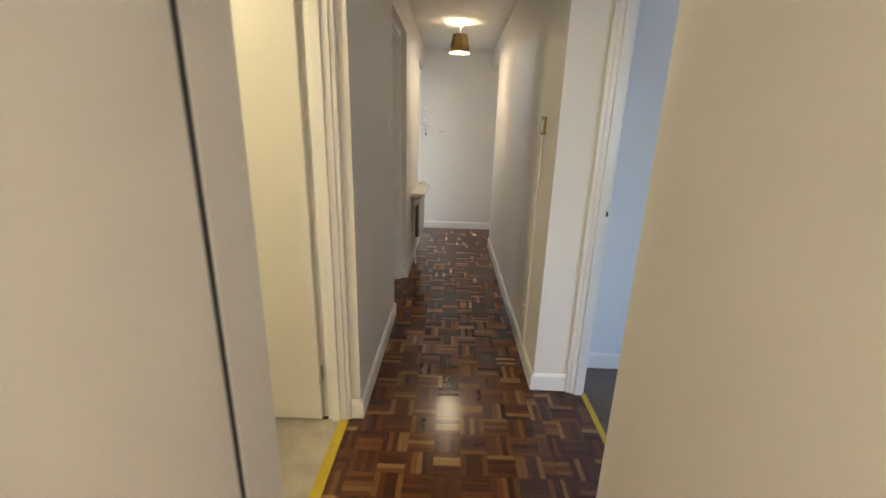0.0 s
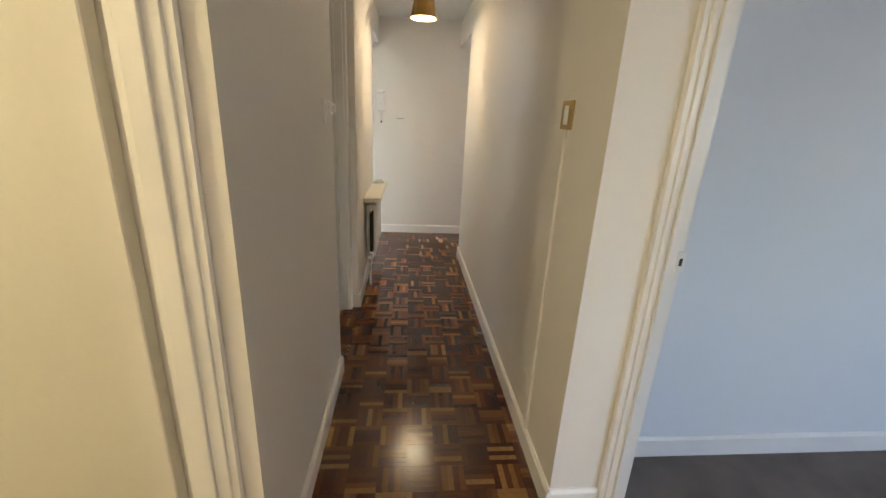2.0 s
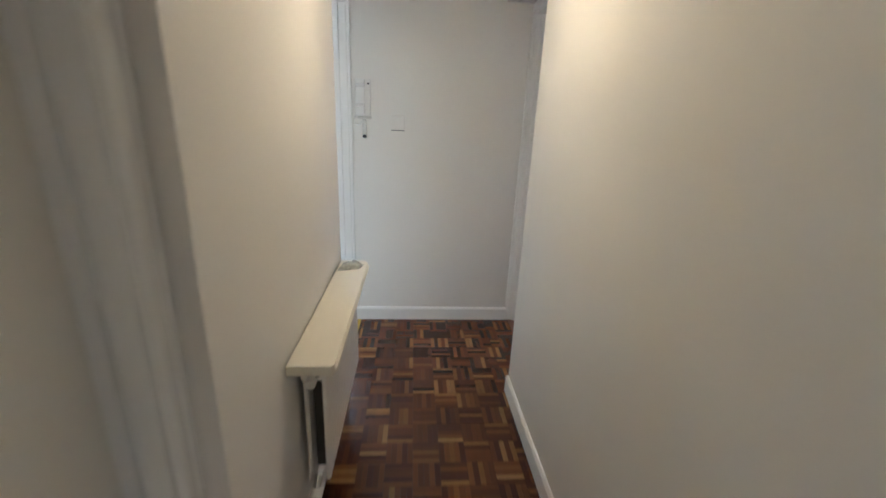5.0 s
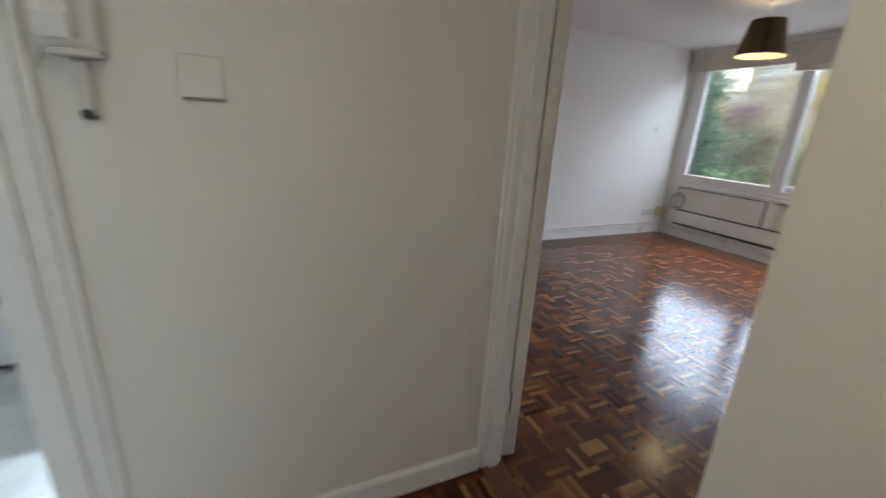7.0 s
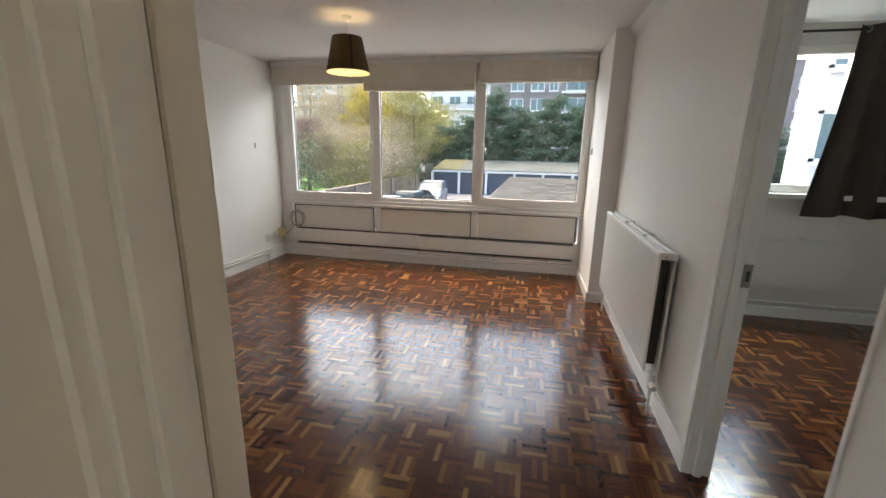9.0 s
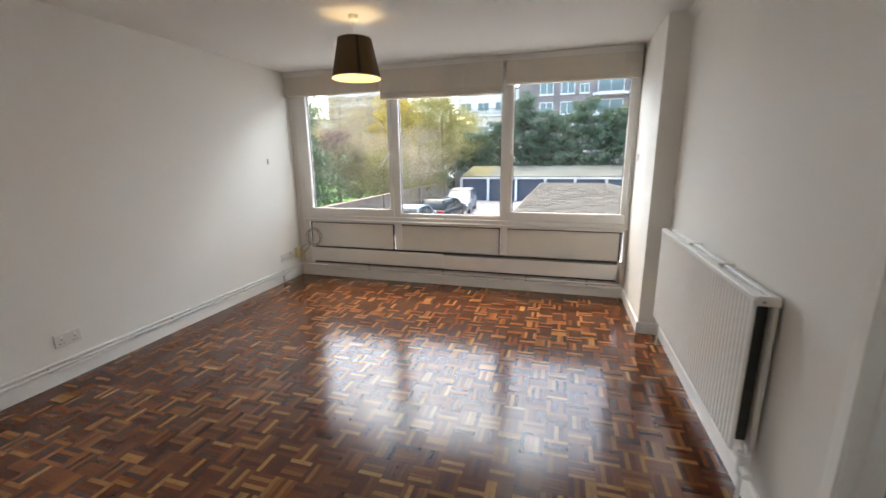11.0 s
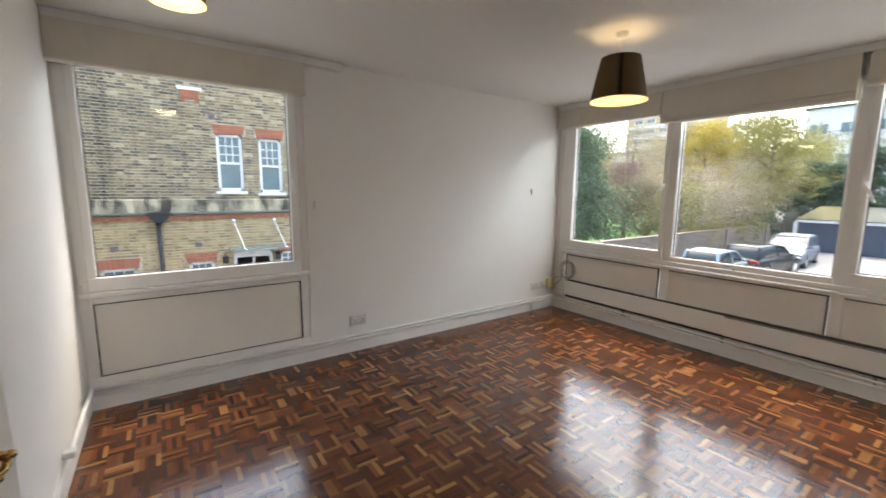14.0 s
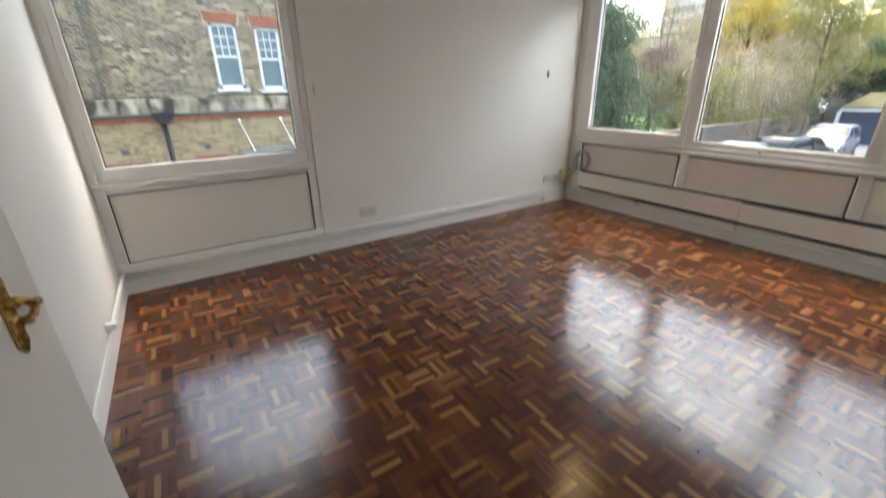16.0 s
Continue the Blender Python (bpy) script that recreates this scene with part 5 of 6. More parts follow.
def leaf_cloud(bm_v, bm_f, c, n, spread, size, rr, flat=1.0):
    for _ in range(n):
        while True:
            p = Vector((rr.uniform(-1, 1), rr.uniform(-1, 1), rr.uniform(-1, 1)))
            if p.length < 1:
                break
        p = Vector((p.x * spread, p.y * spread, p.z * spread * flat)) + Vector(c)
        q = Euler((rr.uniform(0, 6.3), rr.uniform(0, 6.3), rr.uniform(0, 6.3)))
        s = size * rr.uniform(0.6, 1.4)
        k = len(bm_v)
        for u, v in ((-1, 0), (0, -0.55), (1.1, 0), (0, 0.55)):
            d = Vector((u * s, v * s, 0.12 * s if u else 0))
            d.rotate(q)
            bm_v.append(p + d)
        bm_f.append((k, k + 1, k + 2, k + 3))


def tree(name, label, at, height, crown_r, leaf, n_leaf, leaf_size, seed, trunk_r=0.14, bare=0.0, limbs=9, start=0.3, cone=False, twigs=4, wood=None):
    """A trunk with limbs and twigs, and loose leaves round their ends."""
    rr = random.Random(seed)
    ob = thing(name, label, "tree" if height > 2.5 else "shrub", at)
    x, y, z = at
    tb = bmesh.new()
    lean = Vector((rr.uniform(-0.06, 0.06), rr.uniform(-0.06, 0.06), 1))
    trunk = [Vector(at) + lean * (height * 0.9 * k / 6) + Vector((rr.uniform(-0.05, 0.05), rr.uniform(-0.05, 0.05), 0)) * height * 0.12 * (k > 0) for k in range(7)]
    tube(trunk, lambda u: trunk_r * (1 - 0.85 * u) + 0.008, 8, tb)
    part("trunk", tb, M["bark"], ob)
    lb = bmesh.new()
    ends = []
    for i in range(limbs):
        u = start + (0.95 - start) * (i + rr.random()) / limbs
        k = min(int(u * 6), 5)
        p0 = trunk[k].lerp(trunk[k + 1], u * 6 - k)
        a = i * 2.4 + rr.uniform(-0.4, 0.4)
        reach = crown_r * ((1.05 - u) / (1 - start) if cone else math.sin(math.pi * min(0.98, 0.18 + 0.8 * (u - start) / (1 - start))) ** 0.7) * rr.uniform(0.75, 1.1)
        rise = (-0.05 if cone else 0.55) * reach
        p1 = p0 + Vector((math.cos(a) * reach * 0.5, math.sin(a) * reach * 0.5, rise * 0.6 + 0.1))
        p2 = p0 + Vector((math.cos(a + 0.2) * reach, math.sin(a + 0.2) * reach, rise))
        tube([p0, p1, p2], lambda w: trunk_r * 0.32 * (1 - 0.85 * w) + 0.004, 5, lb)
        ends += [p1, p2]
        for t in range(twigs):
            q0 = p0.lerp(p2, rr.uniform(0.3, 1.0))
            q2 = q0 + Vector((rr.uniform(-1, 1), rr.uniform(-1, 1), rr.uniform(-0.2, 0.9))) * crown_r * 0.32
            tube([q0, (q0 + q2) / 2 + Vector((0, 0, 0.03)), q2], lambda w: 0.014 * (1 - 0.7 * w) * (0.6 + trunk_r * 3), 4, lb)
            ends.append(q2)
    part("limbs", lb, wood or M["bark"], ob)
    if n_leaf:
        vs, fs = [], []
        per = max(1, n_leaf // len(ends))
        for p in ends:
            if rr.random() < bare:
                continue
            leaf_cloud(vs, fs, p, per, crown_r * rr.uniform(0.22, 0.36), leaf_size, rr, 0.7)
        me = bpy.data.meshes.new("crown")
        me.from_pydata([tuple(v) for v in vs], [], fs)
        me.materials.append(leaf)
        cr = new("crown", me)
        cr.parent = ob
        cr.matrix_parent_inverse = Matrix.Translation(-Vector(at))
    return ob


def conifer(label, at, height, r, seed, n=11000):
    rr = random.Random(seed)
    ob = thing("conifer", label, "tree", at, group="row of dark conifers behind the garages")
    part("trunk", tube([at, (at[0], at[1], at[2] + height * 0.95)], lambda u: 0.2 * (1 - u) + 0.02, 8), M["bark"], ob)
    lb = bmesh.new()
    vs, fs = [], []
    tiers = 15
    for i in range(tiers):
        u = (i + 0.3) / tiers
        z = at[2] + height * u
        rad = r * 1.25 * (1 - 0.66 * u ** 1.8) * rr.uniform(0.7, 1.15)
        m = 8
        for k in range(m):
            a = 2 * math.pi * (k + rr.random()) / m
            L = rad * rr.uniform(0.7, 1.1)
            p0 = Vector((at[0], at[1], z + rr.uniform(-0.5, 0.5) * height / tiers * 2.2))
            p1 = p0 + Vector((math.cos(a) * L, math.sin(a) * L, 0.16 * L * rr.uniform(-0.9, 1.8)))
            tube([p0, p1], lambda w: 0.04 * (1 - w) + 0.006, 4, lb)
            for s in (0.45, 0.72, 0.98):
                leaf_cloud(vs, fs, p0.lerp(p1, s), max(2, n // (tiers * m * 3)), 0.72 * (1.25 - 0.5 * s), 0.12, rr, 0.5)
    part("limbs", lb, M["bark"], ob)
    me = bpy.data.meshes.new("crown")
    me.from_pydata([tuple(v) for v in vs], [], fs)
    me.materials.append(M["leafdark"])
    cr = new("crown", me)
    cr.parent = ob
    cr.matrix_parent_inverse = Matrix.Translation(-Vector(at))
    return ob


for i, (y, h, r) in enumerate(((15.8, 6.6, 2.6), (12.8, 7.6, 2.7), (10.0, 10.0, 2.9), (7.0, 8.2, 2.8), (3.9, 9.8, 3.1), (0.8, 8.6, 3.0), (-2.6, 9.2, 3.0), (-6.0, 8.4, 2.9), (-9.5, 8.0, 2.9), (-13, 7.2, 2.9), (-17, 6.6, 2.9), (-21, 6.0, 2.9))):
    conifer("dark green spreading conifer behind the garages", (48.0 + 0.8 * math.sin(i * 2), y, GZ), h, r, 20 + i)
tree("yew_tree", "tall dark green yew near the windows", (25.2, 23.6, GZ), 9.2, 3.4, M["leafgreen"], 26000, 0.085, 3, 0.2, 0.0, 22, 0.1, True, 6)
tree("yew_tree", "bushy dark green yew beside the lawn", (24.0, 25.4, GZ), 10.5, 3.2, M["leafgreen"], 18000, 0.09, 31, 0.2, 0.0, 20, 0.1, True, 6)
tree("maple_tree", "tree with bright yellow autumn leaves", (38, 20.9, GZ), 10.2, 2.6, M["leafyellow"], 15000, 0.075, 5, 0.16, 0.1, 16, 0.35)
tree("birch_tree", "thin tree with sparse yellow-green leaves", (40, 16.9, GZ), 10.5, 3.4, M["leafolive"], 15000, 0.07, 6, 0.15, 0.15, 18, 0.3)
tree("birch_tree", "half-bare tree with yellow-green leaves", (42.5, 19.2, GZ), 11.0, 3.4, M["leafolive"], 12000, 0.07, 16, 0.16, 0.3, 18, 0.3)
tree("plum_shrub", "purple-leaved shrub behind the garden wall", (31.0, 23.4, GZ), 6.8, 2.1, M["leafpurple"], 9000, 0.05, 7, 0.08, 0.2, 16, 0.2)
for k, (x, y, h, r, lf, n, sd) in enumerate(((37.5, 23, 11.0, 3.2, "leafbrown", 700, 71), (41, 25, 12.0, 3.4, "leafbrown", 700, 72), (33, 30, 12.0, 3.4, "leafolive", 700, 73), (38, 31, 12.5, 3.5, "leafbrown", 700, 74), (44, 22.5, 11.0, 3.2, "leafolive", 900, 75), (28, 28, 11, 3.2, "leafbrown", 600, 76), (52, 27, 13, 3.8, "leafolive", 900, 77), (56, 33, 14, 4.0, "leafbrown", 900, 78), (50, 38, 14, 4.0, "leafbrown", 900, 79), (60, 24, 13, 3.8, "leafolive", 1100, 80), (31, 17.9, 6.0, 2.6, "leafbrown", 1500, 8), (34.5, 17.6, 6.6, 2.6, "leafbrown", 1300, 9), (28.5, 18.2, 4.6, 2.2, "leafolive", 2300, 10), (31.5, 21.8, 5.4, 2.3, "leafbrown", 2100, 12), (36.5, 17.8, 5.4, 2.3, "leafolive", 1500, 13), (30.5, 24.5, 6.4, 2.5, "leafbrown", 1900, 14), (30, 23, 9.5, 2.8, "leafbrown", 1100, 15), (34, 25, 10.5, 3.0, "leafolive", 1500, 17))):
    tree("bare_shrub" if h < 7 else "bare_tree", "tangle of bare twigs with a few dry leaves", (x, y, GZ), h, r, M[lf], n * 4, 0.045, sd, 0.09, 0.25, 24, 0.12, False, 14, M["twig"])
for k, (x, y, h, r, lf, n) in enumerate(((31.3, 18.0, 1.9, 1.3, "leafolive", 1600), (29.6, 17.5, 1.7, 1.3, "leafyellow", 600), (33, 17.3, 2.0, 1.4, "leafolive", 1600), (36, 17.2, 2.3, 1.4, "leafolive", 1800), (39.2, 16.9, 3.1, 1.0, "leafgreen", 2200), (34.5, 18.6, 2.4, 1.4, "leafbrown", 1200))):
    tree("garden_shrub", "low loose shrub leaning over the wall", (x, y, GZ), h, r, M[lf], n * 3, 0.045, 60 + k, 0.04, 0.0, 12, 0.1, False, 4)
tree("hedge_tree", "leafy tree close outside the kitchen window", (-3.2, 12.8, GZ), 6.5, 2.3, M["leafgreen"], 16000, 0.055, 41, 0.14, 0.0, 20, 0.15, False, 6)
tree("hedge_tree", "autumn tree close outside the kitchen window", (-4.6, 15.2, GZ), 8.0, 2.6, M["leafolive"], 14000, 0.06, 42, 0.15, 0.0, 20, 0.15, False, 6)
tree("street_tree", "yellow-leaved tree beside the far flats", (64, -6.5, GZ), 14.5, 3.6, M["leafolive"], 3000, 0.2, 43, 0.25, 0.0, 16, 0.3)

for k, (x, y, h, r, lf, n) in enumerate(((32.4, 18.6, 4.6, 2.4, "leafdry", 9000), (35.0, 18.8, 4.4, 2.4, "leafdry", 9000), (37.6, 18.2, 4.2, 2.2, "leafolive", 7000), (30.6, 21.2, 5.6, 2.6, "leafdry", 9000), (33.8, 21.4, 5.8, 2.7, "leafbrown", 9000), (37.0, 21.0, 6.0, 2.7, "leafdry", 9000), (40.4, 18.8, 4.6, 2.4, "leafolive", 7000))):
    tree("hedge_shrub", "dense pale autumn shrub of fine twigs and dry leaves", (x, y, GZ), h, r, M[lf], n, 0.055, 90 + k, 0.05, 0.0, 22, 0.06, False, 8, M["twig"])
for k, (x, y, h, r, lf, n) in enumerate(((46, 25, 8.5, 3.6, "leafdry", 8000), (50, 31, 10.5, 4.2, "leafbrown", 9000), (44, 30, 7.5, 3.6, "leafdry", 8000), (56, 26, 12.0, 4.6, "leafolive", 9000), (40, 34, 7.5, 3.8, "leafbrown", 8000), (47, 39, 11.5, 4.4, "leafdry", 9000), (58, 20.5, 11.0, 4.2, "leafolive", 8000), (48.5, 21.8, 8.6, 3.4, "leafdry", 8000), (53, 18.5, 8.4, 3.4, "leafolive", 8000), (45.5, 19.6, 7.4, 3.0, "leafdry", 8000))):
    tree("autumn_tree", "tall thin-leaved tree in faded autumn colour", (x, y, GZ), h, r, M[lf], n, 0.10, 110 + k, 0.14, 0.05, 22, 0.22, False, 8, M["twig"])

# garden wall with its coping and piers
gw = thing("garden_wall", "weathered brown brick garden wall with piers", "wall", (27, 16.7, GZ))
vs, fs = [], []
rr = random.Random(4)
z, row = GZ, 0
while z < GZ + 1.75:
    x = 12.0 - (0.11 if row % 2 else 0)
    while x < 43.8:
        y = 16.75 - (x - 12) * 0.014
        d = rr.uniform(-0.006, 0.006)
        n = len(vs)
        a, b = x + 0.005, x + 0.22
        vs += [(a, y, z), (b, y, z), (b, y, z + 0.066), (a, y, z + 0.066), (a, y - 0.02 + d, z), (b, y - 0.02 + d, z), (b, y - 0.02 + d, z + 0.066), (a, y - 0.02 + d, z + 0.066)]
        fs += [(n + 4, n + 5, n + 6, n + 7), (n, n + 1, n + 5, n + 4), (n + 1, n + 2, n + 6, n + 5), (n + 2, n + 3, n + 7, n + 6), (n + 3, n, n + 4, n + 7)]
        x += 0.225
    z += 0.076
    row += 1
me = bpy.data.meshes.new("brickwork")
me.from_pydata(vs, [], fs)
me.materials.append(M["gbrick"])
bw_ = new("brickwork", me)
bw_.parent = gw
bw_.matrix_parent_inverse = Matrix.Translation(-Vector((27, 16.7, GZ)))
bw_["kind"] = "stuff"
part("core", prism([(12, 16.755), (43.8, 16.31), (43.8, 16.53), (12, 16.975)], "z", GZ, GZ + 1.75), M["mortar"], gw)
part("coping", prism([(12, 16.70), (43.8, 16.255), (43.8, 16.57), (12, 17.02)], "z", GZ + 1.76, GZ + 1.83), M["gbrick"], gw)
for x in (18, 24.6, 31.2, 37.8):
    y = 16.72 - (x - 12) * 0.014
    part("pier", box(x, y - 0.10, GZ, x + 0.34, y + 0.05, GZ + 1.85, 0.01), M["gbrick"], gw)

# fence by the garages
fence = thing("board_fence", "grey boarded fence panel behind the garages", "fence", (42.5, 16.3, GZ))
for k in range(9):
    part("board", box(40.6 + 0.36 * k, 16.02, GZ + 0.1, 40.94 + 0.36 * k, 16.05, GZ + 2.7), M["fencewood"], fence)
for x in (40.5, 43.8):
    part("post", box(x, 15.99, GZ, x + 0.12, 16.1, GZ + 2.8), M["fencewood"], fence)

# garages
for k in range(9):
    y1 = 15.12 - k * 2.62
    y0 = y1 - 2.62
    g = thing("garage", "flat-roofed garage with a dark blue up-and-over door", "garage", (42, (y0 + y1) / 2, GZ), group="row of lock-up garages")
    part("walls", boxes((39.7, y0, GZ, 45.2, y0 + 0.1, GZ + 2.2), (39.7, y1 - 0.1, GZ, 45.2, y1, GZ + 2.2), (45.1, y0, GZ, 45.2, y1, GZ + 2.2)), M["darkbrick"], g)
    dr = part("garage_door", box(39.72, y0 + 0.16, GZ, 39.78, y1 - 0.16, GZ + 2.02), M["garage"], g)
    for i in range(6):
        part("rib", box(39.70, y0 + 0.18, GZ + 0.15 + 0.31 * i, 39.722, y1 - 0.18, GZ + 0.17 + 0.31 * i), M["garage"], dr)
    part("door_handle", box(39.68, (y0 + y1) / 2 - 0.05, GZ + 0.95, 39.72, (y0 + y1) / 2 + 0.05, GZ + 1.0), M["chrome"], dr)
    part("post", box(39.60, y0 - 0.09, GZ, 39.74, y0 + 0.13, GZ + 2.06), M["render"], g, "white painted post")
    part("fascia", box(39.50, y0, GZ + 2.06, 39.60, y1, GZ + 2.24), M["render"], g, "white fascia board")
    part("roof", prism([(39.45, GZ + 2.24), (45.3, GZ + 3.05), (45.3, GZ + 3.12), (39.45, GZ + 2.30)], "y", y0, y1), M["moss"] if k < 1 else M["felt"], g)
part("post", box(39.60, 15.04, GZ, 39.74, 15.26, GZ + 2.06), M["render"], g)

# hipped outbuilding in the yard
ob_ = thing("outbuilding", "low outbuilding with an old shingled hipped roof", "outbuilding", (22.5, 4.6, GZ))
part("walls", box(19.6, 1.0, GZ, 27.2, 7.8, -0.95), M["darkbrick"], ob_)
RZ = 0.0
corner = {"a": (19.0, 0.4, -1.0), "b": (19.0, 7.8, -1.0), "c": (28.5, 7.8, -1.0), "d": (28.5, 0.4, -1.0), "r0": (23.6, 3.5, RZ), "r1": (23.6, 6.9, RZ)}
bm = bmesh.new()
V_ = {k: bm.verts.new(v) for k, v in corner.items()}
for q in (("b", "a", "r0", "r1"), ("a", "d", "r0"), ("d", "c", "r1", "r0"), ("c", "b", "r1"), ("a", "b", "c", "d")):
    bm.faces.new([V_[i] for i in q])
bmesh.ops.recalc_face_normals(bm, faces=bm.faces[:])
part("roof", bm, M["felt"], ob_)
vs, fs = [], []
rr = random.Random(8)
A, B, R0, R1 = (Vector(corner[k]) for k in ("a", "b", "r0", "r1"))
nrm = (B - A).cross(R0 - A).normalized()
nrm = nrm if nrm.z > 0 else -nrm
for i in range(30):
    u0, u1 = i / 30, (i + 1.25) / 30
    p0, q0 = A.lerp(R0, u0), B.lerp(R1, u0)
    p1, q1 = A.lerp(R0, min(1, u1)), B.lerp(R1, min(1, u1))
    m = int((q0 - p0).length / 0.3)
    for k in range(m):
        a, b = (k + (0.5 if i % 2 else 0)) / m, min(1, (k + 0.96 + (0.5 if i % 2 else 0)) / m)
        h = rr.uniform(0.0, 0.014)
        n = len(vs)
        vs += [p0.lerp(q0, a) + nrm * (h + 0.010), p0.lerp(q0, b) + nrm * (h + 0.010), p1.lerp(q1, b) + nrm * 0.006, p1.lerp(q1, a) + nrm * 0.006, p0.lerp(q0, a), p0.lerp(q0, b)]
        fs += [(n, n + 1, n + 2, n + 3), (n + 4, n + 5, n + 1, n)]
me = bpy.data.meshes.new("shingles")
me.from_pydata([tuple(v) for v in vs], [], fs)
me.materials.append(M["slate"])
sg = new("shingles", me)
sg.parent = ob_
sg.matrix_parent_inverse = Matrix.Translation(-Vector((22.5, 4.6, GZ)))
sg["kind"] = "stuff"


# ---------- cars ----------
def car(label, at, turn, paint, length=4.5, width=1.82, height=1.62, estate=True):
    """A parked car lofted through stations along its length; the nose points along -x before the turn."""
    ob = thing("parked_car", label, "car", at)
    m = Matrix.Translation(at) @ Matrix.Rotation(radians(turn), 4, "Z")
    L, W, T = length / 2, width / 2, height

    def put(nm, bm, mat, parent=ob, label_="", smooth=False):
        bm.transform(m)
        return part(nm, bm, mat, parent, label_, smooth)

    def loft(rings, close=True):
        bm = bmesh.new()
        vs = [[bm.verts.new(p) for p in r] for r in rings]
        n = len(rings[0])
        for a, b in zip(vs, vs[1:]):
            for i in range(n if close else n - 1):
                bm.faces.new((a[i], a[(i + 1) % n], b[(i + 1) % n], b[i]))
        if close:
            bm.faces.new(vs[0])
            bm.faces.new(list(reversed(vs[-1])))
        bmesh.ops.recalc_face_normals(bm, faces=bm.faces[:])
        return bm
    belt = T * 0.62
    deck = [(-1.0, 0.56, 0.80), (-0.985, 0.70, 0.90), (-0.94, 0.80, 0.97), (-0.80, 0.86, 1.0), (-0.55, 0.94, 1.0), (-0.42, 0.99, 1.0), (0.0, 1.0, 1.0), (0.5, 1.01, 1.0), (0.85, 1.0, 0.985), (0.96, 0.95, 0.94), (0.99, 0.74, 0.90), (1.0, 0.60, 0.84)]
    rings = []
    for u, zk, wk in deck:
        z, w = belt * zk, W * wk
        half = [(w * 0.90, 0.24), (w * 0.985, 0.36), (w, 0.55), (w * 0.985, z - 0.16), (w * 0.94, z - 0.05), (w * 0.80, z), (w * 0.4, z + 0.02)]
        half = [(y, min(zz, z + 0.02)) for y, zz in half]
        rings.append([(u * L, y, zz) for y, zz in half] + [(u * L, -y, zz) for y, zz in reversed(half)])
    put("body", loft(rings), paint, smooth=True)
    tail = 0.95 if estate else 0.78
    top = [(-0.46, 0.0, 0.98), (-0.30, 0.52, 0.93), (-0.13, 0.90, 0.86), (0.02, 0.985, 0.84), (0.25, 1.0, 0.84), (tail - 0.30, 0.97, 0.83), (tail - 0.12, 0.86, 0.82), (tail, 0.0, 0.90)]

    def at_side(u, v):
        """Half width and height of the glazed upper part at a station, v from the belt up."""
        for (a, za, wa), (b, zb, wb) in zip(top, top[1:]):
            if a <= u <= b:
                k = (u - a) / (b - a)
                z, w = za + (zb - za) * k, wa + (wb - wa) * k
                return W * (0.94 + (w - 0.06 - 0.94) * v) * 0.985, belt + (T - belt) * z * v
        return W * 0.9, belt
    rings = []
    for u, zk, wk in top:
        z = belt - 0.02 + (T - belt) * zk
        half = [(W * 0.93, belt - 0.02), (W * (0.93 + wk - 0.08) / 2, belt - 0.02 + (T - belt) * zk * 0.6), (W * (wk - 0.06), z - 0.05 * zk), (W * (wk - 0.16), z)]
        rings.append([(u * L, y, zz) for y, zz in half] + [(u * L, -y, zz) for y, zz in reversed(half)])
    put("glasshouse", loft(rings), M["carglass"], smooth=True)
    roof = []
    for u, zk, wk in top[2:-1]:
        z = belt - 0.005 + (T - belt) * zk
        roof.append([(u * L, y * W * (wk - 0.04), z - (0.055 if abs(y) == 1 else 0.0)) for y in (-1, -0.86, -0.4, 0.4, 0.86, 1)])
    rb = loft(roof, False)
    bmesh.ops.solidify(rb, geom=rb.faces[:], thickness=0.02)
    put("roof", rb, paint, smooth=True)
    for s in (-1, 1):
        for u0, u1, r in ((-0.45, -0.13, 0.035), (0.10, 0.14, 0.04), (tail - 0.04, tail - 0.16, 0.06)):
            pts = []
            for k in range(4):
                u = u0 + (u1 - u0) * k / 3
                y, z = at_side(u, 0.02 + 0.9 * k / 3 if u0 > 0 and r < 0.05 else 0.98)
                if r > 0.05:
                    y, z = at_side(u0 + (u1 - u0) * k / 3, 0.98)
                pts.append((u * L, s * y, z))
            put("pillar", tube(pts, r, 8), paint)
        put("mirror", box(-0.40 * L, s * W * 0.98, belt - 0.02, -0.33 * L, s * (W + 0.14), belt + 0.11, 0.03, seg=2), paint)
        put("headlight", box(-L * 0.985, s * W * 0.55, belt * 0.66, -L * 0.90, s * W * 0.93, belt * 0.80, 0.03, seg=2), M["chrome"], ob, "clear headlight")
        put("tail_lamp", box(L * 0.93, s * W * 0.55, belt * 0.76, L * 1.003, s * W * 0.93, belt * 0.90, 0.02), M["redlamp"], ob, "red tail lamp")
        put("sill", box(-L * 0.55, s * W * 0.95, 0.22, L * 0.55, s * W * 1.005, 0.32, 0.02), M["gasket"])
        for x in (-L * 0.63, L * 0.63):
            put("wheel_arch", rod((x, s * (W - 0.2), 0.37), (x, s * (W + 0.003), 0.37), 0.39, 28), M["gasket"])
            wh = put("wheel", rod((x, s * (W - 0.20), 0.33), (x, s * (W + 0.012), 0.33), 0.33, 28), M["tyre"])
            put("rim", rod((x, s * (W - 0.05), 0.33), (x, s * (W + 0.02), 0.33), 0.22, 20), M["chrome"], wh)
    put("front_grille", box(-L - 0.006, -W * 0.42, belt * 0.48, -L * 0.97, W * 0.42, belt * 0.68, 0.01), M["gasket"])
    put("number_plate", box(L - 0.02, -0.26, 0.60, L + 0.012, 0.26, 0.71), M["plate"], ob, "yellow rear number plate")
    return ob


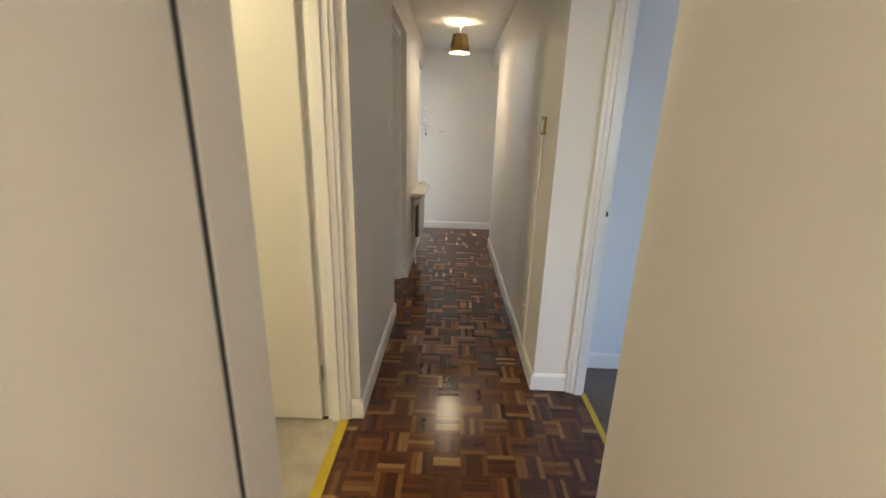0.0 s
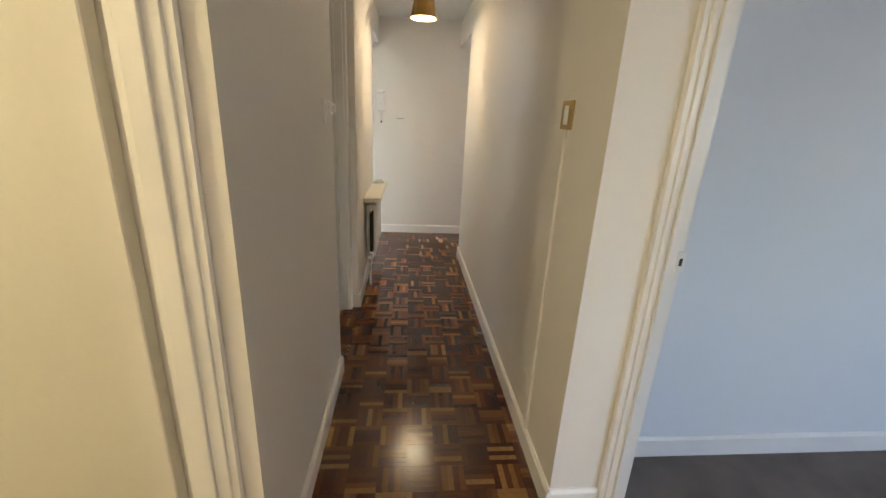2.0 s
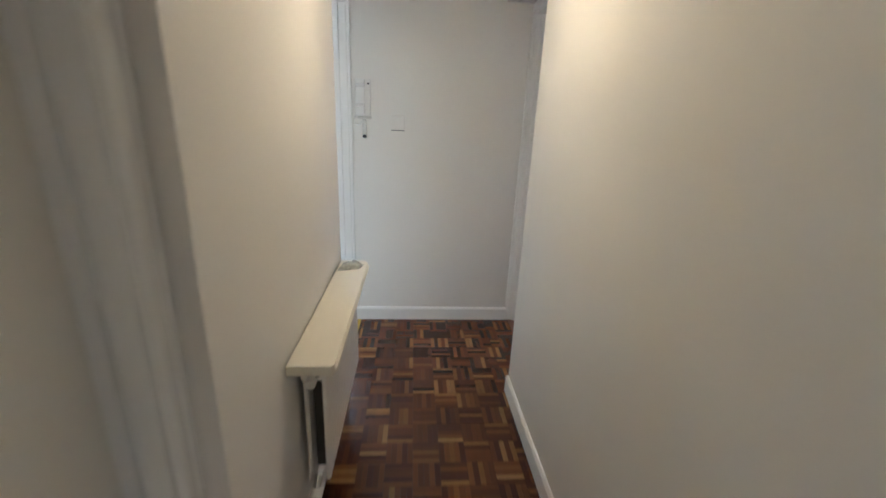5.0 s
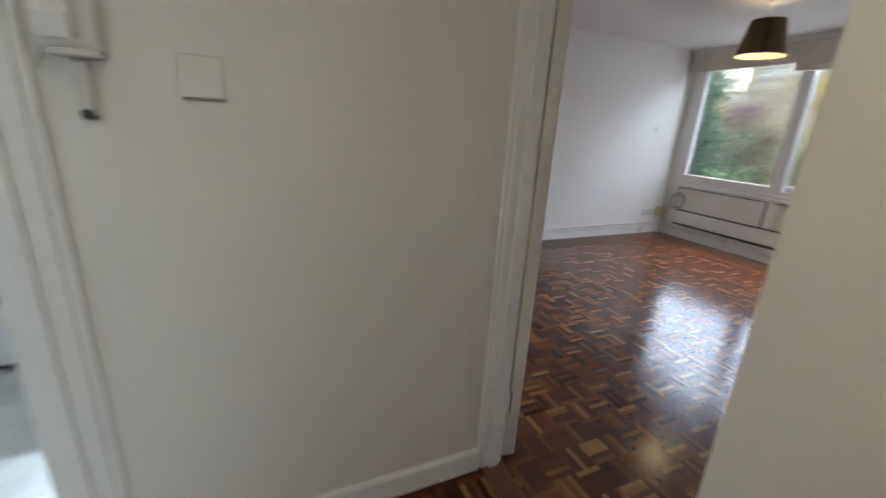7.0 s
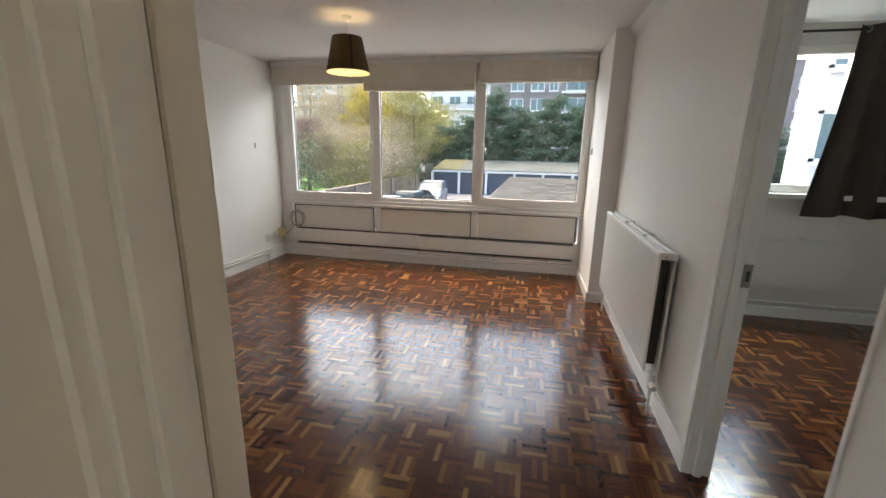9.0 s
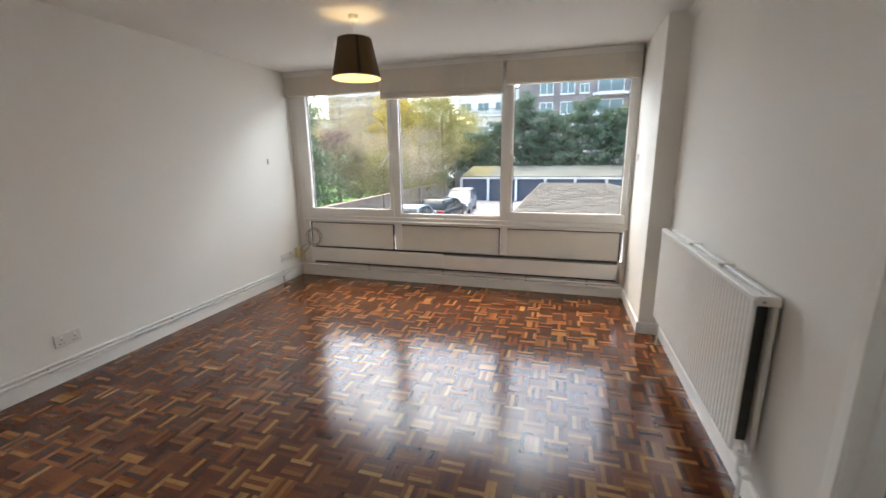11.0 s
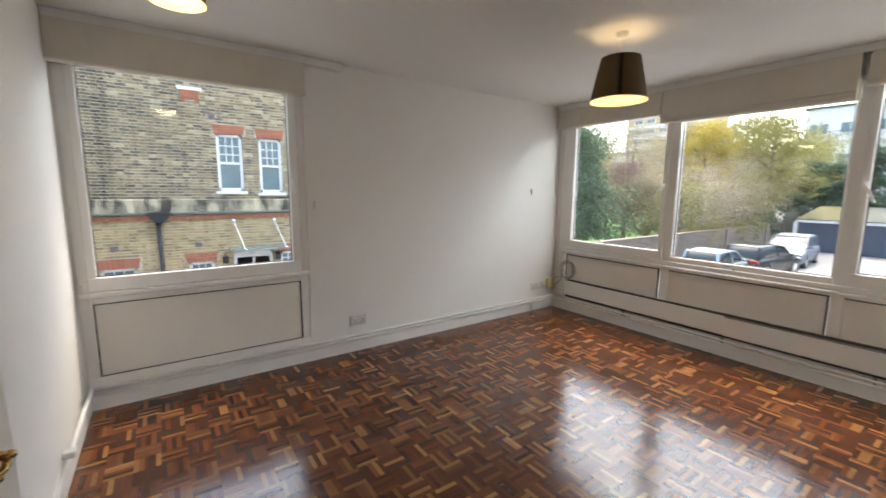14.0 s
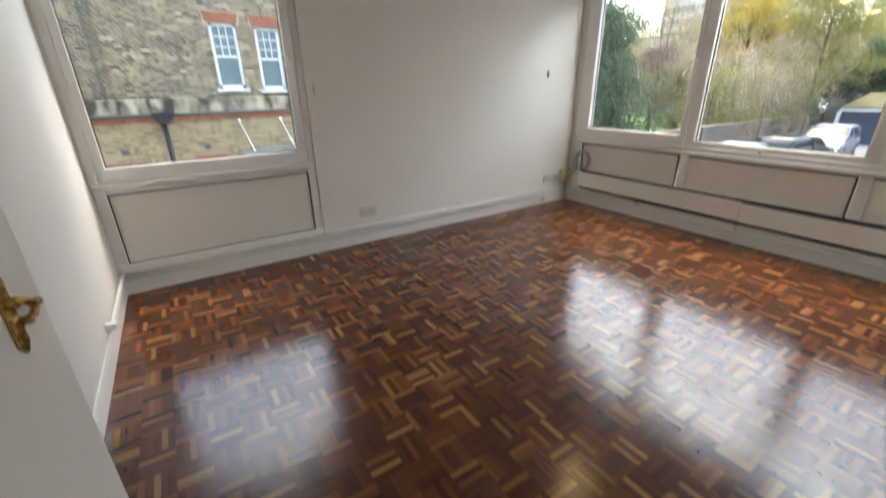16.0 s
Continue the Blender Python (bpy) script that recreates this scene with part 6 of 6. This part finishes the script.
car("silver-grey sports utility car parked in the yard", (32.0, 13.3, GZ), 4, M["carsilver"], 4.7, 1.95, 1.70)
car("dark grey hatchback parked beside the garden wall", (27.0, 13.2, GZ), 172, M["cardark"], 4.3, 1.8, 1.55)
car("pale blue car parked under the garden wall", (23.2, 13.9, GZ), 180, M["carlight"], 4.2, 1.78, 1.48, False)


# ---------- far buildings ----------
def block(name, label, x, y0, y1, z1, wall, rows, band=None, depth=14, balcony_at=()):
    """A block of flats whose west face stands at x, with storeys of windows given as (z, [(y, width, height)])."""
    ob = thing(name, label, "apartment building", (x, (y0 + y1) / 2, GZ))
    part("wall", box(x, y0, GZ, x + depth, y1, z1), wall, ob)
    part("roof", box(x - 0.3, y0 - 0.3, z1, x + depth, y1 + 0.3, z1 + 0.35), M["felt"], ob)
    for z, ws in rows:
        for y, w, h in ws:
            f = part("window", boxes((x - 0.10, y - w / 2, z, x + 0.02, y - w / 2 + 0.12, z + h), (x - 0.10, y + w / 2 - 0.12, z, x + 0.02, y + w / 2, z + h), (x - 0.10, y - w / 2, z, x + 0.02, y + w / 2, z + 0.12), (x - 0.10, y - w / 2, z + h - 0.12, x + 0.02, y + w / 2, z + h), (x - 0.10, y - 0.05, z, x + 0.02, y + 0.05, z + h)), M["render"], ob)
            part("pane", box(x - 0.04, y - w / 2 + 0.1, z + 0.1, x - 0.02, y + w / 2 - 0.1, z + h - 0.1), M["farglass"], f)
            part("sill", box(x - 0.18, y - w / 2 - 0.1, z - 0.14, x, y + w / 2 + 0.1, z), M["render"], f)
    for y, w, z in balcony_at:
        b = part("balcony", box(x - 1.3, y - w / 2, z - 0.3, x, y + w / 2, z), M["render"], ob, "white balcony slab")
        for i in range(int(w / 0.35)):
            part("baluster", box(x - 1.28, y - w / 2 + 0.35 * i, z, x - 1.24, y - w / 2 + 0.35 * i + 0.05, z + 1.1), M["blackpipe"], b)
        part("hand_rail", box(x - 1.3, y - w / 2, z + 1.08, x - 1.22, y + w / 2, z + 1.15), M["blackpipe"], b)
    return ob


rows = [(z, [(9.0, 2.2, 2.0), (5.6, 2.2, 2.0), (3.0, 1.5, 1.5), (-1.0, 4.0, 2.1), (-8, 2.2, 2.0), (-12, 2.2, 2.0), (-17, 2.2, 2), (-22, 2.2, 2), (-26, 2.0, 1.7), (-29.5, 2.4, 1.7), (-33.5, 2.0, 1.7), (-37, 2.4, 1.7), (-41, 2.0, 1.7)]) for z in (2.2, 5.2, 8.2, 11.4)]
block("apartment_building", "dark brown brick block of flats with white windows", 75, -50, 13.6, 15.6, M["darkbrick"], rows, balcony_at=[(-1.0, 5.4, z) for z in (5.0, 8.0, 11.2)])
rows = [(z, [(11 + 3.6 * k, 2.4, 1.7) for k in range(5)]) for z in (2.6, 5.8, 10.4)]
wb_ = block("apartment_building", "white rendered flats with long balconies", 86, 8, 27, 14.3, M["render"], rows, balcony_at=[(17.5, 19, 9.6)])
rows = [(1.0 + 2.7 * k, [(56 + 3.4 * j, 2.4, 1.3) for j in range(5)]) for k in range(8)]
tw = block("tower_block", "tan and white striped tower block in the distance", 112, 53, 73, 25, M["tan"], rows)
for k in range(8):
    part("band", box(111.8, 53, 2.5 + 2.7 * k, 112.0, 73, 3.3 + 2.7 * k), M["render"], tw)
rows = [(z, [(43 + 4.5 * k, 2.4, 1.6) for k in range(4)]) for z in (0.5, 3.5, 6.5)]
block("apartment_building", "pale rendered flats half hidden behind the trees", 84, 40, 62, 9.6, M["render"], rows)
# white wing beyond the back bedroom window
rows = [(z, [(-4.6, 2.0, 1.7), (-8.2, 2.2, 1.7), (-12, 2.2, 1.7)]) for z in (-1.6, 1.2, 4.2)]
block("apartment_building", "white rendered wing of the same estate", 17.5, -17, -3.7, 8.5, M["render"], rows, depth=1.5)

# ---------- the brick house opposite ----------
house = thing("brick_house", "tall yellow stock brick house with sash windows", "house", (3, 18.4, GZ))
WINS = [(2.93, 3.56, 1.14, 2.68), (3.99, 4.60, 1.10, 2.64), (5.2, 5.83, 1.1, 2.64)]
HOLES_UP = [(a, b, z0 - 0.08, z1) for a, b, z0, z1 in WINS] + [(a - 0.10, b + 0.10, z1, z1 + 0.245) for a, b, z0, z1 in WINS] + [(2.2, 2.60, 3.52, 3.80), (2.775, 2.945, 3.04, 3.18)]
LOWS = [(2.08, 2.66, -1.5, -0.72), (0.27, 0.98, -1.6, -0.74), (4.35, 5.0, -1.5, -0.6)]
HOLES_LOW = [(a, b, z0, z1) for a, b, z0, z1 in LOWS] + [(a - 0.10, b + 0.10, z1, z1 + 0.245) for a, b, z0, z1 in LOWS] + [(3.12, 4.13, -2.0, -0.48), (0.495, 0.665, -0.32, -0.18), (2.235, 2.405, -0.32, -0.18)]
bm = bmesh.new()


def wall_with_holes(x0, x1, z0, z1, y0, y1, holes, bm):
    xs = sorted({x0, x1, *(h[0] for h in holes), *(h[1] for h in holes)})
    for a, b in zip(xs, xs[1:]):
        cut = sorted((max(h[2], z0), min(h[3], z1)) for h in holes if h[0] <= a and b <= h[1])
        z = z0
        for c0, c1 in cut:
            if c0 > z:
                box(a, y0, z, b, y1, c0, bm=bm)
            z = max(z, c1)
        if z < z1:
            box(a, y0, z, b, y1, z1, bm=bm)


part("wall", (wall_with_holes(-8, 14, 0.5, 5.45, 18.4, 18.75, [(h[0], h[1], h[2], h[3] + 0.02) for h in HOLES_UP[:3]], bm), bm)[1], M["mortar"], house)
bm = bmesh.new()
part("wall", (wall_with_holes(-8, 14, GZ - 0.3, 0.6, 18.0, 18.4, [h for h in HOLES_LOW[:3]], bm), bm)[1], M["mortar"], house)
# inner shell coloured near-black in place of unlit rooms
part("room_behind", boxes((-8, 19.4, GZ - 0.3, 14, 19.5, 5.3), (-8, 18.75, 5.3, 14, 26.0, 5.4), (-8, 25.7, GZ - 0.3, 14, 26.0, 5.3)), M["dark"], house, "near-black shell standing in for dim rooms behind the windows")
part("outer_brickwork", boxes((-8, 18.39, 0.93, -1.5, 18.4, 5.45), (7.5, 18.39, 0.93, 14, 18.4, 5.45), (-8, 17.99, GZ - 0.3, -1.5, 18.0, 0.42), (7.5, 17.99, GZ - 0.3, 14, 18.0, 0.42), (-1.5, 17.99, GZ - 0.3, 7.5, 18.0, -1.6)), M["brick"], house)
part("wall_coping", box(-8.1, 18.3, 5.45, 14.1, 18.82, 5.55, 0.01), M["coping"], house)
cp_ = part("parapet_coping", boxes((-8, 17.88, 0.55, 14, 18.45, 0.93), bev=0.02), M["coping"], house, "weather-stained stone parapet band")
part("string_course", boxes((-8, 17.92, 0.42, 14, 18.02, 0.50), (-8, 17.90, 0.50, 14, 18.02, 0.55)), M["terracotta"], house)
for i in range(90):
    part("dentil", box(-1.5 + i * 0.1, 17.90, 0.44, -1.45 + i * 0.1, 17.93, 0.49), M["coping"], house) if i < 90 and i % 2 == 0 else None


def arch(x0, x1, z, y, n=9):
    a = part("flat_arch", box(x0 - 0.10, y, z, x1 + 0.10, y + 0.05, z + 0.24), M["mortar"], house)
    for k in range(n):
        u0, u1 = k / n, (k + 0.9) / n
        sx = 0.10
        bm = prism([(x0 - 0.05 + (x1 - x0 + 0.10) * u0, z), (x0 - 0.05 + (x1 - x0 + 0.10) * u1, z), (x0 - sx + (x1 - x0 + 2 * sx) * u1, z + 0.24), (x0 - sx + (x1 - x0 + 2 * sx) * u0, z + 0.24)], "y", y - 0.018, y + 0.02)
        part("voussoir", bm, M["terracotta"], a)


def sash_window(x0, x1, z0, z1, y):
    w = part("window", frame_bars([(x0, y, z0, x0 + 0.07, y + 0.12, z1), (x1 - 0.07, y, z0, x1, y + 0.12, z1), (x0, y, z1 - 0.07, x1, y + 0.12, z1), (x0, y, z0, x1, y + 0.12, z0 + 0.09), (x0, y + 0.01, (z0 + z1) / 2 - 0.03, x1, y + 0.1, (z0 + z1) / 2 + 0.03)]), M["render"], house, "white sliding sash window")
    zm = (z0 + z1) / 2
    for i in (1, 2):
        x = x0 + 0.07 + (x1 - x0 - 0.14) * i / 3
        part("glazing_bar", box(x - 0.012, y + 0.03, zm, x + 0.012, y + 0.06, z1 - 0.06), M["render"], w)
        z = zm + (z1 - zm - 0.07) * i / 3
        part("glazing_bar", box(x0 + 0.06, y + 0.03, z - 0.012, x1 - 0.06, y + 0.06, z + 0.012), M["render"], w)
    part("pane", box(x0 + 0.06, y + 0.06, z0 + 0.08, x1 - 0.06, y + 0.068, z1 - 0.06), M["farglass"], w)
    part("sill", box(x0 - 0.08, y - 0.12, z0 - 0.08, x1 + 0.08, y + 0.1, z0, 0.008), M["render"], w)


for a, b, z0, z1 in WINS:
    sash_window(a, b, z0, z1, 18.44)
    arch(a, b, z1 + 0.005, 18.385)
for a, b, z0, z1 in LOWS:
    sash_window(a, b, z0, z1, 18.04)
    arch(a, b, z1 + 0.005, 17.985)
for x, z, y in ((2.86, 3.11, 18.38), (0.58, -0.25, 17.98), (2.32, -0.25, 17.98)):
    vb = part("air_brick", box(x - 0.085, y, z - 0.07, x + 0.085, y + 0.03, z + 0.07, 0.004), M["darkbrick"], house)
    for k in range(3):
        part("slot", box(x - 0.07, y - 0.004, z - 0.045 + 0.04 * k, x + 0.07, y + 0.01, z - 0.03 + 0.04 * k), M["dark"], vb)
part("brick_ornament", boxes((2.2, 18.36, 3.52, 2.60, 18.42, 3.72), (2.2, 18.36, 3.42, 2.28, 18.42, 3.52), (2.52, 18.36, 3.42, 2.60, 18.42, 3.52)), M["terracotta"], house, "red brick ornament")
part("ornament_cap", box(2.12, 18.34, 3.72, 2.68, 18.42, 3.80, 0.006), M["render"], house)
dp = part("downpipe", rod((1.50, 17.90, 0.40), (1.50, 17.90, GZ - 0.25), 0.05, 12), M["blackpipe"], house, "black cast iron downpipe", True)
part("hopper", prism([(1.28, 0.62), (1.76, 0.62), (1.72, 0.50), (1.60, 0.36), (1.42, 0.36), (1.32, 0.50)], "y", 17.76, 17.94), M["blackpipe"], dp)
part("gutter", rod((-6, 17.87, 0.55), (12, 17.87, 0.60), 0.035, 10), M["felt"], house)
cn = part("canopy", box(3.02, 17.2, -0.40, 4.45, 18.0, -0.375, 0.004), M["farglass"], house, "green-tinted glass door canopy")
for x in (3.18, 4.22):
    part("stay_rod", rod((x, 17.98, 0.33), (x + 0.15, 17.35, -0.37), 0.012, 8), M["render"], cn)
    part("rosette", lathe([(0.0, -0.03), (0.05, -0.02), (0.06, 0.0)], (x, 17.98, 0.34), 14, "y"), M["chrome"], cn)
    part("clamp", box(x + 0.12, 17.32, -0.41, x + 0.18, 17.38, -0.36, 0.004), M["chrome"], cn)
gd = part("garden_door", frame_bars([(3.12, 17.97, GZ, 3.2, 18.05, -0.5), (4.05, 17.97, GZ, 4.13, 18.05, -0.5), (3.12, 17.97, -0.58, 4.13, 18.05, -0.48), (3.60, 17.97, GZ, 3.66, 18.05, -0.5), (3.2, 17.98, -0.68, 3.6, 18.04, -0.58), (3.66, 17.98, -0.68, 4.05, 18.04, -0.58)]), M["render"], house, "white glazed double door")
part("pane", boxes((3.2, 18.0, GZ + 0.3, 3.6, 18.01, -0.68), (3.66, 18.0, GZ + 0.3, 4.05, 18.01, -0.68)), M["farglass"], gd)
for x in (2.92, 4.28):
    wl = part("wall_lantern", box(x - 0.07, 17.86, -0.80, x + 0.07, 17.98, -0.60, 0.02), M["blackpipe"], house)
    part("arm", rod((x, 17.92, -0.60), (x, 17.99, -0.52), 0.012, 8), M["blackpipe"], wl)

# ---------- parquet: fingers laid in basket-weave squares ----------
SQ, NF = 0.114, 5
FLOOR_RECTS = [(XL, XR, -1.4, YE), (-0.066, XL, 1.375, 2.115), (-0.13, XL, 3.33, 4.0), (-0.03, XL, 5.335, 6.07), (XR, 1.098, 1.56, 2.385), (XR, 1.03, 5.31, 6.08), 
               (WX, 5.40, PY1, NY), (1.766, 2.46, PY0, PY1), (1.12, 4.59, 2.76, PY0)]


def finger_rows():
    """Each finger as x0, x1, y0, y1 and its direction."""
    for rx0, rx1, ry0, ry1 in FLOOR_RECTS:
        for i in range(math.floor(rx0 / SQ), math.ceil(rx1 / SQ)):
            for j in range(math.floor(ry0 / SQ), math.ceil(ry1 / SQ)):
                turn = (i + j) % 2
                for k in range(NF):
                    w = SQ / NF
                    a = (i * SQ, (i + 1) * SQ, j * SQ + k * w, j * SQ + (k + 1) * w) if turn else (i * SQ + k * w, i * SQ + (k + 1) * w, j * SQ, (j + 1) * SQ)
                    x0, x1, y0, y1 = max(a[0], rx0), min(a[1], rx1), max(a[2], ry0), min(a[3], ry1)
                    if x1 - x0 > 0.004 and y1 - y0 > 0.004:
                        yield x0, x1, y0, y1, turn


NEAR = (0.0, 0.798, 4.446, 5.3)
floor_ob = bpy.data.objects["floor"]
e = 0.0004
rng = random.Random(5)
vs, fs, near = [], [], []
for x0, x1, y0, y1, turn in finger_rows():
    full = abs((x1 - x0) * (y1 - y0) - SQ * SQ / NF) < 1e-5
    if full and NEAR[0] - 1e-4 <= x0 and x1 <= NEAR[1] + 1e-3 and NEAR[2] - 1e-4 <= y0 and y1 <= NEAR[3] + 1e-3 and len(near) < 300:
        near.append((x0, y0, turn))
        continue
    n = len(vs)
    x0, x1, y0, y1 = x0 + e, x1 - e, y0 + e, y1 - e
    t = [rng.uniform(-0.00006, 0.00006) for _ in range(4)]
    vs += [(x0, y0, -0.006), (x1, y0, -0.006), (x1, y1, -0.006), (x0, y1, -0.006), (x0, y0, t[0]), (x1, y0, t[1]), (x1, y1, t[2]), (x0, y1, t[3])]
    fs += [(n + 4, n + 5, n + 6, n + 7), (n, n + 1, n + 5, n + 4), (n + 1, n + 2, n + 6, n + 5), (n + 2, n + 3, n + 7, n + 6), (n + 3, n, n + 4, n + 7)]
me = bpy.data.meshes.new("parquet")
me.from_pydata(vs, [], fs)
me.materials.append(M["parquet"])
pq = new("parquet", me)
pq.parent = floor_ob
tagged(pq, "glossy reddish-brown mosaic parquet in basket weave", kind="stuff")
finger = []
for turn in (0, 1):
    w, l = SQ / NF, SQ
    sx, sy = (l, w) if turn else (w, l)
    fm = bpy.data.meshes.new("parquet_finger")
    bm = boxes((e, e, -0.006, sx - e, sy - e, 0.0))
    bm.to_mesh(fm)
    bm.free()
    fm.materials.append(M["finger"])
    finger.append(fm)
for x0, y0, turn in near:
    ob = new("parquet_finger", finger[turn])
    ob.location = (x0, y0, 0)
    ob.parent = floor_ob


# ---------- brick courses of the house opposite ----------
def lay_bricks(parent, x0, x1, z0, z1, y, holes, mat_joined, mat_piece, near_rect):
    L_, H_, J = 0.208, 0.060, 0.015
    rr = random.Random(11)
    vs, fs, near = [], [], []
    row, z = 0, z0
    while z < z1 - 0.03:
        x = x0 - (0.1705 if row % 2 else 0)
        k = 0
        cuts = [(hx0, hx1) for hx0, hx1, hz0, hz1 in holes if hz0 < z + H_ * 0.6 and z + H_ * 0.4 < hz1]
        while x < x1:
            ln = L_ if (k % 2 == 0) else 0.1025
            spans = [(max(x, x0), min(x + ln, x1))]
            for hx0, hx1 in cuts:
                spans = [s for a, b in spans for s in ((a, min(b, hx0)), (max(a, hx1), b)) if s[1] - s[0] > 0.02] if any(a < hx1 and hx0 < b for a, b in spans) else spans
            for a, b in spans:
                if b - a < 0.02:
                    continue
                if len(near) < 300 and b - a > L_ - 0.001 and near_rect[0] < a < near_rect[1] and near_rect[2] < z < near_rect[3]:
                    near.append((a, z))
                    continue
                d = rr.uniform(-0.004, 0.004)
                n = len(vs)
                vs += [(a, y, z), (b, y, z), (b, y, z + H_), (a, y, z + H_), (a + 0.003, y - 0.012 + d, z + 0.003), (b - 0.003, y - 0.012 + d, z + 0.003), (b - 0.003, y - 0.012 + d, z + H_ - 0.003), (a + 0.003, y - 0.012 + d, z + H_ - 0.003)]
                fs += [(n + 4, n + 5, n + 6, n + 7), (n, n + 1, n + 5, n + 4), (n + 1, n + 2, n + 6, n + 5), (n + 2, n + 3, n + 7, n + 6), (n + 3, n, n + 4, n + 7)]
            x += ln + J
            k += 1
        z += H_ + J
        row += 1
    me = bpy.data.meshes.new("brickwork")
    me.from_pydata(vs, [], fs)
    me.materials.append(mat_joined)
    ob = new("brickwork", me)
    ob.parent = parent
    ob.matrix_parent_inverse = Matrix.Translation(-base_of(parent))
    tagged(ob, kind="stuff")
    pm = bpy.data.meshes.new("brick")
    bm = bmesh.new()
    box(0, -0.012, 0, L_, 0, H_, 0.003, bm)
    bm.to_mesh(pm)
    bm.free()
    pm.materials.append(mat_piece)
    for a, z in near:
        p = new("brick", pm)
        p.parent = parent
        p.matrix_parent_inverse = Matrix.Translation(-base_of(parent))
        p.location = (a, y, z)


lay_bricks(house, -1.5, 7.5, 0.93, 5.43, 18.4, HOLES_UP, M["brick"], M["brickpiece"], (1.0, 3.0, 1.4, 3.2))
lay_bricks(house, -1.5, 7.5, -1.6, 0.42, 18.0, HOLES_LOW, M["ybrick"], M["ybrickpiece"], (1.7, 3.0, -0.6, 0.3))
house.location.z += 0.17      # its ground floor stands a little above the yard
